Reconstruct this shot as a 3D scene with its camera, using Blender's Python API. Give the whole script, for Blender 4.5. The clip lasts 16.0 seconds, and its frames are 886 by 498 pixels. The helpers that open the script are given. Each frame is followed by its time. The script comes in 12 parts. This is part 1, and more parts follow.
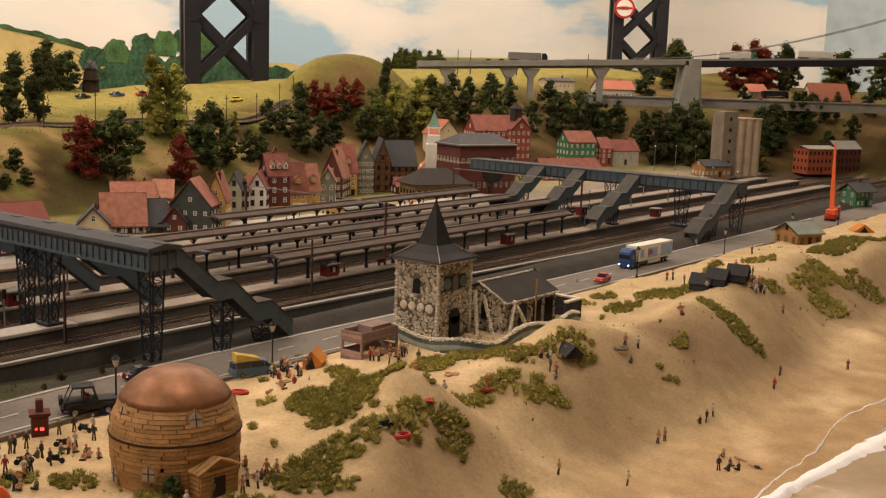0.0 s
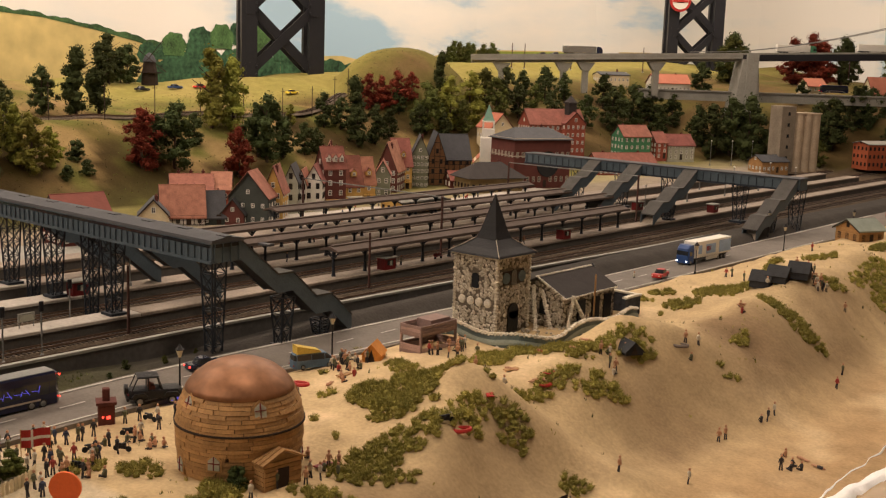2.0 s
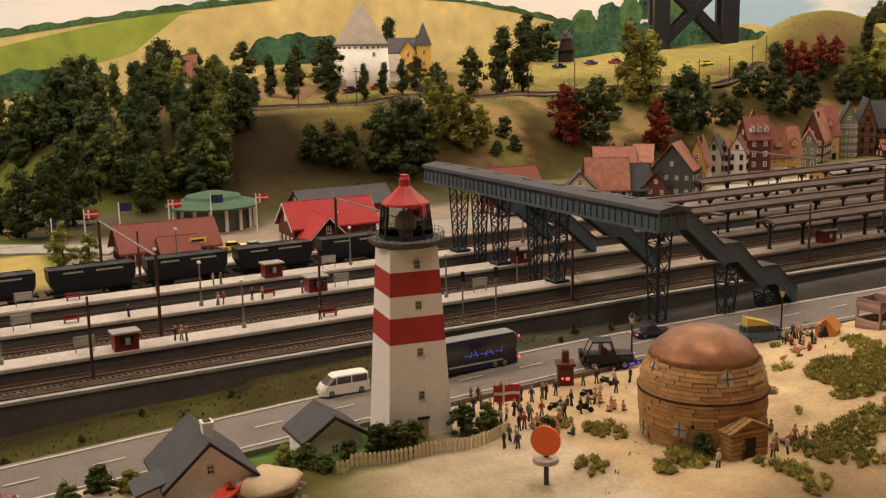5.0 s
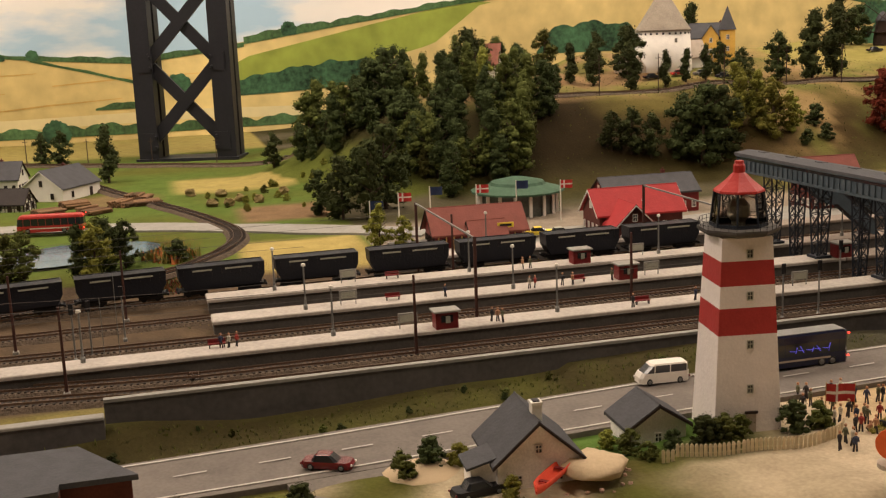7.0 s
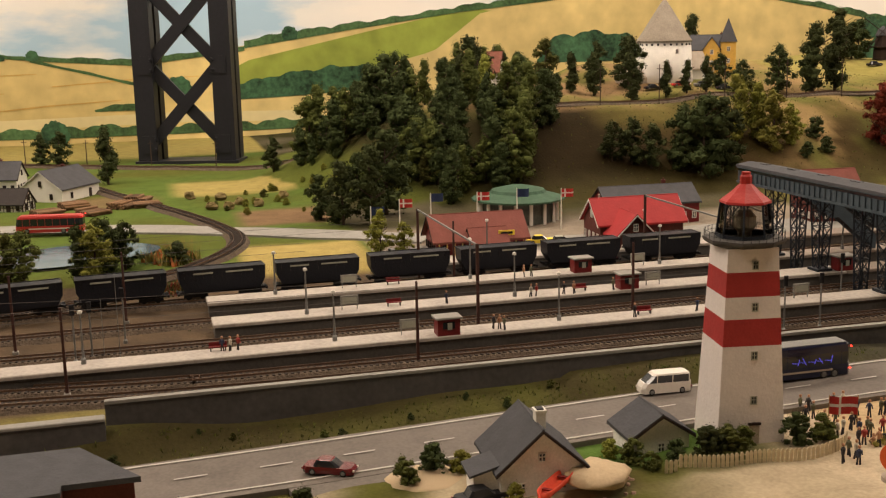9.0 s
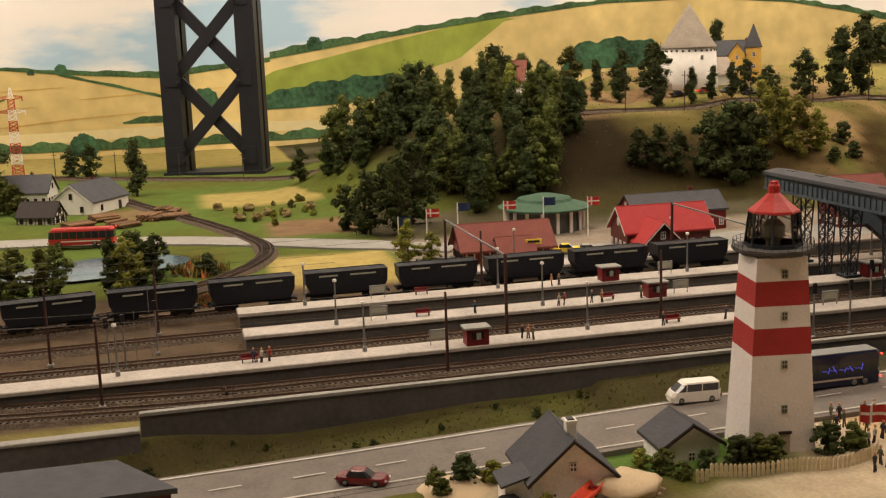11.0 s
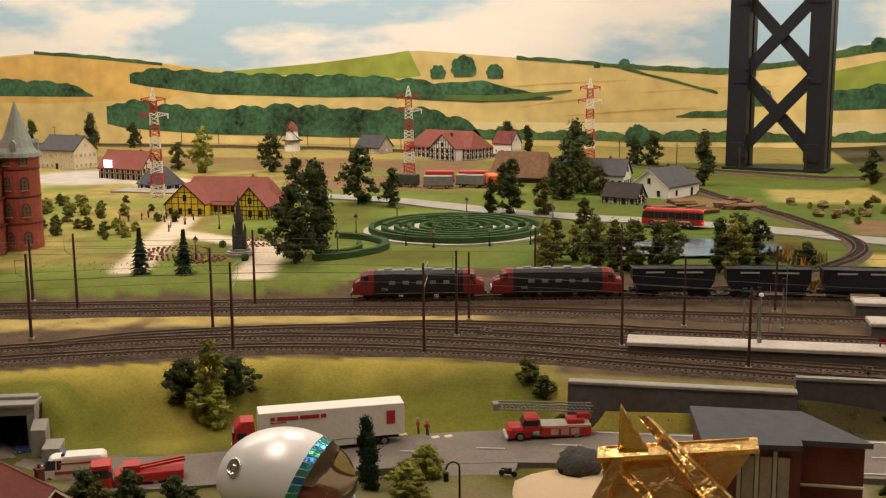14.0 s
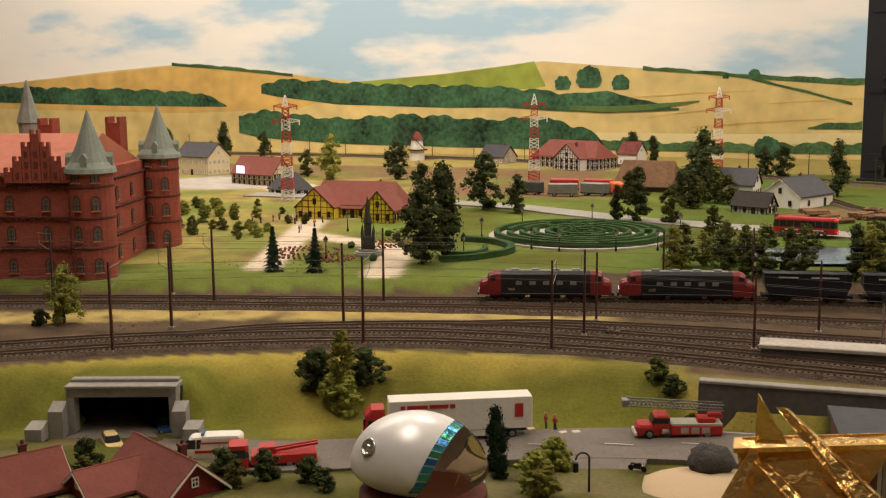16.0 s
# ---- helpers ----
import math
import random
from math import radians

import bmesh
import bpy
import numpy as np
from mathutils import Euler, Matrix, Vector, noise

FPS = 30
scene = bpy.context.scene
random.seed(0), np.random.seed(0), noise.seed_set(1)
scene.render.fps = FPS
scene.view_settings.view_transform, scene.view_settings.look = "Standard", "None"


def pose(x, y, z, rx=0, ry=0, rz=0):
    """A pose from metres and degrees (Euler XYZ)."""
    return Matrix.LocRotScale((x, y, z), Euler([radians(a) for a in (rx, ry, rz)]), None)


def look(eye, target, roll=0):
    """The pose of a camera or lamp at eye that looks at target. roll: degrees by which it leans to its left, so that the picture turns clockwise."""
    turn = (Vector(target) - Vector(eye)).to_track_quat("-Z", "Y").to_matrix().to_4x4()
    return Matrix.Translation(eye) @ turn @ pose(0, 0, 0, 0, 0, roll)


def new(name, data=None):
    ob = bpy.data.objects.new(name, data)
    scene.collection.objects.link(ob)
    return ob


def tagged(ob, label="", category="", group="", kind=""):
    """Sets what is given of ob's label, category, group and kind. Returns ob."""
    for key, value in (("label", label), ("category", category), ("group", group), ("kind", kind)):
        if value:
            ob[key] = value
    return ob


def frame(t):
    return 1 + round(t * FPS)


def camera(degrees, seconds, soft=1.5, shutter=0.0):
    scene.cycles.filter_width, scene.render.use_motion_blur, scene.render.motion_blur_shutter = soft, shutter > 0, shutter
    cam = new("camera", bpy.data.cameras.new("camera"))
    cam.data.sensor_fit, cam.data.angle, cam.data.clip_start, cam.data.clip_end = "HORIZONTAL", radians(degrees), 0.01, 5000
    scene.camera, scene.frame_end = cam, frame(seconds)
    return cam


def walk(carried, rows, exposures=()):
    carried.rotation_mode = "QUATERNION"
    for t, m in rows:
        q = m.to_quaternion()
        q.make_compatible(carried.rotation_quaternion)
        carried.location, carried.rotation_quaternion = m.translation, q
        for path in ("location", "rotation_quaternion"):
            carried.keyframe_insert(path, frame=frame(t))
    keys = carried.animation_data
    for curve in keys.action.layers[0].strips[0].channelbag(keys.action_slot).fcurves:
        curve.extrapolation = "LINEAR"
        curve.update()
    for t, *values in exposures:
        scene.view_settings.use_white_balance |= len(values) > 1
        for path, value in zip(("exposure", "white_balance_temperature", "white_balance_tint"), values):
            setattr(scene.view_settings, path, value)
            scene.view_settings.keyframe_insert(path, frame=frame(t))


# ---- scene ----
cam = camera(44.0, 16.0, soft=1.25)
PATH = [
    (0, (-0.082, 0.015, 0.477), (-1.285, 1.58, 0.158), 1.9),
    (0.5, (-0.083, 0.013, 0.476), (-1.297, 1.568, 0.148), 1.7),
    (1, (-0.086, 0.012, 0.477), (-1.31, 1.558, 0.143), 1.6),
    (1.5, (-0.089, 0.011, 0.476), (-1.327, 1.544, 0.137), 1.6),
    (2, (-0.093, 0.006, 0.478), (-1.364, 1.513, 0.144), 2.0),
    (2.5, (-0.092, -0.001, 0.479), (-1.449, 1.433, 0.163), 0.6),
    (3, (-0.098, -0.005, 0.477), (-1.513, 1.371, 0.151), 0.5),
    (3.5, (-0.106, -0.011, 0.476), (-1.56, 1.319, 0.138), 0.6),
    (4, (-0.113, -0.016, 0.473), (-1.603, 1.267, 0.108), 0.9),
    (4.5, (-0.123, -0.034, 0.473), (-1.704, 1.132, 0.099), 0.7),
    (5, (-0.134, -0.054, 0.47), (-1.846, 0.906, 0.087), -1.1),
    (5.2, (-0.141, -0.066, 0.469), (-1.897, 0.808, 0.08), -1.0),
    (7.3, (-0.157, -0.105, 0.466), (-2.059, 0.379, 0.083), -2.2),
    (7.5, (-0.159, -0.108, 0.465), (-2.062, 0.379, 0.088), -1.9),
    (8, (-0.158, -0.109, 0.466), (-2.059, 0.388, 0.092), -1.5),
    (8.5, (-0.158, -0.111, 0.466), (-2.057, 0.393, 0.09), -1.2),
    (10.8, (-0.154, -0.112, 0.468), (-2.057, 0.387, 0.107), -2.3),
    (11, (-0.151, -0.118, 0.473), (-2.063, 0.345, 0.111), -2.0),
    (11.5, (-0.154, -0.136, 0.476), (-2.09, 0.232, 0.136), -1.4),
    (12, (-0.144, -0.155, 0.478), (-2.096, 0.085, 0.112), -1.3),
    (12.5, (-0.132, -0.178, 0.482), (-2.093, -0.018, 0.124), -0.9),
    (13, (-0.102, -0.231, 0.481), (-2.068, -0.204, 0.114), -0.6),
    (13.5, (-0.067, -0.292, 0.474), (-2.024, -0.488, 0.114), -0.4),
    (14, (-0.047, -0.33, 0.462), (-1.978, -0.727, 0.121), -0.5),
    (14.5, (-0.046, -0.332, 0.442), (-1.964, -0.792, 0.11), -0.1),
    (15, (-0.038, -0.337, 0.439), (-1.944, -0.862, 0.139), -0.0),
    (15.5, (-0.032, -0.338, 0.441), (-1.925, -0.913, 0.149), -0.3),
    (16, (-0.029, -0.341, 0.438), (-1.909, -0.947, 0.128), -0.5),
]
BALANCE = [(0.0, 0.0, 6550, 13), (5.2, 0.05, 6500, 13), (8.5, 0.03, 6480, 12.5), (11.0, 0.04, 6450, 11), (13.0, 0.05, 6400, 10.5), (14.0, 0.0, 6250, 10), (16.0, -0.05, 6200, 10)]
walk(cam, [(t, look(eye, target, roll)) for t, eye, target, roll in PATH], BALANCE)

# ---- world, lamps ----
world = bpy.data.worlds.new("hall_air")
scene.world = world
world.use_nodes = True
wbg = world.node_tree.nodes["Background"]
wbg.inputs["Color"].default_value = (1.0, 0.77, 0.54, 1)
wbg.inputs["Strength"].default_value = 0.10


def ceiling_lamp(x, y, z, sx, sy, watts, aim=None):
    data = bpy.data.lights.new("ceiling_lamp", "AREA")
    data.shape, data.size, data.size_y = "RECTANGLE", sx, sy
    data.energy, data.color = watts * 1.02, (1.0, 0.825, 0.66)
    ob = new("ceiling_lamp", data)
    ob.matrix_world = look((x, y, z), aim or (x + 0.001, y, 0))
    return tagged(ob, "warm ceiling lamp over the layout", "lamp", "ceiling lamps")


for ly in (-3.6, -2.4, -1.2, 0.5, 2.2, 3.9, 5.4):
    ceiling_lamp(-3.0, ly, 2.3, 0.5, 1.2, 36, (-3.45, ly, 0))
ceiling_lamp(-1.7, 6.5, 2.3, 0.5, 1.2, 36, (-1.9, 6.6, 0))
for ly in (-1.4, 0.9, 3.2):
    ceiling_lamp(-0.85, ly, 2.30, 0.4, 1.2, 28 if ly < 0 else 24, (-0.95, ly, 0))

# ---- materials ----
def mat(name, col, rough=0.8, metal=0.0, var=0.3, scale=60.0, bump=0.15, bscale=None, rand=0.0, spec=0.3, hue=0.0, attr=None, coat=0.0):
    """A procedural surface: base colour varied at two scales, fine relief, a little variation from piece to piece."""
    m = bpy.data.materials.new(name)
    m.use_nodes = True
    nt = m.node_tree
    N, L = nt.nodes, nt.links
    p = N["Principled BSDF"]
    p.inputs["Roughness"].default_value = rough
    p.inputs["Metallic"].default_value = metal
    p.inputs["Specular IOR Level"].default_value = spec
    p.inputs["Coat Weight"].default_value = coat
    tc = N.new("ShaderNodeTexCoord")
    co = tc.outputs["Object"]

    def noisy(sc, detail):
        n = N.new("ShaderNodeTexNoise")
        n.inputs["Scale"].default_value, n.inputs["Detail"].default_value = sc, detail
        L.new(co, n.inputs["Vector"])
        return n.outputs["Fac"]

    def calc(op, a, b):
        n = N.new("ShaderNodeMath")
        n.operation = op
        for k, v in enumerate((a, b)):
            if isinstance(v, (int, float)):
                n.inputs[k].default_value = v
            else:
                L.new(v, n.inputs[k])
        return n.outputs[0]

    fine, broad = noisy(scale * 8, 4), noisy(scale, 4)
    f = calc("ADD", calc("MULTIPLY", fine, 0.9), calc("MULTIPLY", broad, 1.1))
    f = calc("ADD", calc("MULTIPLY", calc("SUBTRACT", f, 1.0), 2.0 * var), 1.0)
    if rand:
        oi = N.new("ShaderNodeObjectInfo")
        f = calc("MULTIPLY", f, calc("ADD", calc("MULTIPLY", oi.outputs["Random"], 2 * rand), 1.0 - rand))
    mul = N.new("ShaderNodeVectorMath")
    mul.operation = "SCALE"
    if attr:
        a = N.new("ShaderNodeAttribute")
        a.attribute_name = attr
        L.new(a.outputs["Color"], mul.inputs[0])
    else:
        mul.inputs[0].default_value = col[:3]
    L.new(f, mul.inputs["Scale"])
    out = mul.outputs[0]
    if hue:
        oi = N.new("ShaderNodeObjectInfo")
        hs = N.new("ShaderNodeHueSaturation")
        L.new(calc("ADD", calc("MULTIPLY", oi.outputs["Random"], 2 * hue), 0.5 - hue), hs.inputs["Hue"])
        L.new(out, hs.inputs["Color"])
        out = hs.outputs[0]
    L.new(out, p.inputs["Base Color"])
    if bump:
        b = N.new("ShaderNodeBump")
        b.inputs["Strength"].default_value, b.inputs["Distance"].default_value = bump, 0.004
        L.new(noisy(bscale or scale * 4, 4), b.inputs["Height"])
        L.new(b.outputs[0], p.inputs["Normal"])
    return m


def glow(name, col, strength):
    m = bpy.data.materials.new(name)
    m.use_nodes = True
    p = m.node_tree.nodes["Principled BSDF"]
    p.inputs["Base Color"].default_value = (*col, 1)
    p.inputs["Emission Color"].default_value = (*col, 1)
    p.inputs["Emission Strength"].default_value = strength
    return m


def clear(name, col, rough=0.05):
    m = bpy.data.materials.new(name)
    m.use_nodes = True
    p = m.node_tree.nodes["Principled BSDF"]
    p.inputs["Base Color"].default_value = (*col, 1)
    p.inputs["Roughness"].default_value = rough
    p.inputs["Transmission Weight"].default_value = 1.0
    p.inputs["IOR"].default_value = 1.1
    return m


WHITE = mat("white_paint", (0.72, 0.69, 0.62), 0.7, var=0.1)
CREAM = mat("cream_render", (0.62, 0.52, 0.34), 0.85, var=0.15)
BLACK = mat("black_plastic", (0.012, 0.012, 0.014), 0.45, var=0.2)
DARKPANE = mat("dark_pane", (0.02, 0.022, 0.025), 0.12, var=0.1, bump=0, spec=0.6)
RUBBER = mat("rubber", (0.012, 0.012, 0.012), 0.8, var=0.1)
STEEL = mat("grey_steel", (0.22, 0.22, 0.21), 0.45, 0.4)
CHROME = mat("bright_metal", (0.6, 0.6, 0.58), 0.25, 0.9, var=0.1, bump=0)
RUST = mat("rust_red_mast", (0.065, 0.028, 0.021), 0.7)
BLUEGREY = mat("blue_grey_steel", (0.072, 0.098, 0.118), 0.55, var=0.25)
DARKSTEEL = mat("dark_blue_steel", (0.018, 0.024, 0.034), 0.5, var=0.25)
TOWERBLACK = mat("black_painted_girder", (0.016, 0.016, 0.020), 0.5, var=0.2, scale=15)
CONCRETE = mat("concrete", (0.27, 0.26, 0.23), 0.9, var=0.25, scale=20)
DARKCON = mat("dark_wall_concrete", (0.085, 0.080, 0.074), 0.9, var=0.35, scale=18)
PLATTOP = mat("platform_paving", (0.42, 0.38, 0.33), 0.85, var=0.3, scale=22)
PLATBROWN = mat("darker_brown_paving", (0.25, 0.205, 0.165), 0.9, var=0.4, scale=25)
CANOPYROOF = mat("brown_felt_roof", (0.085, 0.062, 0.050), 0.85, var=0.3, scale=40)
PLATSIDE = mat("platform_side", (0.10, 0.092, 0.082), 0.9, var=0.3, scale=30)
ASPHALT = mat("asphalt", (0.160, 0.140, 0.119), 0.85, var=0.28, scale=30, bump=0.1)
LINE = mat("road_line", (0.50, 0.47, 0.42), 0.8, var=0.15)
RAIL = mat("rail_steel", (0.20, 0.13, 0.09), 0.35, 0.7, var=0.2)
SLEEPER = mat("sleeper", (0.045, 0.034, 0.027), 0.9)
BALLAST = mat("ballast", (0.104, 0.077, 0.053), 0.95, var=0.6, scale=90, bump=0.8, bscale=260)
RED = mat("red_paint", (0.42, 0.030, 0.025), 0.45, var=0.12)
DKRED = mat("dark_red_paint", (0.17, 0.018, 0.018), 0.4, var=0.15)
REDROOF = mat("red_tile_roof", (0.195, 0.066, 0.050), 0.85, var=0.5, scale=60, rand=0.2, hue=0.012)
PINKROOF = mat("faded_pink_tile_roof", (0.285, 0.112, 0.082), 0.85, var=0.45, scale=70, rand=0.22, hue=0.014)
SANDSTONE = mat("brown_sandstone", (0.21, 0.15, 0.07), 0.9, var=0.3, scale=40)
ORANGEBRICK = mat("orange_brick", (0.34, 0.085, 0.035), 0.85, var=0.25, scale=50)
GREENGREY = mat("grey_green_render", (0.17, 0.18, 0.13), 0.85, var=0.25)
BROWNWOOD = mat("brown_boarded_wall", (0.20, 0.10, 0.045), 0.85, var=0.3)
BRIGHTROOF = mat("bright_red_roof", (0.36, 0.030, 0.030), 0.7, var=0.15)
BROWNROOF = mat("brown_roof", (0.205, 0.066, 0.050), 0.85, var=0.2, scale=60)
GREYROOF = mat("slate_roof", (0.065, 0.066, 0.072), 0.8, var=0.25, scale=60)
TARROOF = mat("dark_tar_roof", (0.040, 0.034, 0.032), 0.9, var=0.25, scale=50)
THATCH = mat("brown_thatch", (0.15, 0.085, 0.045), 0.95, var=0.45, scale=60, bump=0.6)
BRICK = mat("red_brick", (0.27, 0.070, 0.045), 0.85, var=0.25, scale=50, bump=0.3)
DKBRICK = mat("dark_brick", (0.115, 0.036, 0.028), 0.85, var=0.25, scale=50)
CASTLE = mat("castle_brick", (0.27, 0.066, 0.042), 0.85, var=0.34, scale=25, bump=0.3, bscale=300)
CASTLEROOF = mat("pale_red_tiles", (0.40, 0.14, 0.085), 0.85, var=0.2, scale=40)
VERDIGRIS = mat("grey_green_copper", (0.22, 0.25, 0.21), 0.7, var=0.25, scale=30)
TIMBER = mat("dark_timber", (0.035, 0.022, 0.016), 0.85)
WOOD = mat("tan_wood", (0.37, 0.205, 0.080), 0.7, var=0.4, scale=50, rand=0.18)
DRIFT = mat("weathered_planks", (0.33, 0.225, 0.195), 0.9, var=0.3, rand=0.3)
COPPER = mat("brown_copper_dome", (0.26, 0.118, 0.055), 0.45, 0.4, var=0.4, scale=14, bump=0.03)
OCHRE = mat("ochre_render", (0.55, 0.34, 0.10), 0.85, var=0.2)
YELLOW = mat("yellow_render", (0.84, 0.64, 0.06), 0.8, var=0.15)
COTTAGE = mat("pale_cottage_render", (0.82, 0.79, 0.74), 0.9, var=0.2)
GREYREND = mat("grey_render", (0.40, 0.34, 0.27), 0.9, var=0.2)
GREENREND = mat("green_render", (0.06, 0.20, 0.10), 0.8, var=0.2)
PALEREND = mat("pale_render", (0.36, 0.36, 0.29), 0.85, var=0.2)
DKGREEN = mat("dark_grey_green_boards", (0.055, 0.062, 0.055), 0.85)
STONE = mat("grey_stone", (0.36, 0.315, 0.245), 0.9, var=0.5, scale=50, bump=0.6, rand=0.35)
PALESTONE = mat("pale_grey_stone", (0.46, 0.41, 0.33), 0.9, var=0.5, scale=60, bump=0.6)
MORTAR = mat("dark_mortar", (0.14, 0.115, 0.085), 0.95, var=0.4, scale=60)
SHELL = mat("pale_shell_trim", (0.64, 0.58, 0.47), 0.8, var=0.4, scale=90, bump=0.6)
SEATRIM = mat("blue_green_wall_band", (0.115, 0.145, 0.140), 0.8, var=0.4, scale=60)
CHURCHROOF = mat("black_slate_spire", (0.014, 0.013, 0.014), 0.65, var=0.25)
BARK = mat("bark", (0.060, 0.040, 0.026), 0.95, var=0.4)
LEAF = {
    "dark": mat("dark_green_foliage", (0.043, 0.053, 0.019), 0.95, spec=0.08, var=0.5, scale=90, rand=0.25, hue=0.015),
    "mid": mat("green_foliage", (0.074, 0.080, 0.021), 0.95, spec=0.08, var=0.5, scale=90, rand=0.3, hue=0.02),
    "light": mat("yellow_green_foliage", (0.185, 0.185, 0.036), 0.95, spec=0.08, var=0.5, scale=90, rand=0.25, hue=0.015),
    "red": mat("dark_red_foliage", (0.135, 0.028, 0.016), 0.95, spec=0.08, var=0.5, scale=90, rand=0.25),
    "fir": mat("fir_needles", (0.016, 0.030, 0.015), 0.95, spec=0.08, var=0.5, scale=90, rand=0.2),
}
MARRAM = mat("olive_dune_grass", (0.330, 0.290, 0.078), 0.95, spec=0.08, var=0.5, scale=120, rand=0.2)
MARRAM2 = mat("dark_olive_dune_grass", (0.235, 0.212, 0.056), 0.95, spec=0.08, var=0.5, scale=120, rand=0.2)
HEDGE = mat("clipped_hedge", (0.030, 0.070, 0.016), 0.95, var=0.5, scale=120, bump=0.6)
WATER = mat("pond_water", (0.10, 0.16, 0.19), 0.06, var=0.2, scale=8, bump=0.03, bscale=60, spec=0.6)
SEA = mat("wet_shallow_water", (0.40, 0.275, 0.145), 0.09, var=0.2, scale=6, bump=0.10, bscale=45, spec=0.6)
FOAM_GLARE = mat("white_foam_and_glare", (0.96, 0.95, 0.93), 0.35, var=0.1)
GOLD = mat("gold_leaf", (0.86, 0.56, 0.19), 0.27, 1.0, var=0.2, scale=30, bump=0.9, bscale=70)
SILVER = mat("silver_shell", (0.76, 0.75, 0.73), 0.34, 0.18, var=0.06, scale=10, bump=0.02)
BLUE = mat("blue_paint", (0.025, 0.065, 0.20), 0.4, var=0.12)
NAVY = mat("navy_coach_paint", (0.012, 0.015, 0.040), 0.25, var=0.12, coat=0.4)
MAROON = mat("maroon_car_paint", (0.14, 0.012, 0.014), 0.25, var=0.08, coat=0.5)
ORANGE = mat("orange_paint", (0.75, 0.14, 0.035), 0.6, var=0.1)
SANDBAG = mat("pale_sand_mound", (0.52, 0.40, 0.25), 0.95, var=0.15, scale=40)
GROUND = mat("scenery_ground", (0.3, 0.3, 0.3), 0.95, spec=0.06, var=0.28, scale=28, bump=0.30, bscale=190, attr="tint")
TAIL = glow("red_tail_lamp", (1.0, 0.05, 0.03), 4.0)
HEADL = glow("white_headlamp", (0.85, 0.9, 1.0), 5.0)
BLUEGLOW = glow("blue_lit_pane", (0.10, 0.10, 0.75), 0.55)
SCREEN = glow("lit_screen", (0.75, 0.72, 1.0), 2.0)
FIG = [mat("figure_" + n, c, 0.7, var=0.1) for n, c in (("tan", (0.45, 0.24, 0.14)), ("dark", (0.035, 0.032, 0.035)), ("red", (0.33, 0.05, 0.04)), ("pale", (0.5, 0.45, 0.36)), ("blue", (0.04, 0.05, 0.09)), ("olive", (0.12, 0.12, 0.07)))]


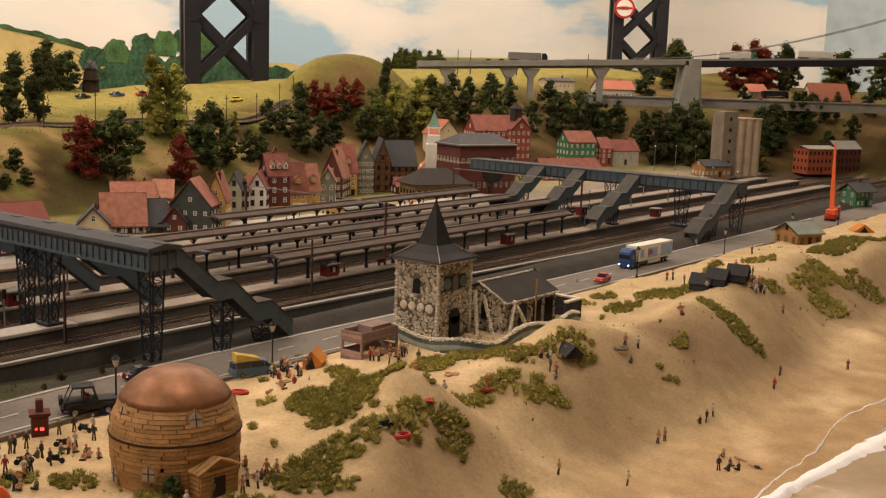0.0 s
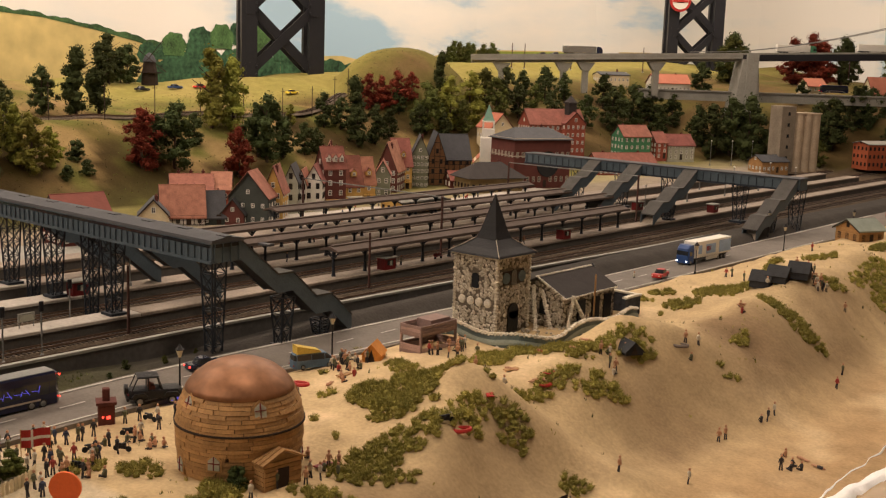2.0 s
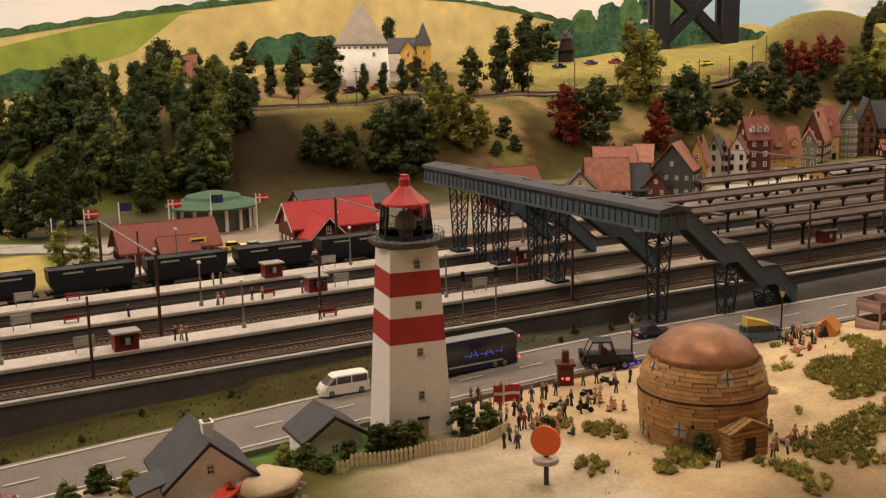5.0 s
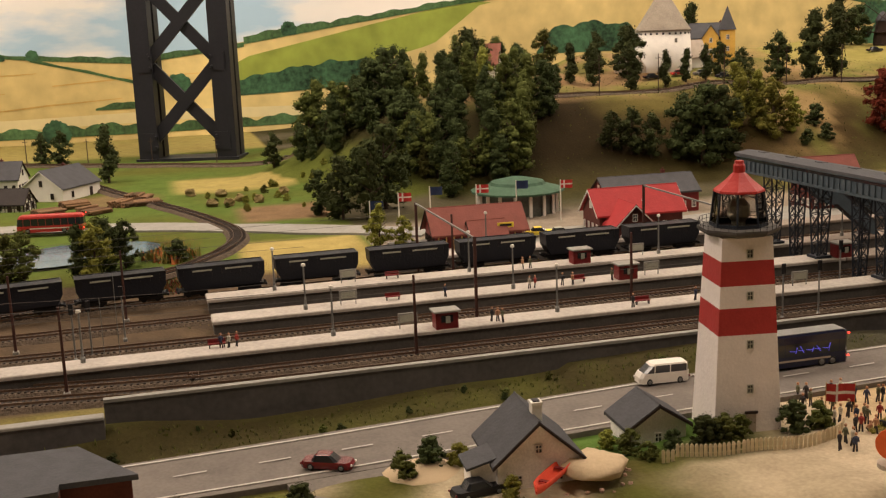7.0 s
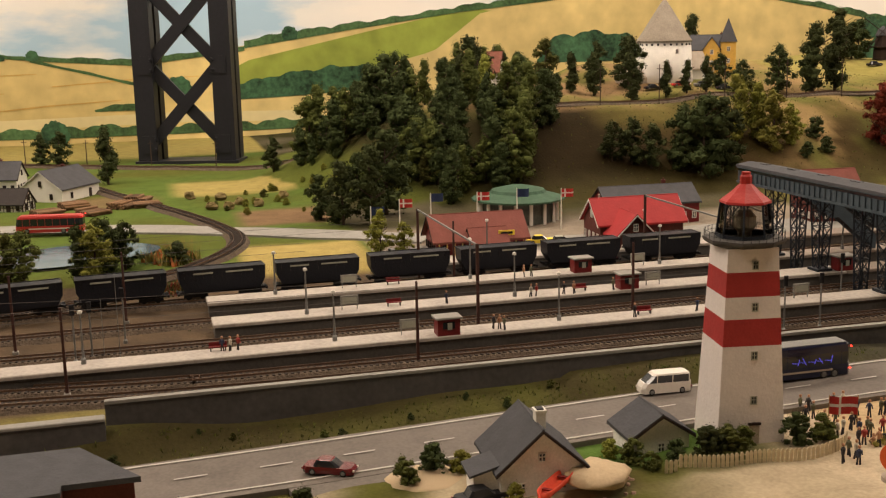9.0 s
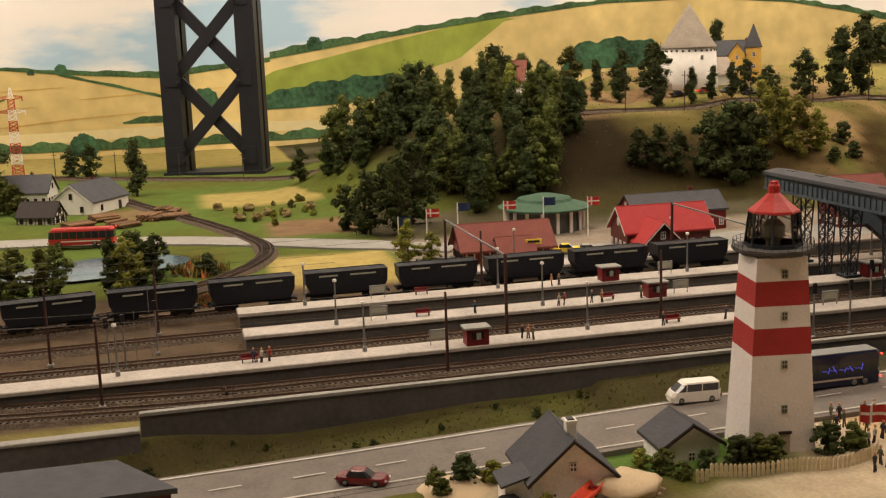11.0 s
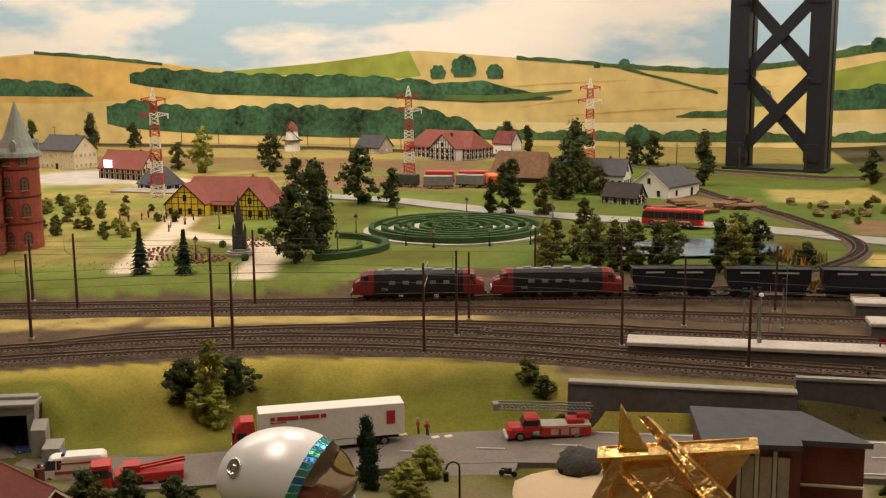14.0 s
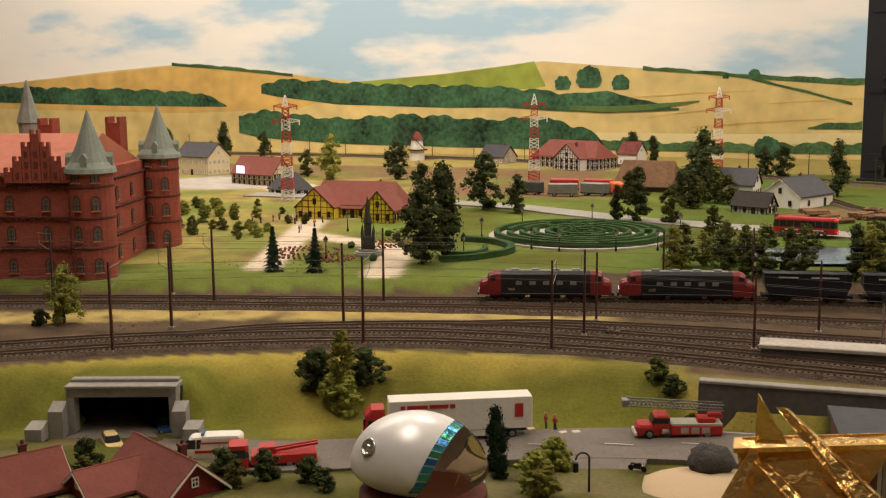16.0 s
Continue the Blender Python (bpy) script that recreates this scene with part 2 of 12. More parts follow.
# ---- mesh helpers ----
class M:
    """Collects faces for one mesh."""

    def __init__(self):
        self.v, self.f, self.mi, self.cur, self.T = [], [], [], 0, None

    def use(self, k):
        self.cur = k
        return self

    def at(self, x=0, y=0, z=0, rz=0, rx=0, ry=0):
        self.T = pose(x, y, z, rx, ry, rz)
        return self

    def add(self, vs, fs):
        n = len(self.v)
        self.v += [tuple(self.T @ Vector(p)) for p in vs] if self.T is not None else [tuple(p) for p in vs]
        self.f += [tuple(n + i for i in f) for f in fs]
        self.mi += [self.cur] * len(fs)
        return self

    def box(self, cx, cy, z0, sx, sy, sz, b=0.0, taper=1.0):
        """A box standing on z0; b: chamfer of its upright and top edges; taper: size of the top."""
        X, Y = sx / 2, sy / 2
        if b:
            ring = lambda X, Y, z, c: [(cx + X - c, cy - Y, z), (cx + X, cy - Y + c, z), (cx + X, cy + Y - c, z), (cx + X - c, cy + Y, z), (cx - X + c, cy + Y, z), (cx - X, cy + Y - c, z), (cx - X, cy - Y + c, z), (cx - X + c, cy - Y, z)]
            vs = ring(X, Y, z0, b) + ring(X * taper, Y * taper, z0 + sz - b, b) + ring(X * taper - b, Y * taper - b, z0 + sz, b * 0.5)
            fs = [tuple(range(7, -1, -1)), tuple(range(16, 24))]
            for k in (0, 8):
                fs += [(k + i, k + (i + 1) % 8, k + 8 + (i + 1) % 8, k + 8 + i) for i in range(8)]
            return self.add(vs, fs)
        vs = [(cx + a * X * s, cy + c * Y * s, z) for z, s in ((z0, 1), (z0 + sz, taper)) for a, c in ((-1, -1), (1, -1), (1, 1), (-1, 1))]
        return self.add(vs, [(3, 2, 1, 0), (4, 5, 6, 7), (0, 1, 5, 4), (1, 2, 6, 5), (2, 3, 7, 6), (3, 0, 4, 7)])

    def ext(self, poly, a, b, axis="y"):
        """A polygon extruded: in (x, z) along y from a to b, in (y, z) along x, or in (x, y) along z."""
        n = len(poly)
        mk = {"y": lambda p, t: (p[0], t, p[1]), "x": lambda p, t: (t, p[0], p[1]), "z": lambda p, t: (p[0], p[1], t)}[axis]
        vs = [mk(p, a) for p in poly] + [mk(p, b) for p in poly]
        fs = [tuple(range(n)), tuple(range(2 * n - 1, n - 1, -1))] + [(i, n + i, n + (i + 1) % n, (i + 1) % n) for i in range(n)]
        return self.add(vs, fs)

    def cyl(self, p0, p1, r0, r1=None, n=8, caps=True):
        p0, p1, r1 = Vector(p0), Vector(p1), r0 if r1 is None else r1
        d = (p1 - p0).normalized()
        u = d.orthogonal().normalized()
        w = d.cross(u)
        ring = lambda p, r: [p + (u * math.cos(2 * math.pi * i / n) + w * math.sin(2 * math.pi * i / n)) * r for i in range(n)]
        fs = [(i, (i + 1) % n, n + (i + 1) % n, n + i) for i in range(n)]
        if caps:
            fs += [tuple(range(n - 1, -1, -1)), tuple(range(n, 2 * n))]
        return self.add(ring(p0, r0) + ring(p1, r1), fs)

    def bar(self, p0, p1, w, t=None):
        """A square bar from point to point."""
        return self.cyl(p0, p1, w * 0.72, w * 0.72, 4) if t is None else self.cyl(p0, p1, w, t, 4)

    def lathe(self, prof, n=16, cx=0, cy=0, ph=0.0):
        vs = [(cx + r * math.cos(ph + 2 * math.pi * i / n), cy + r * math.sin(ph + 2 * math.pi * i / n), z) for r, z in prof for i in range(n)]
        fs = [(k * n + i, k * n + (i + 1) % n, (k + 1) * n + (i + 1) % n, (k + 1) * n + i) for k in range(len(prof) - 1) for i in range(n)]
        return self.add(vs, fs + [tuple(range(n - 1, -1, -1)), tuple(range((len(prof) - 1) * n, len(prof) * n))])

    def blob(self, c, r, rnd, squash=1.0, rough=0.25, seg=7, rings=5):
        """A lumpy rounded mass."""
        vs, fs = [(c[0], c[1], c[2] - r * squash)], []
        for k in range(1, rings):
            th = math.pi * k / rings
            for i in range(seg):
                q = r * (1 + rough * (rnd.random() * 2 - 1))
                a = 2 * math.pi * (i + 0.5 * (k % 2)) / seg
                vs.append((c[0] + q * math.sin(th) * math.cos(a), c[1] + q * math.sin(th) * math.sin(a), c[2] - q * squash * math.cos(th)))
        vs.append((c[0], c[1], c[2] + r * squash))
        fs += [(0, 1 + (i + 1) % seg, 1 + i) for i in range(seg)]
        for k in range(rings - 2):
            a, b = 1 + k * seg, 1 + (k + 1) * seg
            fs += [(a + i, a + (i + 1) % seg, b + (i + 1) % seg, b + i) for i in range(seg)]
        a = 1 + (rings - 2) * seg
        fs += [(a + i, a + (i + 1) % seg, len(vs) - 1) for i in range(seg)]
        return self.add(vs, fs)

    def mesh(self, name, mats, smooth=False):
        me = bpy.data.meshes.new(name)
        me.from_pydata(self.v, [], self.f)
        for m in mats if isinstance(mats, (list, tuple)) else [mats]:
            me.materials.append(m)
        if any(self.mi):
            me.polygons.foreach_set("material_index", self.mi)
        if smooth:
            me.polygons.foreach_set("use_smooth", [True] * len(self.f))
        me.update()
        return me


def part(name, m, mats, parent, label="", smooth=False):
    me = m.mesh(name, mats, smooth) if isinstance(m, M) else m
    ob = new(name, me)
    ob.parent = parent
    if label:
        ob["label"] = label
    return ob


def piece(name, me, parent, m):
    """One more part on a shared mesh, at a pose in its parent."""
    ob = new(name, me)
    ob.parent = parent
    ob.matrix_basis = m
    return ob


def thing(name, x, y, z, rz, label, category, group="", kind="", scale=1.0):
    ob = new(name)
    ob.empty_display_size = 0.01
    ob.matrix_basis = pose(x, y, z, 0, 0, rz) @ Matrix.Scale(scale, 4)
    return tagged(ob, label, category, group, kind)


def solo(name, m, mats, label, category, group="", kind="", smooth=False):
    return tagged(new(name, m.mesh(name, mats, smooth)), label, category, group, kind)


def S01(t):
    t = min(1.0, max(0.0, t))
    return t * t * (3 - 2 * t)


def lerp_at(v, xs, ys):
    return float(np.interp(v, xs, ys))


def curve_points(pts, step=0.02):
    """A smooth line through plan points, sampled evenly enough."""
    P = [Vector(p) for p in pts]
    P = [2 * P[0] - P[1]] + P + [2 * P[-1] - P[-2]]
    out = []
    for a, b, c, d in zip(P, P[1:], P[2:], P[3:]):
        n = max(2, int((c - b).length / step))
        for k in range(n):
            t = k / n
            out.append(0.5 * ((2 * b) + (c - a) * t + (2 * a - 5 * b + 4 * c - d) * t * t + (3 * b - a - 3 * c + d) * t ** 3))
    return out + [P[-2]]

# ---- lie of the land ----
ZP, ZT = 0.090, 0.068  # platform top, track bed


def road_z(y):
    return lerp_at(y, (-1.4, -0.7, -0.5, -0.1, 0.2, 0.5, 0.8, 1.2, 2.0, 3.0), (0.008, 0.012, 0.020, 0.036, 0.048, 0.058, 0.066, 0.072, 0.078, 0.082))


def wall_x(y):
    """x of the retaining wall's face."""
    return lerp_at(y, (-0.5, 1.0, 1.5, 2.1, 2.6, 5.7), (-1.340, -1.340, -1.322, -1.293, -1.283, -1.275))


def yard_edge(y):
    """x of the front edge of the track bed."""
    if y > -0.46:
        return wall_x(y) - 0.006
    return lerp_at(y, (-2.2, -1.75, -1.5, -1.322, -1.139, -0.855, -0.65, -0.46), (-0.55, -0.90, -1.08, -1.185, -1.292, -1.400, -1.425, -1.410))


def bump_at(x, y, cx, cy, h, rx, ry=None):
    return h * math.exp(-((x - cx) / rx) ** 2 - ((y - cy) / (ry or rx)) ** 2)


def n3(x, y, s, k=0.0):
    return noise.noise((x * s, y * s, k))


DUNES = ((-0.93, 0.98, 0.022, 0.10, 0.12), (-0.80, 0.93, 0.035, 0.09, 0.10), (-0.86, 1.30, 0.020, 0.08, 0.15), (-0.80, 1.72, 0.030, 0.10, 0.22), (-0.86, 2.15, 0.030, 0.10, 0.2), (-0.78, 2.6, 0.035, 0.12, 0.25), (-0.74, 1.10, 0.020, 0.05, 0.06), (-0.95, 0.715, -0.014, 0.09, 0.09), (-0.80, 1.14, 0.022, 0.06, 0.06), (-0.69, 0.86, 0.024, 0.05, 0.06), (-0.69, 1.45, 0.022, 0.05, 0.10))


CRESTS = ((-0.86, 0.975, -0.70, 1.055, 0.032, 0.036), (-0.80, 0.87, -0.72, 0.74, 0.020, 0.035), (-0.86, 1.30, -0.75, 1.42, 0.026, 0.040), (-0.92, 1.93, -0.72, 1.80, 0.030, 0.055), (-0.76, 2.22, -0.64, 2.04, 0.030, 0.055), (-0.80, 1.60, -0.72, 1.56, 0.018, 0.04))


def crest(x, y):
    """Height of the dune crests: ridges that sink towards the beach."""
    z = 0.0
    for ax, ay, bx, by, h, w in CRESTS:
        t = max(0.0, min(1.0, ((x - ax) * (bx - ax) + (y - ay) * (by - ay)) / ((bx - ax) ** 2 + (by - ay) ** 2)))
        d = math.hypot(x - ax - t * (bx - ax), y - ay - t * (by - ay)) / w
        z = max(z, h * (1 - 0.45 * t) * math.exp(-d * d))
    return z


def road_x(y):
    return lerp_at(y, (-0.5, -0.15, 0.1, 0.55, 0.9, 1.3, 1.9, 2.6, 3.2, 4.3), (-1.238, -1.222, -1.215, -1.215, -1.205, -1.175, -1.145, -1.13, -1.125, -1.10))


def front_z(x, y):
    base = road_z(y)
    if y > -0.5:
        k = S01((abs(x - road_x(y)) - 0.055) / 0.035)
        return base + (open_z(x, y) - base) * k
    return open_z(x, y)


def open_z(x, y):
    base = road_z(y)
    if y < 0.35:
        g = base + 0.006 * n3(x, y, 7) + (0.006 if x > -1.15 else 0)
        return g + S01((-0.2 - y) / 0.4) * S01((x + 1.1) / 0.1) * 0.012
    flat = base + 0.008 + 0.010 * S01((y - 0.8) / 0.5)
    flat += sum(bump_at(x, y, *d) for d in DUNES) + (0.008 * n3(x, y, 6) + 0.016 * n3(x, y, 9, 3.0) * S01((x + 0.98) / 0.1) + 0.005 * n3(x, y, 21)) * S01((x + 1.12) / 0.08)
    xb = -0.655 + 0.035 * math.sin(y * 5.0) + 0.03 * n3(x, y, 3, 4.0)
    k = S01((x - (xb - 0.20)) / 0.20) * S01((y - 0.35) / 0.5)
    beach = 0.004 + 0.03 * (-0.52 - x) + 0.003 * n3(x, y, 14)
    return flat * (1 - k) + beach * k + crest(x, y) * S01((y - 0.55) / 0.2)


def hill(x, y):
    d = -0.61 * (x + 0.08) + 0.79 * y
    foot = lerp_at(y, (0.0, 0.2, 0.45, 0.8, 1.4, 2.2, 3.0, 3.8), (-2.95, -2.90, -2.55, -2.42, -2.36, -2.36, -2.45, -2.30))
    wide = lerp_at(y, (0.0, 0.6, 2.2, 3.4), (0.35, 0.42, 0.55, 0.7))
    a = S01((foot - x) / wide) * S01((y - 0.12) / 0.55)
    b = S01((d - 4.75) / 0.75) * S01((y - 2.8) / 0.6)
    top = 0.195 + 0.17 * min(0.5, max(0.0, -2.9 - x)) + 0.05 * max(0.0, min(y, 4.0) - 2.4)
    top *= 1.0 - 0.75 * S01((-3.55 - x) / 0.5)
    if y < 1.3:
        top *= 1.0 - 0.8 * S01((-3.15 - x) / 0.35) * S01((1.3 - y) / 0.5)
    h = max(a, b) * top + 0.02 * n3(x, y, 4) * max(a, b)
    h += 0.185 * max(0.0, 1.0 - ((x + 3.05) / 0.27) ** 2 - ((y - 3.26) / 0.31) ** 2) ** 0.8 + bump_at(x, y, -2.78, 0.62, 0.05, 0.2, 0.2)
    h += S01((d - 5.0) / 0.35) * S01((y - 3.3) / 0.5) * (0.018 + 0.05 * S01((d - 5.45) / 0.3))
    return h


PORTAL = (-1.136, -1.107, 17.0)  # road tunnel: place and turn


def portal_uv(x, y):
    a = math.radians(PORTAL[2])
    dx, dy = x - PORTAL[0], y - PORTAL[1]
    return dx * math.cos(a) + dy * math.sin(a), dy * math.cos(a) - dx * math.sin(a)


def in_bore(x, y, z):
    u, v = portal_uv(x, y)
    return -0.16 < u < -0.004 and abs(v) < 0.060 and z < 0.064


def land_z(x, y):
    if x > yard_edge(y):
        e = yard_edge(y)
        if y < -0.40:
            k = S01((x - e) / 0.16)
            u, v = portal_uv(x, y)
            near = S01((0.105 - abs(v)) / 0.035)
            k = k * (1 - near) + S01((u + 0.040) / 0.030) * near
            mix = S01((-0.40 - y) / 0.08)
            z = (ZT * (1 - k) + front_z(x, y) * k) * mix + front_z(x, y) * (1 - mix)
            if y > -0.9:
                r = 1 - S01((abs(x - lerp_at(y, (-0.9, -0.65, -0.45, -0.15), (-1.10, -1.20, -1.238, -1.222))) - 0.064) / 0.03)
                z += (min(z, road_z(y) + 0.003) - z) * r
            return z
        return front_z(x, y) + (0.012 * S01((0.9 - y) / 0.4) - 0.014 * S01((y - 0.6) / 0.3)) * S01((-1.27 - x) / 0.06) + 0.018 * S01((0.0 - y) / 0.2) * S01((-1.297 - x) / 0.03)
    back = lerp_at(x, (-4.7, -4.0, -3.0, -2.1, -2.0), (0.105, 0.100, 0.092, 0.086, 0.084))
    castle = bump_at(x, y, -1.85, -1.75, -0.012, 0.3)
    xb = lerp_at(y, (-2.2, -1.7, -1.2, -0.8, -0.4, -0.1, 0.3, 6.0), (-1.42, -1.58, -1.71, -1.80, -1.90, -1.94, -1.97, -1.97))
    k = S01((xb - x) / 0.06)
    return ZT * (1 - k) + (back + castle) * k + hill(x, y) + 0.002 * n3(x, y, 9)


SANDC, WETC, GRASS, DRYGRASS, OLIVE = (0.505, 0.376, 0.210), (0.40, 0.255, 0.130), (0.088, 0.094, 0.019), (0.30, 0.26, 0.075), (0.085, 0.070, 0.022)
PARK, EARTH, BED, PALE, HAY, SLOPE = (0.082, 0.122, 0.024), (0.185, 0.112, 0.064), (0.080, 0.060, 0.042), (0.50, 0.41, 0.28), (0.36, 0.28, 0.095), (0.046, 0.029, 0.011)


def mixc(a, b, k):
    k = min(1.0, max(0.0, k))
    return tuple(p * (1 - k) + q * k for p, q in zip(a, b))


def seg_dist(x, y, pts):
    best = 9.0
    for (ax, ay), (bx, by) in zip(pts, pts[1:]):
        t = max(0.0, min(1.0, ((x - ax) * (bx - ax) + (y - ay) * (by - ay)) / ((bx - ax) ** 2 + (by - ay) ** 2)))
        best = min(best, math.hypot(x - ax - t * (bx - ax), y - ay - t * (by - ay)))
    return best


PATHS = [((-1.88, -1.30), (-2.30, -1.42), (-2.60, -1.50), (-2.9, -1.62), (-3.25, -2.0)), ((-1.86, -1.05), (-2.15, -1.12), (-2.3, -1.42)), ((-3.2, -2.6), (-3.3, -1.9), (-3.05, -1.55))]


def land_tint(x, y):
    w = n3(x, y, 5, 2.0)
    f = n3(x, y, 22, 5.0)
    if x > yard_edge(y):
        if y < -0.30 and x < max(-1.16 - 0.10 * S01((y + 0.6) / 0.2), yard_edge(y) + 0.175) + 0.02 * w:
            top = S01((x - yard_edge(y)) / 0.10)
            c = mixc((0.33, 0.265, 0.055), (0.135, 0.138, 0.022), 0.30 + 1.1 * top + 1.6 * w)
            return mixc(c, (0.085, 0.082, 0.015), S01(0.15 + 1.2 * n3(x, y, 9, 6.0) + 0.4 * f) * (0.25 + 0.5 * top))
        if x < road_x(y) - 0.04 and y > -0.30:
            return mixc(mixc((0.055, 0.046, 0.018), (0.085, 0.088, 0.020), 0.35 + 1.0 * w + 0.6 * f), (0.055, 0.049, 0.043), S01((y - 0.45) / 0.5))
        if y < 0.55:
            sand = S01((n3(x, y, 8, 7.0) + 0.05) / 0.2)
            garden = S01((0.07 - abs(x + 1.13)) / 0.03) * S01((0.10 - abs(y - 0.36)) / 0.03)
            sand = max(sand, S01((x + 1.045) / 0.02) * S01((y - 0.30) / 0.1))
            c = mixc(mixc(GRASS, OLIVE, 0.4 + f), PALE, sand * (0.8 if y > -0.25 else 0.15))
            c = mixc(c, PALE, S01((y - 0.42) / 0.1))
            return mixc(c, (0.085, 0.15, 0.03), garden)
        wet = S01((x + 0.72 + 0.05 * w) / 0.16)
        k = mixc(SANDC, WETC, 0.75 * wet + 0.12 * f)
        # browner band along the dune face towards the beach
        face_band = S01((x + 0.83 + 0.04 * w) / 0.05) * S01((-0.66 - x) / 0.05)
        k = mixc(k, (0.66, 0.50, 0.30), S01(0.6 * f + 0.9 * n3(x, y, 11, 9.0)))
        return mixc(k, (0.25, 0.17, 0.095), 0.65 * face_band * (0.7 + w) + 0.25 * w + 0.2 * max(0.0, n3(x, y, 40, 1.0)))
    hz = hill(x, y)
    xb = lerp_at(y, (-2.2, -1.7, -1.2, -0.9, -0.75), (-1.45, -1.60, -1.73, -1.80, -1.99))
    if x > xb + 0.012 * w and hz < 0.01:
        strip = S01((0.055 - abs(x - lerp_at(y, (-2.2, -1.7, -1.2, -0.8, -0.5, -0.42), (-1.16, -1.36, -1.55, -1.66, -1.67, -1.67)))) / 0.02) * S01((-0.55 - y) / 0.1)
        verge = S01((x - yard_edge(y) + 0.055 + 0.02 * w) / 0.02) * S01((0.3 - y) / 0.3) * S01((y + 0.9) / 0.2)
        # bed tint a little lighter towards lower y
        lighter_low_y = S01((0.5 - y) / 0.6)
        c = mixc(mixc(mixc((0.062, 0.047, 0.033), (0.066, 0.048, 0.032), lighter_low_y), mixc((0.100, 0.070, 0.043), (0.112, 0.078, 0.047), lighter_low_y), 0.5 + f), (0.40, 0.31, 0.105), 0.95 * strip * S01(0.8 + f))
        return mixc(c, mixc(DRYGRASS, OLIVE, 0.4 + w + f), verge * (0.75 + 0.5 * f))
    if hz > 0.012:
        k = S01((hz - 0.02) / 0.06)
        flat = S01((hz - 0.185) / 0.02)
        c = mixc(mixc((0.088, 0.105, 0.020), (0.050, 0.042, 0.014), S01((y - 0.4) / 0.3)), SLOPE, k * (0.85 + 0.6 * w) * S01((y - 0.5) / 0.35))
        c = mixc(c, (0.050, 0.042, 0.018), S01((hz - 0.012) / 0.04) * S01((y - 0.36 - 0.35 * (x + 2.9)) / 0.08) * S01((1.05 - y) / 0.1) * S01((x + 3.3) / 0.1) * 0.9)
        # shade under and beside the wood, put into a near-black slope tint
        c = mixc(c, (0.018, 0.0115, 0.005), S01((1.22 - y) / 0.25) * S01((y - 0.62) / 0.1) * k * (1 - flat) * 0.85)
        c = mixc(c, (0.135, 0.115, 0.032), S01((hz - 0.13) / 0.04) * S01((y - 0.95) / 0.1) * S01((2.4 - y) / 0.2) * (0.55 + w))
        c = mixc(c, (0.155, 0.112, 0.045), S01(1.25 - math.hypot((x + 3.05) / 0.27, (y - 3.26) / 0.31)) * (0.9 + w))
        c = mixc(c, mixc((0.17, 0.17, 0.042), (0.24, 0.155, 0.075), S01(0.5 + 1.8 * w + 0.8 * f)), flat * (0.8 + w))
        if y > 2.6:
            c = mixc(c, (0.085, 0.056, 0.022), 0.6 + w)
        if y > 1.30 and hz < 0.22:
            q = S01((y - 1.30) / 0.25) * (1 - 0.75 * S01((y - 2.9) / 0.3))
            c = mixc(c, (0.225, 0.155, 0.066), q * S01(0.25 + 2.4 * w + 0.6 * f))
            c = mixc(c, (0.105, 0.105, 0.026), q * S01(-0.1 + 2.2 * n3(x, y, 9, 4.0)))
        c = mixc(c, DRYGRASS, flat * S01((-3.0 - x) / 0.2) * S01((y - 1.7) / 0.2) * 0.7)
        return c
    if y > 0.28:
        c = mixc((0.24, 0.20, 0.15), (0.045, 0.042, 0.016), S01((-2.26 - x) / 0.1) * (0.9 + 0.4 * w))
        return mixc(c, DRYGRASS, S01((y - 1.2) / 0.2) * S01((-2.1 - x) / 0.1) * 0.4)
    c = mixc(mixc(PARK, (0.135, 0.178, 0.036), S01((-0.55 - y) / 0.2)), GRASS, 0.35 + 1.2 * w)
    c = mixc(c, mixc(DRYGRASS, (0.20, 0.135, 0.06), 0.3 + 1.5 * n3(x, y, 14, 8.0)), S01((-1.25 - y) / 0.15) * S01((-1.86 - x) / 0.06) * (0.75 + 1.2 * w))
    c = mixc(c, HAY, S01((-3.9 - x) / 0.1) * 0.7)
    brown = max(S01((0.25 - abs(x + 3.78)) / 0.08) * S01((-0.55 - y) / 0.2), S01((0.36 - abs(x + 3.38)) / 0.06) * S01((0.17 - abs(y + 1.38 - 0.3 * (x + 3.4))) / 0.06), S01((0.28 - abs(x + 3.35)) / 0.06) * S01((0.30 - abs(y + 1.08)) / 0.06))
    c = mixc(c, EARTH, brown * (0.8 + w))
    c = mixc(c, HAY, S01((0.17 - abs(x + 2.08)) / 0.03) * S01((0.13 - abs(y - 0.15)) / 0.03) * 0.95)
    c = mixc(c, HAY, S01((0.16 - abs(x + 3.1)) / 0.05) * S01((0.2 - abs(y - 0.12)) / 0.05) * 0.8)
    c = mixc(c, EARTH, S01((0.13 - abs(x + 2.57)) / 0.05) * S01((0.15 - abs(y - 0.2)) / 0.04) * 0.9)
    c = mixc(c, EARTH, S01((0.13 - math.hypot(x + 2.95, y + 0.2)) / 0.06) * 0.7)
    d = min(seg_dist(x, y, p) for p in PATHS)
    c = mixc(c, (0.52, 0.44, 0.33), S01((0.045 - d) / 0.02))
    c = mixc(c, (0.40, 0.37, 0.33), S01((0.30 - math.hypot((x + 3.3) * 1.2, y + 2.15)) / 0.1))
    return c


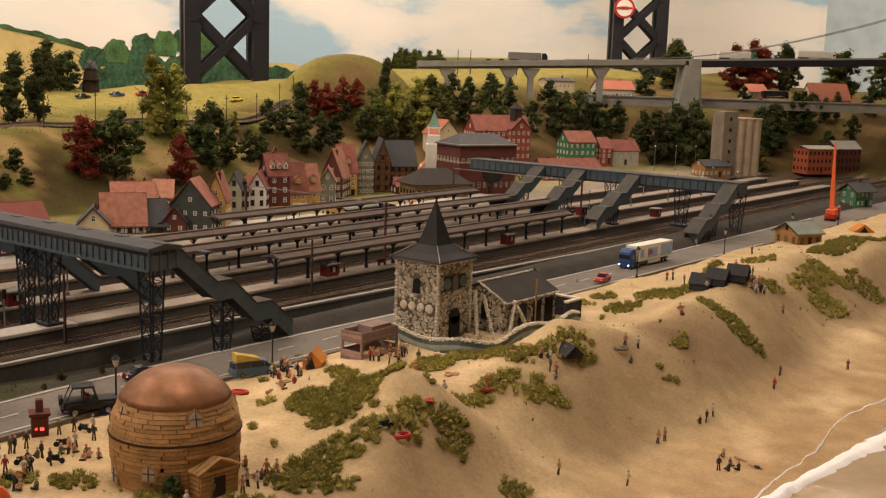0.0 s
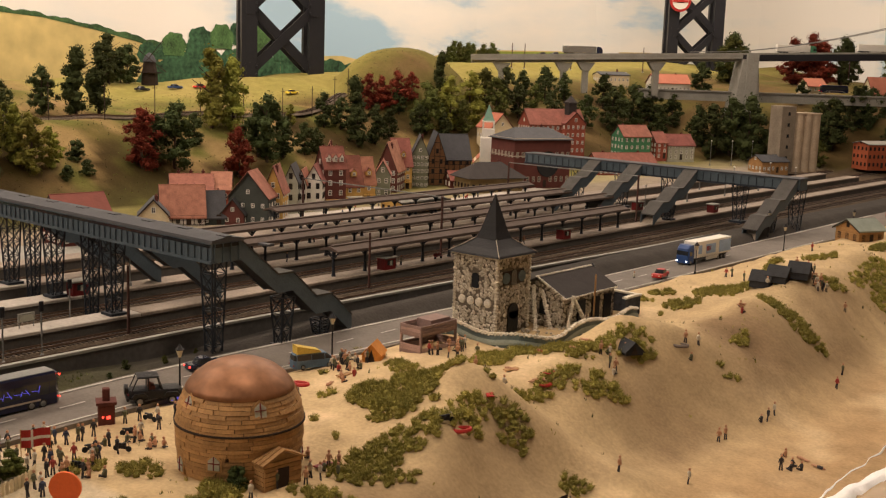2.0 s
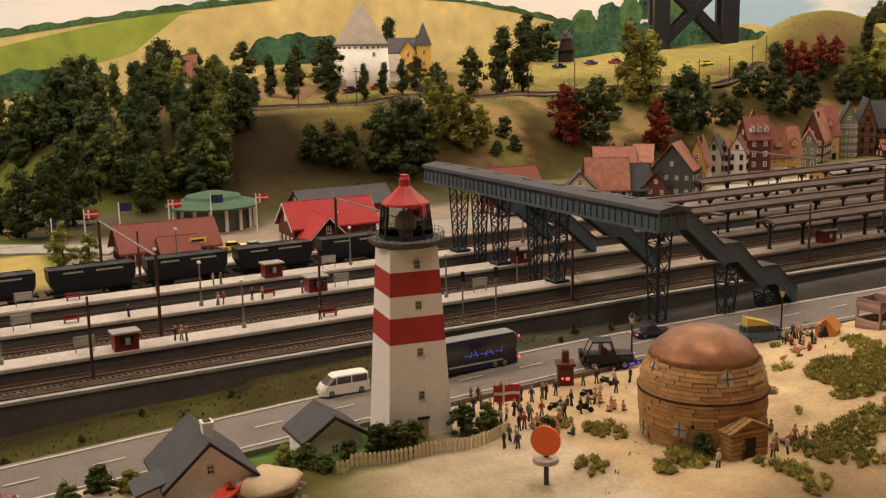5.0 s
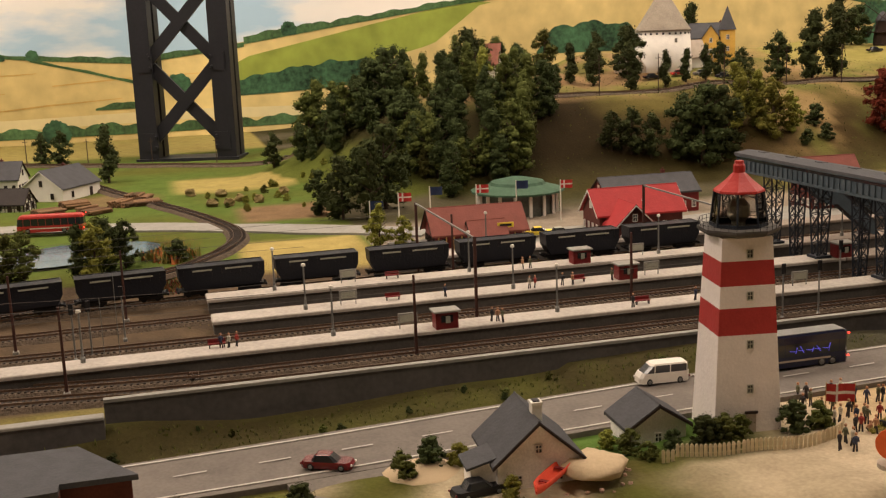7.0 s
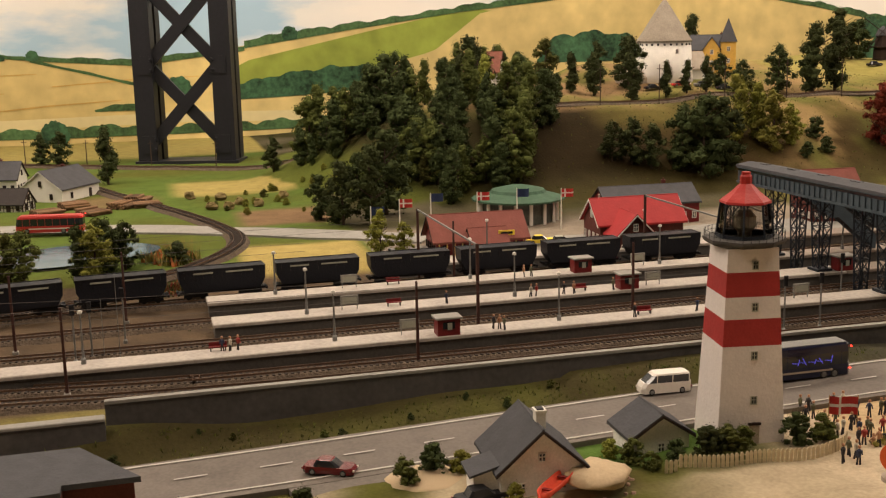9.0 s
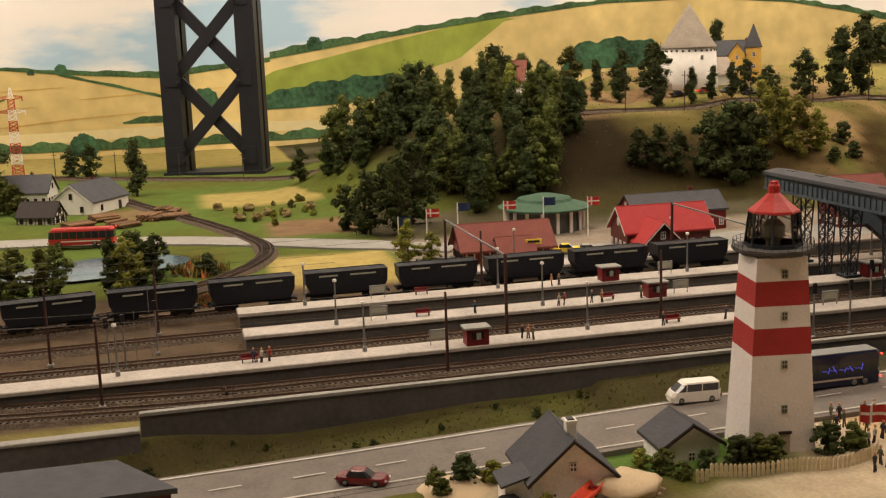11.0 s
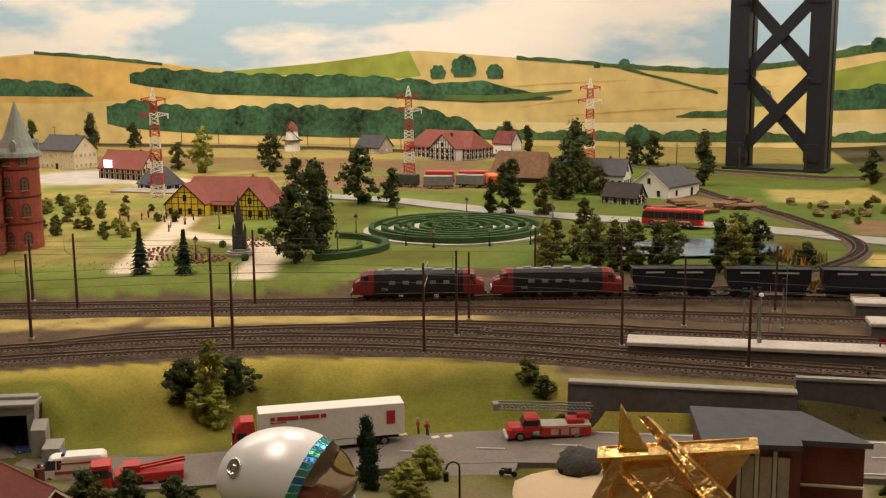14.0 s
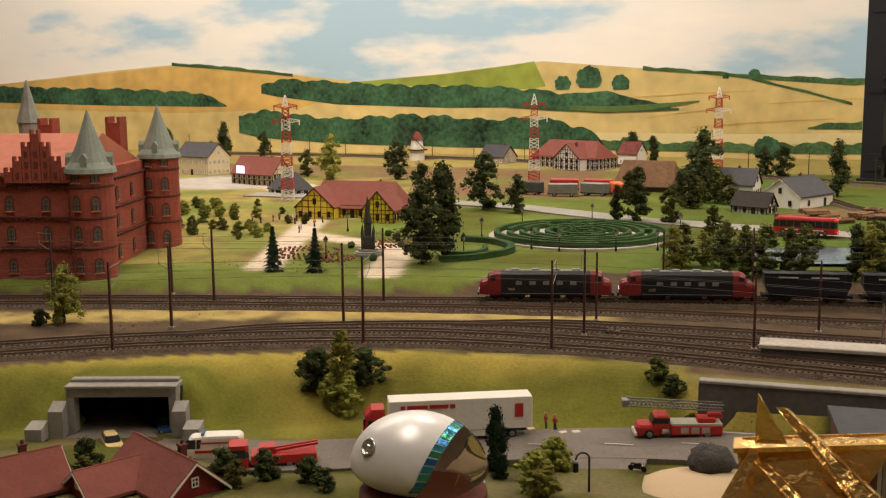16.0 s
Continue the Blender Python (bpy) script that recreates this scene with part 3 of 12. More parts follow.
def build_ground():
    xs = np.concatenate([np.arange(-4.72, -2.5, 0.035), np.arange(-2.5, -1.5, 0.020), np.arange(-1.5, -0.26, 0.0125)])
    ys = np.concatenate([np.arange(-3.6, -1.7, 0.045), np.arange(-1.7, 2.2, 0.0145), np.arange(2.2, 4.2, 0.03), np.arange(4.2, 7.9, 0.07)])
    vs, cols = [], []
    for y in ys:
        for x in xs:
            x, y = float(x), float(y)
            vs.append((x, y, land_z(x, y)))
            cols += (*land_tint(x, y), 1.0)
    nx = len(xs)
    fs = [(j * nx + i, j * nx + i + 1, (j + 1) * nx + i + 1, (j + 1) * nx + i) for j in range(len(ys) - 1) for i in range(nx - 1)]
    fs = [f for f in fs if not in_bore(*(sum(vs[i][k] for i in f) / 4 for k in range(3)))]
    me = bpy.data.meshes.new("ground")
    me.from_pydata(vs, [], fs)
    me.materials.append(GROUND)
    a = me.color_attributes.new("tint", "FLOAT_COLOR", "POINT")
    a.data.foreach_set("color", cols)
    me.polygons.foreach_set("use_smooth", [True] * len(fs))
    me.update()
    return tagged(new("ground", me), "model landscape of sand, grass and track bed", "ground", kind="structure")


build_ground()


def ribbon(name, pts, width, mats, label, category, zf=None, lift=0.0035, thick=0.006, kind="structure", cross=2, step=0.03):
    """A strip that follows the ground along a plan line."""
    line = curve_points(pts, step)
    m = M()
    vs = []
    for i, p in enumerate(line):
        a, b = line[max(0, i - 1)], line[min(len(line) - 1, i + 1)]
        t = (b - a).normalized()
        nrm = Vector((-t.y, t.x))
        w = width if isinstance(width, (int, float)) else lerp_at(i / (len(line) - 1), np.linspace(0, 1, len(width)), width)
        for k in range(cross + 1):
            q = p.to_2d() + nrm * w * (k / cross - 0.5)
            zz = (zf(q.x, q.y) if zf else land_z(q.x, q.y)) + lift
            vs.append((q.x, q.y, zz))
    n = cross + 1
    top = len(vs)
    vs += [(x, y, z - thick) for x, y, z in vs]
    fs = [(i * n + k, (i + 1) * n + k, (i + 1) * n + k + 1, i * n + k + 1) for i in range(len(line) - 1) for k in range(cross)]
    for k, flip in ((0, True), (cross, False)):
        for i in range(len(line) - 1):
            q = (i * n + k, (i + 1) * n + k, (i + 1) * n + k + top, i * n + k + top)
            fs.append(q[::-1] if flip else q)
    m.add(vs, fs)
    return solo(name, m, mats, label, category, kind=kind, smooth=False)


# ---- roads ----
rz = lambda x, y: road_z(y)
ROAD = [(-1.10, 4.3), (-1.125, 3.2), (-1.13, 2.6), (-1.145, 1.9), (-1.175, 1.3), (-1.205, 0.9), (-1.215, 0.55), (-1.215, 0.1), (-1.222, -0.15), (-1.238, -0.45), (-1.20, -0.65), (-1.10, -0.90), (-1.10, -1.08), (-1.22, -1.25)]
ribbon("road", ROAD, (0.10, 0.11, 0.11, 0.11, 0.11, 0.10, 0.11, 0.115, 0.115, 0.115, 0.12, 0.11, 0.10, 0.10), ASPHALT, "grey asphalt coast road with white edge lines", "road", rz, 0.006, 0.02)
edge = lambda off, a, b: [(x + off, y) for x, y in ROAD[a:b]]
for off, a, b, w, nm in ((-0.049, 1, 10, 0.0035, "far"), (0.048, 2, 9, 0.003, "near")):
    ribbon("road_line", edge(off, a, b), w, LINE, "worn white edge line", "road line", rz, 0.0072, 0.001)
dash = M()
for k in range(34):
    y = -0.62 + k * 0.085
    x = lerp_at(y, [p[1] for p in ROAD[::-1]], [p[0] for p in ROAD[::-1]])
    dash.add([(x - 0.0012, y, road_z(y) + 0.0073), (x + 0.0012, y, road_z(y) + 0.0073), (x + 0.0012, y + 0.033, road_z(y + 0.033) + 0.0073), (x - 0.0012, y + 0.033, road_z(y + 0.033) + 0.0073)], [(0, 1, 2, 3)])
solo("road_line", dash, LINE, "broken white centre line", "road line", kind="structure")
ribbon("side_road", [(-1.19, 0.05), (-1.10, 0.035), (-1.02, -0.02), (-0.92, -0.1)], (0.12, 0.07, 0.06, 0.06), ASPHALT, "grey asphalt side road", "road", rz, 0.0055, 0.02)
ribbon("side_road", [(-1.22, -0.55), (-1.10, -0.53), (-0.98, -0.50), (-0.8, -0.42)], (0.14, 0.09, 0.07, 0.07), ASPHALT, "grey asphalt side road beside the sand", "road", rz, 0.0055, 0.02)
ribbon("foot_path", [(-0.87, 0.29), (-0.83, 0.35), (-0.79, 0.395), (-0.74, 0.39)], 0.036, ASPHALT, "narrow grey path over the sand", "path", None, 0.003, 0.008)
ribbon("country_road", [(-2.98, -1.9), (-2.95, -1.45), (-2.86, -1.05), (-2.70, -0.75), (-2.60, -0.45), (-2.53, -0.20), (-2.40, 0.05), (-2.28, 0.25), (-2.18, 0.40)], 0.085, CONCRETE, "pale country road behind the yard", "road", None, 0.004, 0.012)
ribbon("forecourt", [(-2.02, 0.30), (-2.02, 0.6), (-2.03, 0.95), (-2.04, 1.4)], 0.15, CONCRETE, "grey paved station forecourt", "paving", None, 0.006, 0.03)
ribbon("town_square", [(-2.05, 1.75), (-2.02, 2.1), (-2.02, 2.5), (-2.05, 2.9)], 0.20, PLATTOP, "pale paved square before the old town houses", "paving", None, 0.006, 0.03)

# ---- water ----
w = M()
w.box(-0.345, 2.0, -0.010, 0.29, 4.6, 0.0155)
solo("sea", w, SEA, "thin shallow sea water over sand", "water", kind="structure")
# thin foam line, then a broad white strip modelled for lamp glare on the water
wave = M()
for k, (xo, wd, hh) in enumerate(((-0.528, 0.0045, 0.004), (-0.474, 0.050, 0.0075))):
    prev = None
    for i in range(450):
        y = 0.6 + i * 0.008
        x = xo + 0.012 * math.sin(y * 7 + k) + 0.006 * math.sin(y * 19 + 2 * k) if k == 0 else -0.503 + 0.097 * (y - 1.22) + 0.002 * math.sin(y * 9)
        ww = wd * (0.45 + 0.35 * abs(math.sin(y * 4.3 + k)) + 0.35 * n3(y * 3, k, 9) + 0.25 * n3(y * 3, k + 5, 23))
        x += 0.004 * n3(y, k, 31)
        sec = [(x - ww / 2, y, 0.0015), (x - ww / 5, y, 0.002 + hh), (x + ww / 5, y, 0.002 + hh), (x + ww / 2, y, 0.0015)]
        if prev:
            wave.add(prev + sec, [(j, j + 1, j + 5, j + 4) for j in range(3)])
        prev = sec
solo("breaker", wave, FOAM_GLARE, "thin foam line and a white band standing in for lamp glare", "wave", kind="structure", smooth=True)
pond = M()
pond.add([(math.cos(a * math.pi / 16) * (1 + 0.08 * math.sin(a * 1.3)), math.sin(a * math.pi / 16), 0.0) for a in range(32)], [tuple(range(32))])
po = solo("pond", pond, WATER, "small blue-grey pond with reed banks", "water", kind="structure")
po.matrix_basis = pose(-2.24, -0.27, 0.0925, 0, 0, 12) @ Matrix.Diagonal((0.10, 0.17, 1, 1))

# ---- retaining wall ----
def retaining_wall():
    root = thing("retaining_wall", 0, 0, 0, 0, "dark concrete retaining wall below the tracks", "wall", kind="structure")
    m = M()
    cuts = (-0.176, 0.4, 1.0, 1.5, 2.1, 2.6, 5.6)
    for ya, yb in zip(cuts, cuts[1:]):
        a, b = wall_x(ya), wall_x(yb)
        m.add([(a + u, ya, z) for u, z in ((0.004, 0), (0, 0.09), (-0.014, 0.09), (-0.014, 0))] + [(b + u, yb, z) for u, z in ((0.004, 0), (0, 0.09), (-0.014, 0.09), (-0.014, 0))], [(0, 4, 5, 1), (1, 5, 6, 2), (2, 6, 7, 3)] + ([(0, 1, 2, 3)] if ya < 0 else []))
    m.ext([(-1.330, 0.0), (-1.312, 0.0), (-1.318, 0.078), (-1.330, 0.078)], -0.44, -0.176)
    part("wall_face", m, DARKCON, root)
    c = M()
    for ya, yb in zip(cuts, cuts[1:]):
        a, b = wall_x(ya), wall_x(yb)
        c.add([(q + u, yy, z) for q, yy in ((a, ya), (b, yb)) for u, z in ((0.0015, 0.0895), (0.0015, 0.093), (-0.0075, 0.093), (-0.0075, 0.0895))], [(0, 4, 5, 1), (1, 5, 6, 2), (2, 6, 7, 3), (3, 7, 4, 0)] + ([(0, 1, 2, 3)] if ya < 0 else []))
    c.box(-1.324, -0.308, 0.078, 0.015, 0.264, 0.0035, 0.001)
    part("coping", c, CONCRETE, root, "pale concrete coping")


retaining_wall()

# ---- platforms ----
def platform(x0, x1, y0, y1, label):
    root = thing("platform", 0, 0, 0, 0, label, "platform", "station platforms", "structure")
    m = M()
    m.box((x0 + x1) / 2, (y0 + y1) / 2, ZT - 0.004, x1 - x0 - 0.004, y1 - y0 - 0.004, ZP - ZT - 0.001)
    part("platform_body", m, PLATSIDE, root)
    # paving is darker and browner beyond y = 0.95
    for ya, yb, mm, lb in ((y0, 0.95, PLATTOP, "pale grey paving"), (0.95, y1, PLATBROWN, "darker brown paving")):
        t = M()
        t.box((x0 + x1) / 2, (ya + yb) / 2, ZP - 0.005, x1 - x0, yb - ya, 0.005, 0.0012)
        part("paving", t, mm, root, lb)


platform(-1.524, -1.481, -0.377, 4.3, "long pale station platform nearest the wall")
platform(-1.690, -1.643, -0.043, 4.4, "long pale station platform with canopies")
platform(-1.824, -1.778, -0.043, 4.4, "long pale station platform with benches")
platform(-1.990, -1.940, 0.285, 4.2, "pale platform before the station buildings")

# ---- tracks ----
TRACKS = []
TRACKS.append([(-1.397, 5.4), (-1.397, 2.5), (-1.397, 0.6), (-1.400, 0.0), (-1.425, -0.28), (-1.456, -0.55), (-1.438, -0.85), (-1.330, -1.15), (-1.215, -1.35), (-1.0, -1.64), (-0.72, -1.95)])
TRACKS.append([(-1.450, 5.4), (-1.450, 2.5), (-1.450, 0.2), (-1.455, -0.1), (-1.488, -0.35), (-1.512, -0.58), (-1.492, -0.88), (-1.383, -1.18), (-1.262, -1.39), (-1.05, -1.68), (-0.76, -2.0)])
TRACKS.append([(-1.556, 5.4), (-1.556, 2.0), (-1.556, -0.30), (-1.572, -0.60), (-1.555, -0.82), (-1.470, -1.06), (-1.383, -1.18)])
TRACKS.append([(-1.612, 5.4), (-1.612, 2.0), (-1.612, -0.1), (-1.618, -0.40), (-1.606, -0.66), (-1.555, -0.82)])
TRACKS.append([(-1.734, 5.4), (-1.734, 2.0), (-1.734, 0.1), (-1.726, -0.30), (-1.710, -0.60), (-1.672, -0.85), (-1.610, -1.14), (-1.545, -1.42), (-1.44, -1.78), (-1.3, -2.3)])
TRACKS.append([(-1.884, 5.4), (-1.884, 2.0), (-1.884, 0.3), (-1.876, 0.0), (-1.852, -0.28), (-1.800, -0.56), (-1.738, -0.82), (-1.668, -1.12), (-1.600, -1.40), (-1.50, -1.74), (-1.36, -2.25)])
TRACKS.append([(-1.738, -0.82), (-1.830, -0.52), (-1.905, -0.26), (-2.02, -0.09), (-2.163, 0.010), (-2.31, 0.045), (-2.493, 0.012), (-2.795, -0.10), (-3.086, -0.217), (-3.45, -0.34)])
TRACKS.append([(-4.46, -3.2), (-4.40, -2.2), (-4.33, -1.6), (-4.08, -0.9), (-3.72, -0.3), (-3.42, 0.25), (-3.2, 0.6)])
HILLTRACK = [(-2.86, 0.70), (-2.90, 1.05), (-2.89, 1.6), (-2.88, 2.1), (-2.92, 2.6), (-3.1, 2.95)]


def track(pts, zf, label):
    root = thing("railway_track", 0, 0, 0, 0, label, "railway track", "yard tracks", "structure")
    line = curve_points(pts, 0.02)
    bed, sl, ra = M(), M(), M()
    half, prev, run, due = 0.00825, None, 0.0, 0.0
    for i, p in enumerate(line):
        a, b = line[max(0, i - 1)], line[min(len(line) - 1, i + 1)]
        t = (b - a).normalized()
        nr = Vector((-t.y, t.x))
        z = zf(p.x, p.y)
        P = p.to_2d()
        q = lambda off, dz: (P.x + nr.x * off, P.y + nr.y * off, z + dz)
        sec = [q(-0.023, -0.003), q(-0.017, 0.0035), q(0.017, 0.0035), q(0.023, -0.003)]
        rails = [[q(s * half - 0.0008, 0.0045), q(s * half - 0.0006, 0.0072), q(s * half + 0.0006, 0.0072), q(s * half + 0.0008, 0.0045)] for s in (-1, 1)]
        if prev:
            bed.add(prev[0] + sec, [(j, j + 1, j + 5, j + 4) for j in range(3)])
            for u, v in zip(prev[1], rails):
                ra.add(u + v, [(j, j + 1, j + 5, j + 4) for j in range(3)])
            gap = (P - prev[2]).length
            while due < run + gap:
                k = (due - run) / gap
                c = prev[2] + (P - prev[2]) * k
                sl.at(c.x, c.y, z + 0.0030, math.degrees(math.atan2(t.y, t.x)))
                sl.box(0, 0, 0, 0.0030, 0.030, 0.0018)
                due += 0.0075
            run += gap
        prev = (sec, rails, P)
    part("ballast", bed, BALLAST, root)
    tagged(part("sleepers", sl, SLEEPER, root), kind="stuff")
    part("rails", ra, RAIL, root)


for k, t in enumerate(TRACKS):
    track(t, (lambda x, y: ZT + 0.002) if k < 6 else (lambda x, y: land_z(x, y) + 0.003), "brown railway track on ballast")
track(HILLTRACK, lambda x, y: land_z(x, y) + 0.004, "single railway line along the hillside")

# ---- masts ----
def mast(x, y, h=0.115, arm=0.0, rz=0, base=None, thick=0.0019):
    z = base if base is not None else (ZT + 0.002)
    root = thing("catenary_mast", x, y, z, rz, "slim rust-red catenary mast beside the tracks", "mast", "catenary masts")
    m = M()
    m.box(0, 0, 0, 2 * thick, 2 * thick, h, 0.0003, 0.7)
    part("post", m, RUST, root)
    f = M()
    f.box(0, 0, -0.001, 0.008, 0.008, 0.004, 0.0008)
    part("footing", f, CONCRETE, root)
    if arm:
        a = M()
        a.bar((0, 0, h * 0.93), (arm, 0, h * 0.97), 0.0008)
        a.bar((0, 0, h * 0.70), (arm * 0.9, 0, h * 0.82), 0.0007)
        a.bar((arm * 0.9, 0, h * 0.82), (arm * 0.9, 0, h * 0.97), 0.0005)
        part("bracket", a, STEEL, root)
    return root


for x, y, arm in ((-1.449, -0.222, 0), (-1.531, -0.385, 0), (-1.44, 0.195, 0), (-1.447, -0.645, -0.03), (-1.414, -0.905, -0.03), (-1.28, -1.22, -0.03), (-1.55, -0.62, 0.03), (-1.52, -0.98, 0.03), (-1.43, -1.22, 0.03), (-1.66, -0.30, 0), (-1.65, -0.62, 0), (-1.78, -0.16, 0), (-1.69, -0.98, 0.03), (-1.61, -1.25, 0.03), (-1.55, -1.52, 0.03), (-1.66, -1.36, 0), (-1.84, -0.40, 0.02), (-1.91, -0.55, 0), (-1.44, 0.90, 0), (-1.44, 1.40, 0), (-1.58, 0.55, 0), (-1.86, 0.36, 0)):
    mast(x, y, 0.125 if arm else 0.105, arm)


def gantry(x0, x1, y, h, y1=None):
    root = thing("catenary_gantry", x0, y, ZT, 0, "dark steel gantry beam across the tracks", "gantry", "gantries")
    dy = (y1 if y1 is not None else y) - y
    m = M()
    m.box(0, 0, 0, 0.004, 0.004, h, 0.0004)
    part("post", m, RUST, root)
    m = M()
    m.box(x1 - x0, dy, 0, 0.004, 0.004, h, 0.0004)
    part("post", m, RUST, root)
    m = M()
    m.bar((0, 0, h - 0.002), (x1 - x0, dy, h - 0.002), 0.0022)
    part("beam", m, STEEL, root)


gantry(-1.56, -1.90, 0.31, 0.125, 0.31)
gantry(-1.56, -1.90, 0.72, 0.125)
gantry(-1.57, -2.0, 1.75, 0.135)
gantry(-1.57, -2.0, 2.55, 0.135)

# wires
wires = M()
for tr, hgt in ((0, 0.098), (1, 0.098), (4, 0.098), (5, 0.098)):
    line = curve_points([p for p in TRACKS[tr] if p[1] < 0.9], 0.08)
    for a, b in zip(line, line[1:]):
        for dz in (0.0, 0.012):
            wires.cyl((a.x, a.y, ZT + hgt + dz), (b.x, b.y, ZT + hgt + dz), 0.0003, n=3, caps=False)
solo("overhead_wires", wires, mat("dull_wire", (0.07, 0.062, 0.055), 0.7), "thin overhead wires above the tracks", "wire", kind="stuff")


# ---- platform furniture ----
def lamp_post(x, y, z=ZP, h=0.062, label="slim grey platform lamp post"):
    root = thing("platform_lamp", x, y, z, 0, label, "street lamp", "platform lamps")
    m = M()
    m.lathe([(0.0032, 0), (0.0032, 0.006), (0.0018, 0.008), (0.0014, 0.02), (0.0011, h)], 8)
    part("pole", m, STEEL, root)
    m = M()
    m.lathe([(0.001, h), (0.0032, h + 0.001), (0.0028, h + 0.004), (0.001, h + 0.005)], 8)
    part("lamp_head", m, WHITE, root)
    return root


for x, ys in ((-1.507, (-0.205, 0.102, 0.408, 0.72)), (-1.660, (0.088, 0.397, 0.75, 1.05)), (-1.800, (0.06, 0.37, 0.7, 1.05)), (-1.965, (0.45, 0.75))):
    for y in ys:
        lamp_post(x, y)
for y in (2.75, 3.0, 3.25, 3.5, 3.8):
    lamp_post(-1.66, y)
    lamp_post(-1.80, y + 0.1)


def kiosk(x, y, rz=0):
    root = thing("platform_kiosk", x, y, ZP, rz, "small red wooden kiosk on the platform", "kiosk", "platform kiosks")
    m = M()
    m.box(0, 0, 0, 0.020, 0.030, 0.022)
    part("body", m, DKRED, root)
    m = M()
    m.box(0, 0, 0.022, 0.026, 0.036, 0.0025, 0.0006)
    part("roof", m, CONCRETE, root)
    m = M()
    m.box(0.0102, 0.0, 0.009, 0.001, 0.016, 0.009)
    part("counter", m, DARKPANE, root)
    m = M()
    m.box(0.0108, 0.001, 0.008, 0.0012, 0.006, 0.009)
    part("poster", m, PALEREND, root)


for x, y in ((-1.492, 0.247), (-1.643 - 0.012, 0.575), (-1.790, 0.555), (-1.492, 1.50), (-1.49, 2.09), (-1.495, 2.84), (-1.655, 2.70), (-1.655, 0.95), (-1.80, 1.30)):
    kiosk(x, y)


def board(x, y, w=0.026):
    root = thing("notice_board", x, y, ZP, 0, "grey notice board on two legs", "sign", "notice boards")
    for s in (-1, 1):
        m = M()
        m.box(0, s * w * 0.42, 0, 0.0012, 0.0012, 0.02)
        part("leg", m, STEEL, root)
    m = M()
    m.box(0, 0, 0.008, 0.002, w, 0.013, 0.0004)
    part("panel", m, CONCRETE, root)
    m = M()
    m.box(0.0012, 0, 0.0095, 0.0006, w * 0.8, 0.009)
    part("notice", m, PALEREND, root)


for x, y in ((-1.505, 0.200), (-1.805, 0.175), (-1.80, 0.66), (-1.66, 0.62), (-1.665, 0.15), (-1.51, 0.78), (-1.79, 0.85)):
    board(x, y)


def bench(x, y, col=DKRED):
    root = thing("platform_bench", x, y, ZP, 0, "small dark red bench on the platform", "bench", "platform benches")
    for s in (-1, 1):
        m = M()
        m.box(0, s * 0.009, 0, 0.005, 0.0012, 0.005)
        part("leg", m, BLACK, root)
    m = M()
    m.box(0, 0, 0.005, 0.006, 0.022, 0.0012, 0.0003)
    part("seat", m, col, root)
    m = M()
    m.box(-0.003, 0, 0.006, 0.001, 0.022, 0.005, 0.0003)
    part("backrest", m, col, root)


for x, y in ((-1.51, -0.045), (-1.805, 0.245), (-1.50, 0.53), (-1.665, 0.215), (-1.97, 0.62), (-1.66, 0.50), (-1.50, 1.22), (-1.50, 1.66)):
    bench(x, y)


def canopy(x, y0, y1, label):
    root = thing("platform_canopy", x, y0, ZP, 0, label, "canopy", "platform canopies")
    Lc = y1 - y0
    m = M()
    m.ext([(-0.024, 0.046), (-0.024, 0.049), (-0.004, 0.055), (0.004, 0.055), (0.024, 0.049), (0.024, 0.046), (0, 0.0505)], 0, Lc)
    part("roof", m, CANOPYROOF, root)
    m = M()
    m.box(0.0245, Lc / 2, 0.0445, 0.001, Lc, 0.005)
    m.box(-0.0245, Lc / 2, 0.0445, 0.001, Lc, 0.005)
    m.box(0, Lc / 2, 0.055, 0.009, Lc - 0.01, 0.0025)
    part("fascia", m, CANOPYROOF, root)
    p = M()
    p.lathe([(0.0042, 0), (0.0030, 0.006), (0.0024, 0.034), (0.0038, 0.046)], 8)
    for s in (-1, 1):
        p.bar((0, s * 0.001, 0.031), (0, s * 0.010, 0.040), 0.0017).bar((0, s * 0.010, 0.040), (0, s * 0.019, 0.047), 0.0017)
        p.bar((s * 0.001, 0, 0.036), (s * 0.021, 0, 0.047), 0.0017)
    me = p.mesh("post", DARKSTEEL)
    n = int(Lc / 0.078)
    for i in range(n + 1):
        piece("post", me, root, pose(0, 0.012 + i * (Lc - 0.024) / n, 0))


canopy(-1.503, 1.36, 2.36, "long dark-roofed platform canopy on iron posts")
canopy(-1.667, 1.26, 2.55, "long dark-roofed platform canopy on iron posts")
canopy(-1.801, 1.26, 2.55, "long dark-roofed platform canopy on iron posts")
canopy(-1.965, 1.62, 2.6, "dark-roofed canopy beside the station")


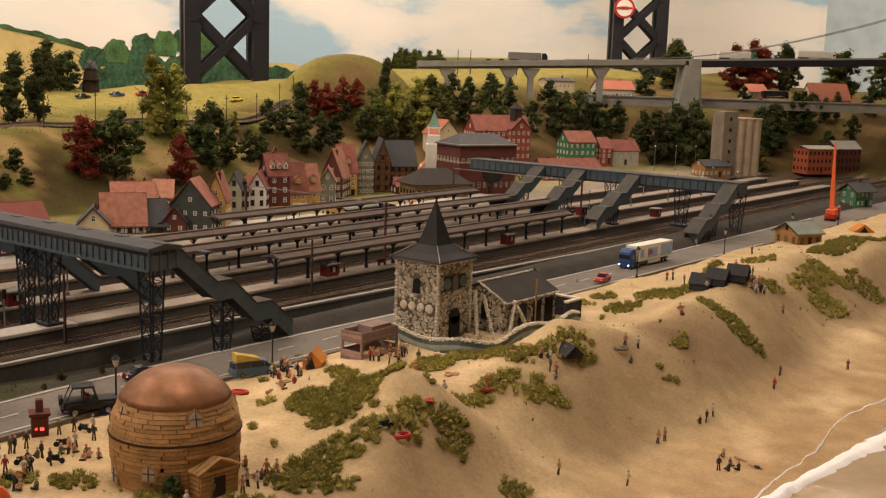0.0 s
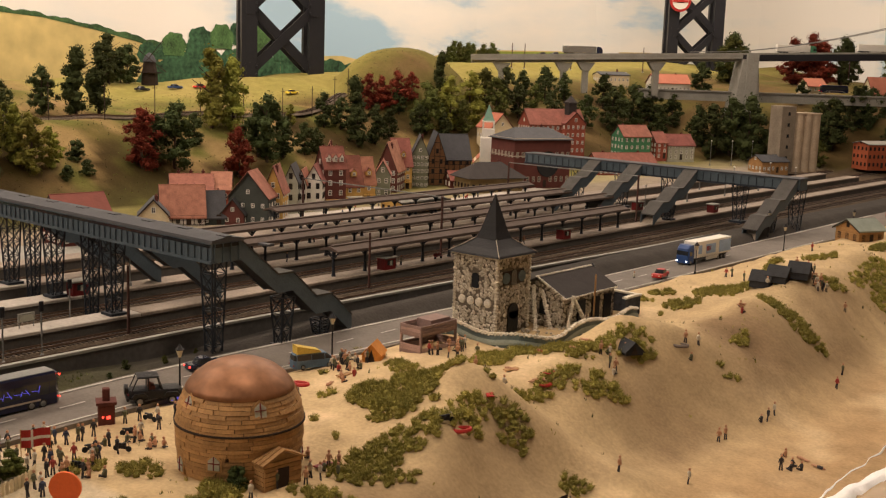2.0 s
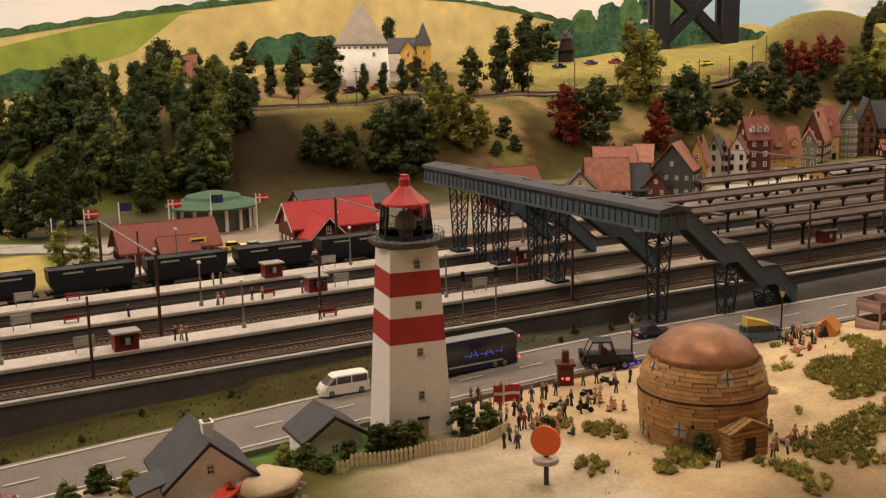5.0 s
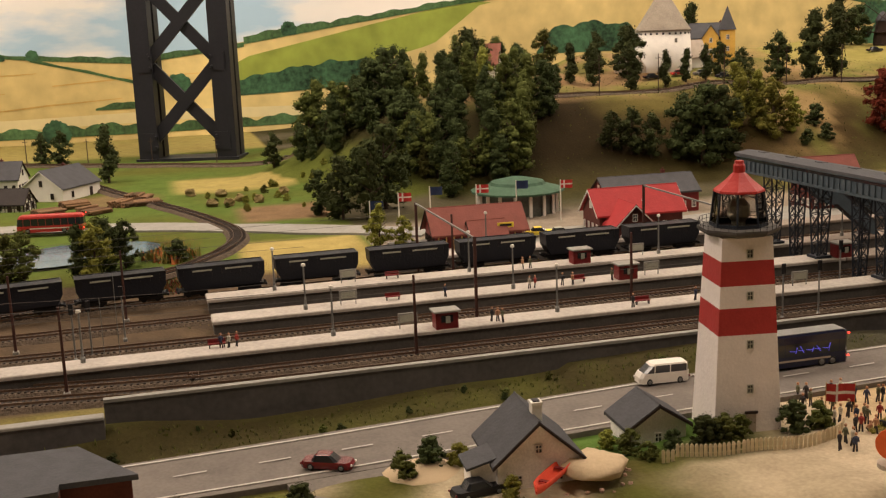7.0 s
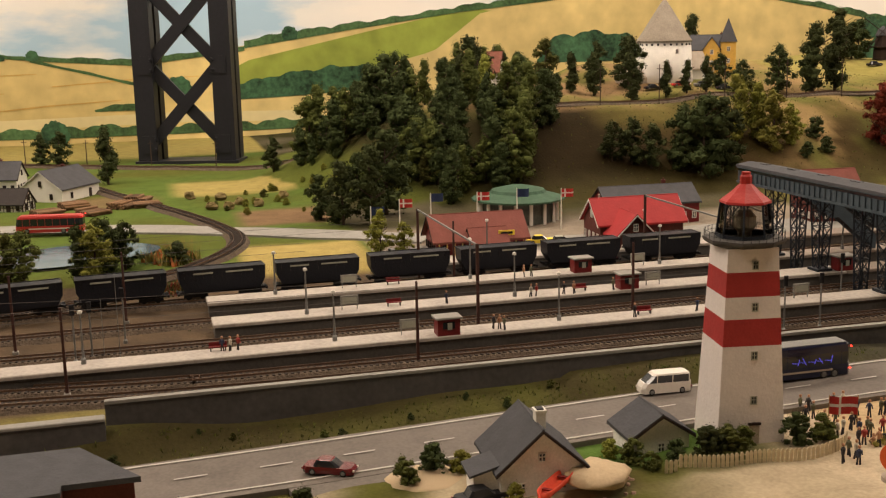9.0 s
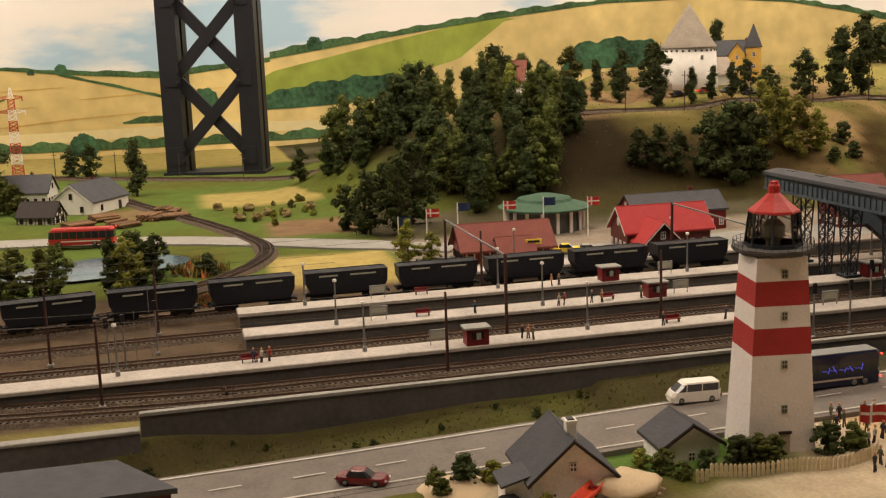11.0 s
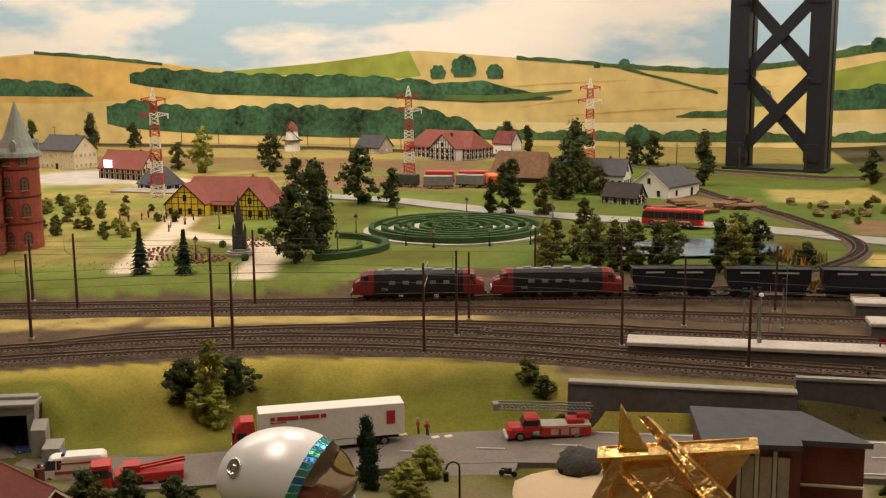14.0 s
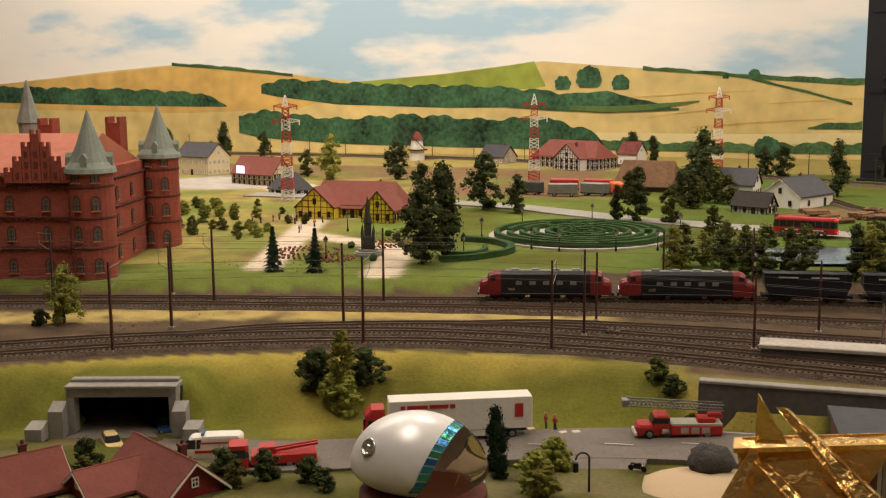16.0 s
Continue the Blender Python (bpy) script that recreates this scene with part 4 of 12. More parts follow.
# ---- footbridges ----
def truss_tower(root, x, y, z0, z1, w):
    m = M()
    leg = lambda i, k: (x + (-1, 1, 1, -1)[i] * w * (0.72 + 0.5 * k), y + (-1, -1, 1, 1)[i] * w * (0.72 + 0.5 * k))
    for i in range(4):
        m.bar((*leg(i, 0), z0), (*leg(i, 1), z1), 0.0019)
    n = max(3, int((z1 - z0) / (2.2 * w)))
    for k in range(n):
        a, b = z0 + (z1 - z0) * k / n, z0 + (z1 - z0) * (k + 1) / n
        for i in range(4):
            j, u, v = (i + 1) % 4, k / n, (k + 1) / n
            m.bar((*leg(i, u), a), (*leg(j, v), b), 0.0010)
            m.bar((*leg(j, u), a), (*leg(i, v), b), 0.0010)
            m.bar((*leg(i, v), b), (*leg(j, v), b), 0.0011)
    m.box(x, y, z0 - 0.002, 2.6 * w, 2.6 * w, 0.006)
    part("lattice_tower", m, DARKSTEEL, root)


def stair(root, x, y, dy0, z0, z1, run, w=0.026, side=1, landing=True):
    """A covered-sided stair from (y, z1) down along +y or -y to z0."""
    m = M()
    s = side
    zat = lambda k: z1 + (z0 - z1) * k
    if landing:
        prof = [(y, z1), (y + s * run * 0.32, zat(0.42)), (y + s * run * 0.45, zat(0.42)), (y + s * run * 0.66, zat(0.72)), (y + s * run * 0.80, zat(0.72)), (y + s * run, z0)]
    else:
        prof = [(y, z1), (y + s * run * 0.45, zat(0.48)), (y + s * run * 0.55, zat(0.48)), (y + s * run, z0)]
    for e in (-1, 1):
        lo = [(a, b - 0.004) for a, b in prof]
        hi = [(a, b + 0.022) for a, b in prof]
        m.ext(lo + hi[::-1], x + e * w / 2 - 0.001, x + e * w / 2 + 0.001, "x")
    part("stair_side", m, BLUEGREY, root)
    c = M()
    c.ext([(a, b + 0.022) for a, b in prof] + [(a, b + 0.0245) for a, b in prof[::-1]], x - w / 2 - 0.002, x + w / 2 + 0.002, "x")
    part("stair_roof", c, mat("weathered_felt", (0.070, 0.066, 0.060), 0.9, var=0.4, scale=50) if "weathered_felt" not in bpy.data.materials else bpy.data.materials["weathered_felt"], root, "dark felt stair roof")
    t = M()
    for (ya, za), (yb, zb) in zip(prof, prof[1:]):
        n = max(1, int(abs(za - zb) / 0.0026))
        for k in range(n):
            yy = ya + (yb - ya) * (k + 0.5) / n
            t.box(x, yy, za + (zb - za) * (k + 1) / n - 0.001, w - 0.002, abs(yb - ya) / n * 1.05, 0.0022)
    part("treads", t, GREYROOF if side > 0 else GREYREND, root)
    return prof


def footbridge_near():
    z0, z1, y, hw = 0.208, 0.236, 0.915, 0.024
    root = thing("footbridge", 0, 0, 0, 0, "enclosed blue-grey steel footbridge over the platforms", "footbridge", "footbridges")
    x0, x1 = -1.885, -1.235
    xm, Lx = (x0 + x1) / 2, x1 - x0
    m = M()
    m.box(xm, y, z0, Lx, 2 * hw, z1 - z0, 0.001)
    part("side_panel", m, BLUEGREY, root, "blue-grey panelled sides")
    r = M()
    r.ext([(y - hw - 0.003, z1 - 0.001), (y + hw + 0.003, z1 - 0.001), (y + hw + 0.002, z1 + 0.003), (y, z1 + 0.007), (y - hw - 0.002, z1 + 0.003)], x0 - 0.003, x1 + 0.004, "x")
    for k in range(9):
        r.box(x0 + 0.05 + k * 0.085, y, z1 + 0.005, 0.02, 0.010, 0.0025)
    part("roof", r, GREYROOF, root, "grey felt roof")
    g = M()
    for s in (-1, 1):
        g.box(xm, y + s * (hw + 0.0006), z1 - 0.0075, Lx - 0.006, 0.001, 0.0048)
    g.box(x1 + 0.0006, y, z1 - 0.0075, 0.001, 2 * hw - 0.006, 0.0048)
    part("window_band", g, DARKPANE, root)
    b = M()
    for s in (-1, 1):
        b.box(xm, y + s * (hw + 0.001), z0 - 0.001, Lx, 0.0022, 0.004)
        b.box(xm, y + s * (hw + 0.001), z1 - 0.003, Lx, 0.0022, 0.0025)
        for k in range(46):
            b.box(x0 + 0.008 + k * (Lx - 0.016) / 45, y + s * (hw + 0.001), z0, 0.0014, 0.002, z1 - z0 - 0.008)
    for k in range(4):
        b.box(x1 + 0.001, y - hw + 0.004 + k * (2 * hw - 0.008) / 3, z0, 0.002, 0.0014, z1 - z0)
    part("frame_ribs", b, BLUEGREY, root)
    for x in (-1.285, -1.50, -1.665, -1.80):
        zb = road_z(y) - 0.012 if x > -1.3 else ZP
        truss_tower(root, x, y + (0.018 if x > -1.3 else 0), zb, z0, 0.0105)
    for x in (-1.56, -1.73):
        truss_tower(root, x, y, ZT, z0, 0.0085)
    stair(root, -1.253, y + hw, 0, road_z(1.14) + 0.006, z0 + 0.006, 0.215, 0.030)
    truss_tower(root, -1.253, y + 0.115, road_z(1.05), 0.142, 0.010)
    truss_tower(root, -1.253, y + 0.19, road_z(1.1), 0.098, 0.009)
    for x in (-1.503, -1.667, -1.80):
        stair(root, x, y + hw, 0, ZP, z0 + 0.004, 0.17, 0.022, landing=False)
    return root


footbridge_near()


def footbridge_far():
    z0, z1, y, hw = 0.190, 0.218, 2.72, 0.024
    root = thing("footbridge", 0, 0, 0, 0, "blue-grey steel footbridge with four stairs to the platforms", "footbridge", "footbridges")
    x0, x1 = -2.05, -1.19
    xm, Lx = (x0 + x1) / 2, x1 - x0
    m = M()
    m.box(xm, y, z0, Lx, 2 * hw, z1 - z0, 0.001)
    part("side_panel", m, BLUEGREY, root)
    r = M()
    r.box(xm, y, z1, Lx + 0.006, 2 * hw + 0.006, 0.003, 0.001)
    part("roof", r, GREYROOF, root, "grey felt roof")
    b = M()
    for s in (-1, 1):
        b.box(xm, y + s * (hw + 0.001), z0 - 0.002, Lx, 0.0022, 0.005)
        for k in range(40):
            b.box(x0 + 0.008 + k * (Lx - 0.016) / 39, y + s * (hw + 0.001), z0, 0.0015, 0.002, z1 - z0 - 0.004)
    part("frame_ribs", b, DARKSTEEL, root)
    for x in (-1.205, -1.36, -1.57, -1.72, -1.87):
        truss_tower(root, x, y, road_z(y) if x > -1.3 else ZP if x != -1.57 else ZT, z0, 0.014)
    for x, zz in ((-1.215, road_z(2.4) + 0.006), (-1.495, ZP), (-1.665, ZP), (-1.80, ZP)):
        stair(root, x, y - hw, 0, zz, z0 + 0.004, 0.22, 0.036, side=-1)
    for x in (-1.215, -1.495):
        truss_tower(root, x, y - 0.13, road_z(2.5) if x > -1.3 else ZP, 0.13, 0.010)


footbridge_far()

# ---- painted backdrop and hall ----
def painted_sky():
    m = bpy.data.materials.new("painted_sky")
    m.use_nodes = True
    nt = m.node_tree
    N, L = nt.nodes, nt.links
    p = N["Principled BSDF"]
    p.inputs["Roughness"].default_value = 0.95
    tc = N.new("ShaderNodeTexCoord")
    mp = N.new("ShaderNodeMapping")
    mp.inputs["Scale"].default_value = (0.8, 0.75, 2.6)
    mp.inputs["Location"].default_value = (1.38, 0.35, 0.12)
    L.new(tc.outputs["Object"], mp.inputs["Vector"])
    n = N.new("ShaderNodeTexNoise")
    n.inputs["Scale"].default_value, n.inputs["Detail"].default_value, n.inputs["Roughness"].default_value = 1.25, 7, 0.52
    L.new(mp.outputs[0], n.inputs["Vector"])
    r = N.new("ShaderNodeValToRGB")
    r.color_ramp.elements[0].position, r.color_ramp.elements[0].color = 0.40, (0.36, 0.52, 0.64, 1)
    r.color_ramp.elements[1].position, r.color_ramp.elements[1].color = 0.60, (0.80, 0.76, 0.69, 1)
    e = r.color_ramp.elements.new(0.48)
    e.color = (0.72, 0.72, 0.68, 1)
    L.new(n.outputs["Fac"], r.inputs[0])
    L.new(r.outputs[0], p.inputs["Base Color"])
    return m


SKY = painted_sky()
PAINT = {k: mat("painted_" + k, c, 0.9, var=v, scale=s, bump=0) for k, c, v, s in (("wheat", (0.62, 0.49, 0.20), 0.35, 1.6), ("ochre", (0.60, 0.40, 0.12), 0.4, 1.6), ("meadow", (0.27, 0.33, 0.055), 0.4, 1.8), ("wood", (0.040, 0.100, 0.048), 1.1, 7), ("hedge", (0.060, 0.120, 0.045), 0.9, 9), ("pale", (0.66, 0.57, 0.30), 0.1, 4), ("deep", (0.10, 0.16, 0.045), 0.3, 10), ("leaf", (0.072, 0.150, 0.050), 0.8, 14), ("blue", (0.44, 0.54, 0.58), 0.25, 1.2))}
BX = -4.6
backdrop = thing("backdrop", 0, 0, 0, 0, "painted backdrop of wheat fields, hedges and a cloudy sky", "backdrop", kind="structure")


def backdrop_line():
    """The wall in plan: straight behind the fields, then turning in at the far end."""
    return [(BX, -6.0), (BX, 5.6), (-4.3, 6.6), (-3.6, 7.4), (-2.83, 7.85), (0.9, 7.3)]


def wall_xy(s, off):
    """Point at length s along the wall (s = y on the straight part), off in front of it."""
    pts = backdrop_line()
    s0 = pts[0][1]
    for (ax, ay), (bx, by) in zip(pts, pts[1:]):
        d = math.hypot(bx - ax, by - ay)
        if s <= s0 + d or (bx, by) == pts[-1]:
            t = (s - s0) / d
            ux, uy = (bx - ax) / d, (by - ay) / d
            return ax + (bx - ax) * t + uy * off, ay + (by - ay) * t - ux * off
        s0 += d


sk = M()
prev = None
for i in range(0, 86):
    s = -6.0 + i * 0.2
    x, y = wall_xy(s, 0)
    xb, yb = wall_xy(s, -0.03)
    sec = [(x, y, -0.2), (x, y, 3.0), (xb, yb, 3.0), (xb, yb, -0.2)]
    if prev:
        sk.add(prev + sec, [(0, 1, 5, 4), (1, 2, 6, 5), (2, 3, 7, 6)])
    prev = sec
part("sky_wall", sk, SKY, backdrop, "painted sky with broad pale clouds", smooth=True)


def swathe(name, xs, tops, bots, paint, layer, lumps=0.0, seed=0, label=""):
    """A painted area between two lines, as a thin coat in front of the wall."""
    rnd = random.Random(seed)
    m, prev = M(), None
    n = int((xs[-1] - xs[0]) / (0.012 if lumps else 0.05)) + 1
    ph = [rnd.random() * 6 for _ in range(4)]
    for i in range(n + 1):
        s = xs[0] + (xs[-1] - xs[0]) * i / n
        t, b = lerp_at(s, xs, tops), lerp_at(s, xs, bots)
        if lumps:
            t += lumps * (abs(math.sin(s * 19 + ph[0])) * 0.7 + abs(math.sin(s * 43 + ph[1])) * 0.4 - 0.4 + 0.25 * math.sin(s * 7 + ph[2]))
            t = max(t, b + 0.002)
        x, y = wall_xy(s, 0.001 + 0.0007 * layer)
        sec = [(x, y, b), (x, y, t)]
        if prev:
            m.add(prev + sec, [(0, 1, 3, 2)])
        prev = sec
    part(name, m, PAINT[paint], backdrop, label)


SKYX = (-6.0, -4.12, -3.46, -3.12, -2.52, -2.19, -1.82, -1.37, -0.94, -0.5, -0.13, 0.28, 0.7, 1.16, 1.7, 2.17, 2.58, 2.85, 3.17, 3.4, 3.6, 4.4, 4.7, 5.6, 7.05, 7.25, 9.5)
SKYZ = (0.40, 0.42, 0.48, 0.505, 0.455, 0.42, 0.45, 0.50, 0.465, 0.425, 0.40, 0.46, 0.52, 0.58, 0.635, 0.645, 0.62, 0.58, 0.515, 0.49, 0.46, 0.50, 0.46, 0.57, 0.60, 0.44, 0.44)
corner_s = 8.65
swathe("painted_blue_sky", (corner_s, 9.4, 10.6), (2.6, 2.6, 2.6), (0.40, 0.40, 0.40), "blue", 1, label="painted plain blue sky past the corner")
swathe("painted_field", SKYX, SKYZ, [0.0] * len(SKYX), "wheat", 0, label="painted ripe wheat fields")
swathe("painted_field", (-4.6, -4.1, -3.1, -2.5, -2.2), (0.415, 0.42, 0.50, 0.45, 0.40), (0.30, 0.30, 0.28, 0.30, 0.39), "ochre", 1)
swathe("painted_field", (-2.2, -1.8, -1.5, -1.37, -1.355), (0.42, 0.45, 0.485, 0.505, 0.40), (0.40, 0.40, 0.38, 0.39, 0.395), "meadow", 1, label="painted green meadow")
swathe("painted_field", (0.20, 0.28, 0.8, 1.05, 1.26, 1.30), (0.35, 0.40, 0.51, 0.56, 0.585, 0.58), (0.24, 0.30, 0.36, 0.42, 0.575, 0.579), "meadow", 1, label="painted green meadow")
swathe("painted_field", (3.9, 4.6, 5.3, 5.7, 7.0, 7.1), (0.36, 0.40, 0.53, 0.565, 0.59, 0.45), (0.3, 0.3, 0.3, 0.3, 0.3, 0.3), "meadow", 1)
swathe("painted_wood", (-4.6, -4.1, -3.47, -2.98, -2.86), (0.39, 0.40, 0.395, 0.365, 0.315), (0.33, 0.33, 0.315, 0.31, 0.31), "wood", 2, 0.014, 1, "painted dark woods")
swathe("painted_wood", (-2.68, -2.6, -2.3, -1.77, -1.37, -1.0), (0.40, 0.425, 0.415, 0.395, 0.375, 0.335), (0.37, 0.355, 0.32, 0.305, 0.31, 0.33), "wood", 2, 0.016, 2, "painted dark woods")
swathe("painted_wood", (-2.80, -2.7, -2.3, -1.98, -1.64, -1.37, -1.17, -1.1), (0.25, 0.285, 0.255, 0.265, 0.25, 0.265, 0.21, 0.14), (0.19, 0.17, 0.145, 0.14, 0.135, 0.13, 0.13, 0.13), "wood", 3, 0.022, 3, "painted dark woods")
swathe("painted_hedge", (-1.55, -1.33, -1.1, -0.95, -0.80), (0.335, 0.358, 0.372, 0.335, 0.302), (0.31, 0.295, 0.285, 0.29, 0.297), "wood", 5, 0.006, 31)
swathe("painted_field", (-1.25, -1.05, -0.9, -0.72), (0.315, 0.312, 0.322, 0.335), (0.295, 0.287, 0.300, 0.330), "deep", 6)
for a, b, za, zb in ((-0.93, -0.62, 0.262, 0.300), (-0.75, -0.2, 0.225, 0.262), (-1.0, -0.5, 0.345, 0.37), (-0.45, 0.1, 0.32, 0.345)):
    swathe("painted_furrow", (a, (a + b) / 2, b), (za + 0.004, (za + zb) / 2 + 0.009, zb + 0.003), (za, (za + zb) / 2 + 0.003, zb), "ochre", 2)
swathe("painted_hedge", (-0.95, -0.7, -0.5, -0.13, 0.28), (0.470, 0.452, 0.435, 0.412, 0.46), (0.458, 0.440, 0.418, 0.392, 0.440), "hedge", 3, 0.008, 4, "painted hedge line")
swathe("painted_hedge", (0.28, 0.7, 1.16, 1.7, 2.17, 2.58, 2.85, 3.2), (0.475, 0.535, 0.595, 0.648, 0.660, 0.632, 0.592, 0.52), (0.450, 0.512, 0.575, 0.632, 0.642, 0.616, 0.572, 0.50), "hedge", 3, 0.014, 5, "painted hedge line")
swathe("painted_hedge", (-3.14, -2.9, -2.52), (0.512, 0.495, 0.458), (0.500, 0.482, 0.445), "hedge", 3, 0.006, 6, "painted hedge line")
swathe("painted_hedge", (0.20, 0.4, 0.62, 0.84), (0.30, 0.335, 0.355, 0.33), (0.25, 0.255, 0.265, 0.29), "wood", 3, 0.018, 7, "painted copse")
swathe("painted_hedge", (-0.52, -0.3, -0.14), (0.425, 0.37, 0.325), (0.415, 0.36, 0.315), "hedge", 3, 0.004, 8)
swathe("painted_hedge", (-0.30, -0.22, -0.1), (0.23, 0.245, 0.25), (0.222, 0.222, 0.222), "hedge", 3, 0.01, 9)
swathe("painted_hedge", (-1.2, -0.9, -0.4, 0.0, 0.6), (0.150, 0.165, 0.155, 0.155, 0.16), (0.13, 0.13, 0.125, 0.125, 0.13), "hedge", 3, 0.022, 10, "painted hedge line")
swathe("painted_field", (-1.3, -0.6, 0.0, 0.5), (0.205, 0.20, 0.21, 0.20), (0.15, 0.16, 0.17, 0.16), "pale", 1)
swathe("painted_wood", (0.5, 0.62, 0.78, 0.95), (0.33, 0.37, 0.37, 0.34), (0.30, 0.28, 0.28, 0.30), "wood", 5, 0.014, 11)
swathe("painted_wood", (1.50, 1.58, 1.75, 1.92, 2.02), (0.37, 0.46, 0.485, 0.47, 0.37), (0.36, 0.36, 0.36, 0.36, 0.36), "wood", 2, 0.02, 12, "painted copse")
swathe("painted_wood", (3.0, 3.25, 3.5, 3.62, 3.85, 3.95), (0.32, 0.46, 0.49, 0.505, 0.50, 0.45), (0.3, 0.3, 0.3, 0.3, 0.3, 0.3), "wood", 2, 0.035, 13, "painted tall copse")
swathe("painted_wood", (3.95, 4.3, 4.5, 4.7), (0.46, 0.47, 0.45, 0.42), (0.3, 0.3, 0.3, 0.3), "wood", 3, 0.02, 14)


def painted_tree(s, z, r, layer=4, paint="wood"):
    rnd = random.Random(int(s * 100))
    m = M()
    n = 46
    x, y = wall_xy(s, 0.001 + 0.0007 * layer)
    pts = []
    for i in range(n):
        a = 2 * math.pi * i / n
        q = r * (0.92 + 0.12 * abs(math.sin(a * 3.5 + s * 9)) + 0.14 * rnd.random())
        px, py = wall_xy(s + q * math.cos(a), 0.001 + 0.0007 * layer)
        pts.append((px, py, max(z - 0.7 * r, z + q * math.sin(a))))
    m.add([(x, y, z)] + pts, [(0, 1 + i, 1 + (i + 1) % n) for i in range(n)])
    part("painted_tree", m, PAINT[paint], backdrop)


for s, z, r in ((-1.28, 0.405, 0.032), (-1.17, 0.425, 0.05), (-1.04, 0.405, 0.034), (-0.51, 0.435, 0.022), (0.02, 0.30, 0.045), (-0.62, 0.43, 0.012), (3.38, 0.50, 0.04), (3.2, 0.48, 0.045), (0.46, 0.50, 0.03), (-1.0, 0.135, 0.05), (-0.45, 0.14, 0.05)):
    painted_tree(s, z, r, 4 + (s * 3.1) % 0.9)
for s, z, r, p in ((3.12, 0.47, 0.055, "wood"), (3.27, 0.515, 0.065, "leaf"), (3.43, 0.535, 0.075, "wood"), (3.56, 0.56, 0.070, "leaf"), (3.69, 0.585, 0.075, "wood"), (3.83, 0.565, 0.080, "leaf"), (3.96, 0.50, 0.060, "wood")):
    painted_tree(s, z, r, 5 + 0.4 * (s * 7 % 1) + (0.9 if p == "leaf" else 0), p)


def hall():
    m = M()
    m.box(-2.4, 1.5, 3.0, 7.6, 16.0, 0.1)
    solo("ceiling", m, mat("hall_ceiling", (0.30, 0.27, 0.23), 0.9), "plain hall ceiling", "ceiling", kind="structure")
    m = M()
    m.box(-2.4, 1.5, -1.0, 7.6, 16.0, 0.1)
    solo("floor", m, mat("hall_floor", (0.12, 0.09, 0.07), 0.8), "dark hall floor", "floor", kind="structure")
    m = M()
    m.box(1.35, 1.5, -0.9, 0.1, 16.0, 3.9)
    solo("wall_east", m, mat("hall_wall", (0.25, 0.21, 0.17), 0.9), "plain hall wall", "wall", kind="structure")
    m = M()
    m.box(-1.6, -6.2, -0.9, 5.8, 0.1, 3.9)
    solo("wall_south", m, mat("hall_wall_end", (0.25, 0.21, 0.17), 0.9), "plain hall wall", "wall", kind="structure")
    m = M()
    m.box(-0.24, 2.0, -0.9, 0.03, 12.0, 0.92, 0.004)
    solo("layout_fascia", m, mat("fascia_board", (0.10, 0.06, 0.04), 0.6), "dark wooden front board of the layout", "fascia", kind="structure")


hall()

# ---- small helpers for buildings ----
def window_mesh(w, h, frame=WHITE, pane=DARKPANE, bars=True):
    """A window facing -y, its sill's middle at the origin."""
    t = min(w, h) * 0.13
    q = t * 0.35
    xs = [-w / 2, -w / 2 + t, -q, q, w / 2 - t, w / 2] if bars else [-w / 2, -w / 2 + t, w / 2 - t, w / 2]
    zs = [0, t, h * 0.55 - q, h * 0.55 + q, h - t, h] if bars else [0, t, h - t, h]
    nx, nz = len(xs), len(zs)
    at = lambda i, j, b: (j * nx + i) * 2 + b
    vs = [(x, -0.0010 if not b else 0.0002, z) for z in zs for x in xs for b in (0, 1)]
    bar = lambda i, j: not (0 <= i < nx - 1 and 0 <= j < nz - 1 and i % 2 == 1 and j % 2 == 1)
    fr, gl = [], []
    for j in range(nz - 1):
        for i in range(nx - 1):
            if bar(i, j):
                fr.append((at(i, j, 0), at(i + 1, j, 0), at(i + 1, j + 1, 0), at(i, j + 1, 0)))
            else:
                gl.append((at(i, j, 1), at(i + 1, j, 1), at(i + 1, j + 1, 1), at(i, j + 1, 1)))
                for (a, b), (c, d) in (((i, j), (i + 1, j)), ((i + 1, j), (i + 1, j + 1)), ((i + 1, j + 1), (i, j + 1)), ((i, j + 1), (i, j))):
                    fr.append((at(a, b, 0), at(c, d, 0), at(c, d, 1), at(a, b, 1)))
    rim = [(i, 0) for i in range(nx)] + [(nx - 1, j) for j in range(1, nz)] + [(i, nz - 1) for i in range(nx - 2, -1, -1)] + [(0, j) for j in range(nz - 2, 0, -1)]
    for (a, b), (c, d) in zip(rim, rim[1:] + rim[:1]):
        fr.append((at(a, b, 1), at(c, d, 1), at(c, d, 0), at(a, b, 0)))
    me = bpy.data.meshes.new("window")
    me.from_pydata(vs, [], fr + gl)
    me.materials.append(frame)
    me.materials.append(pane)
    me.polygons.foreach_set("material_index", [0] * len(fr) + [1] * len(gl))
    me.update()
    return me


WIN = {"white": window_mesh(0.0095, 0.014), "small": window_mesh(0.008, 0.010), "dark": window_mesh(0.009, 0.015, TIMBER), "tall": window_mesh(0.010, 0.018, GREYREND), "far": window_mesh(0.012, 0.017, WHITE, bars=False)}
DOOR_M = M().box(0, 0, 0, 0.011, 0.0016, 0.023).mesh("door", TIMBER)


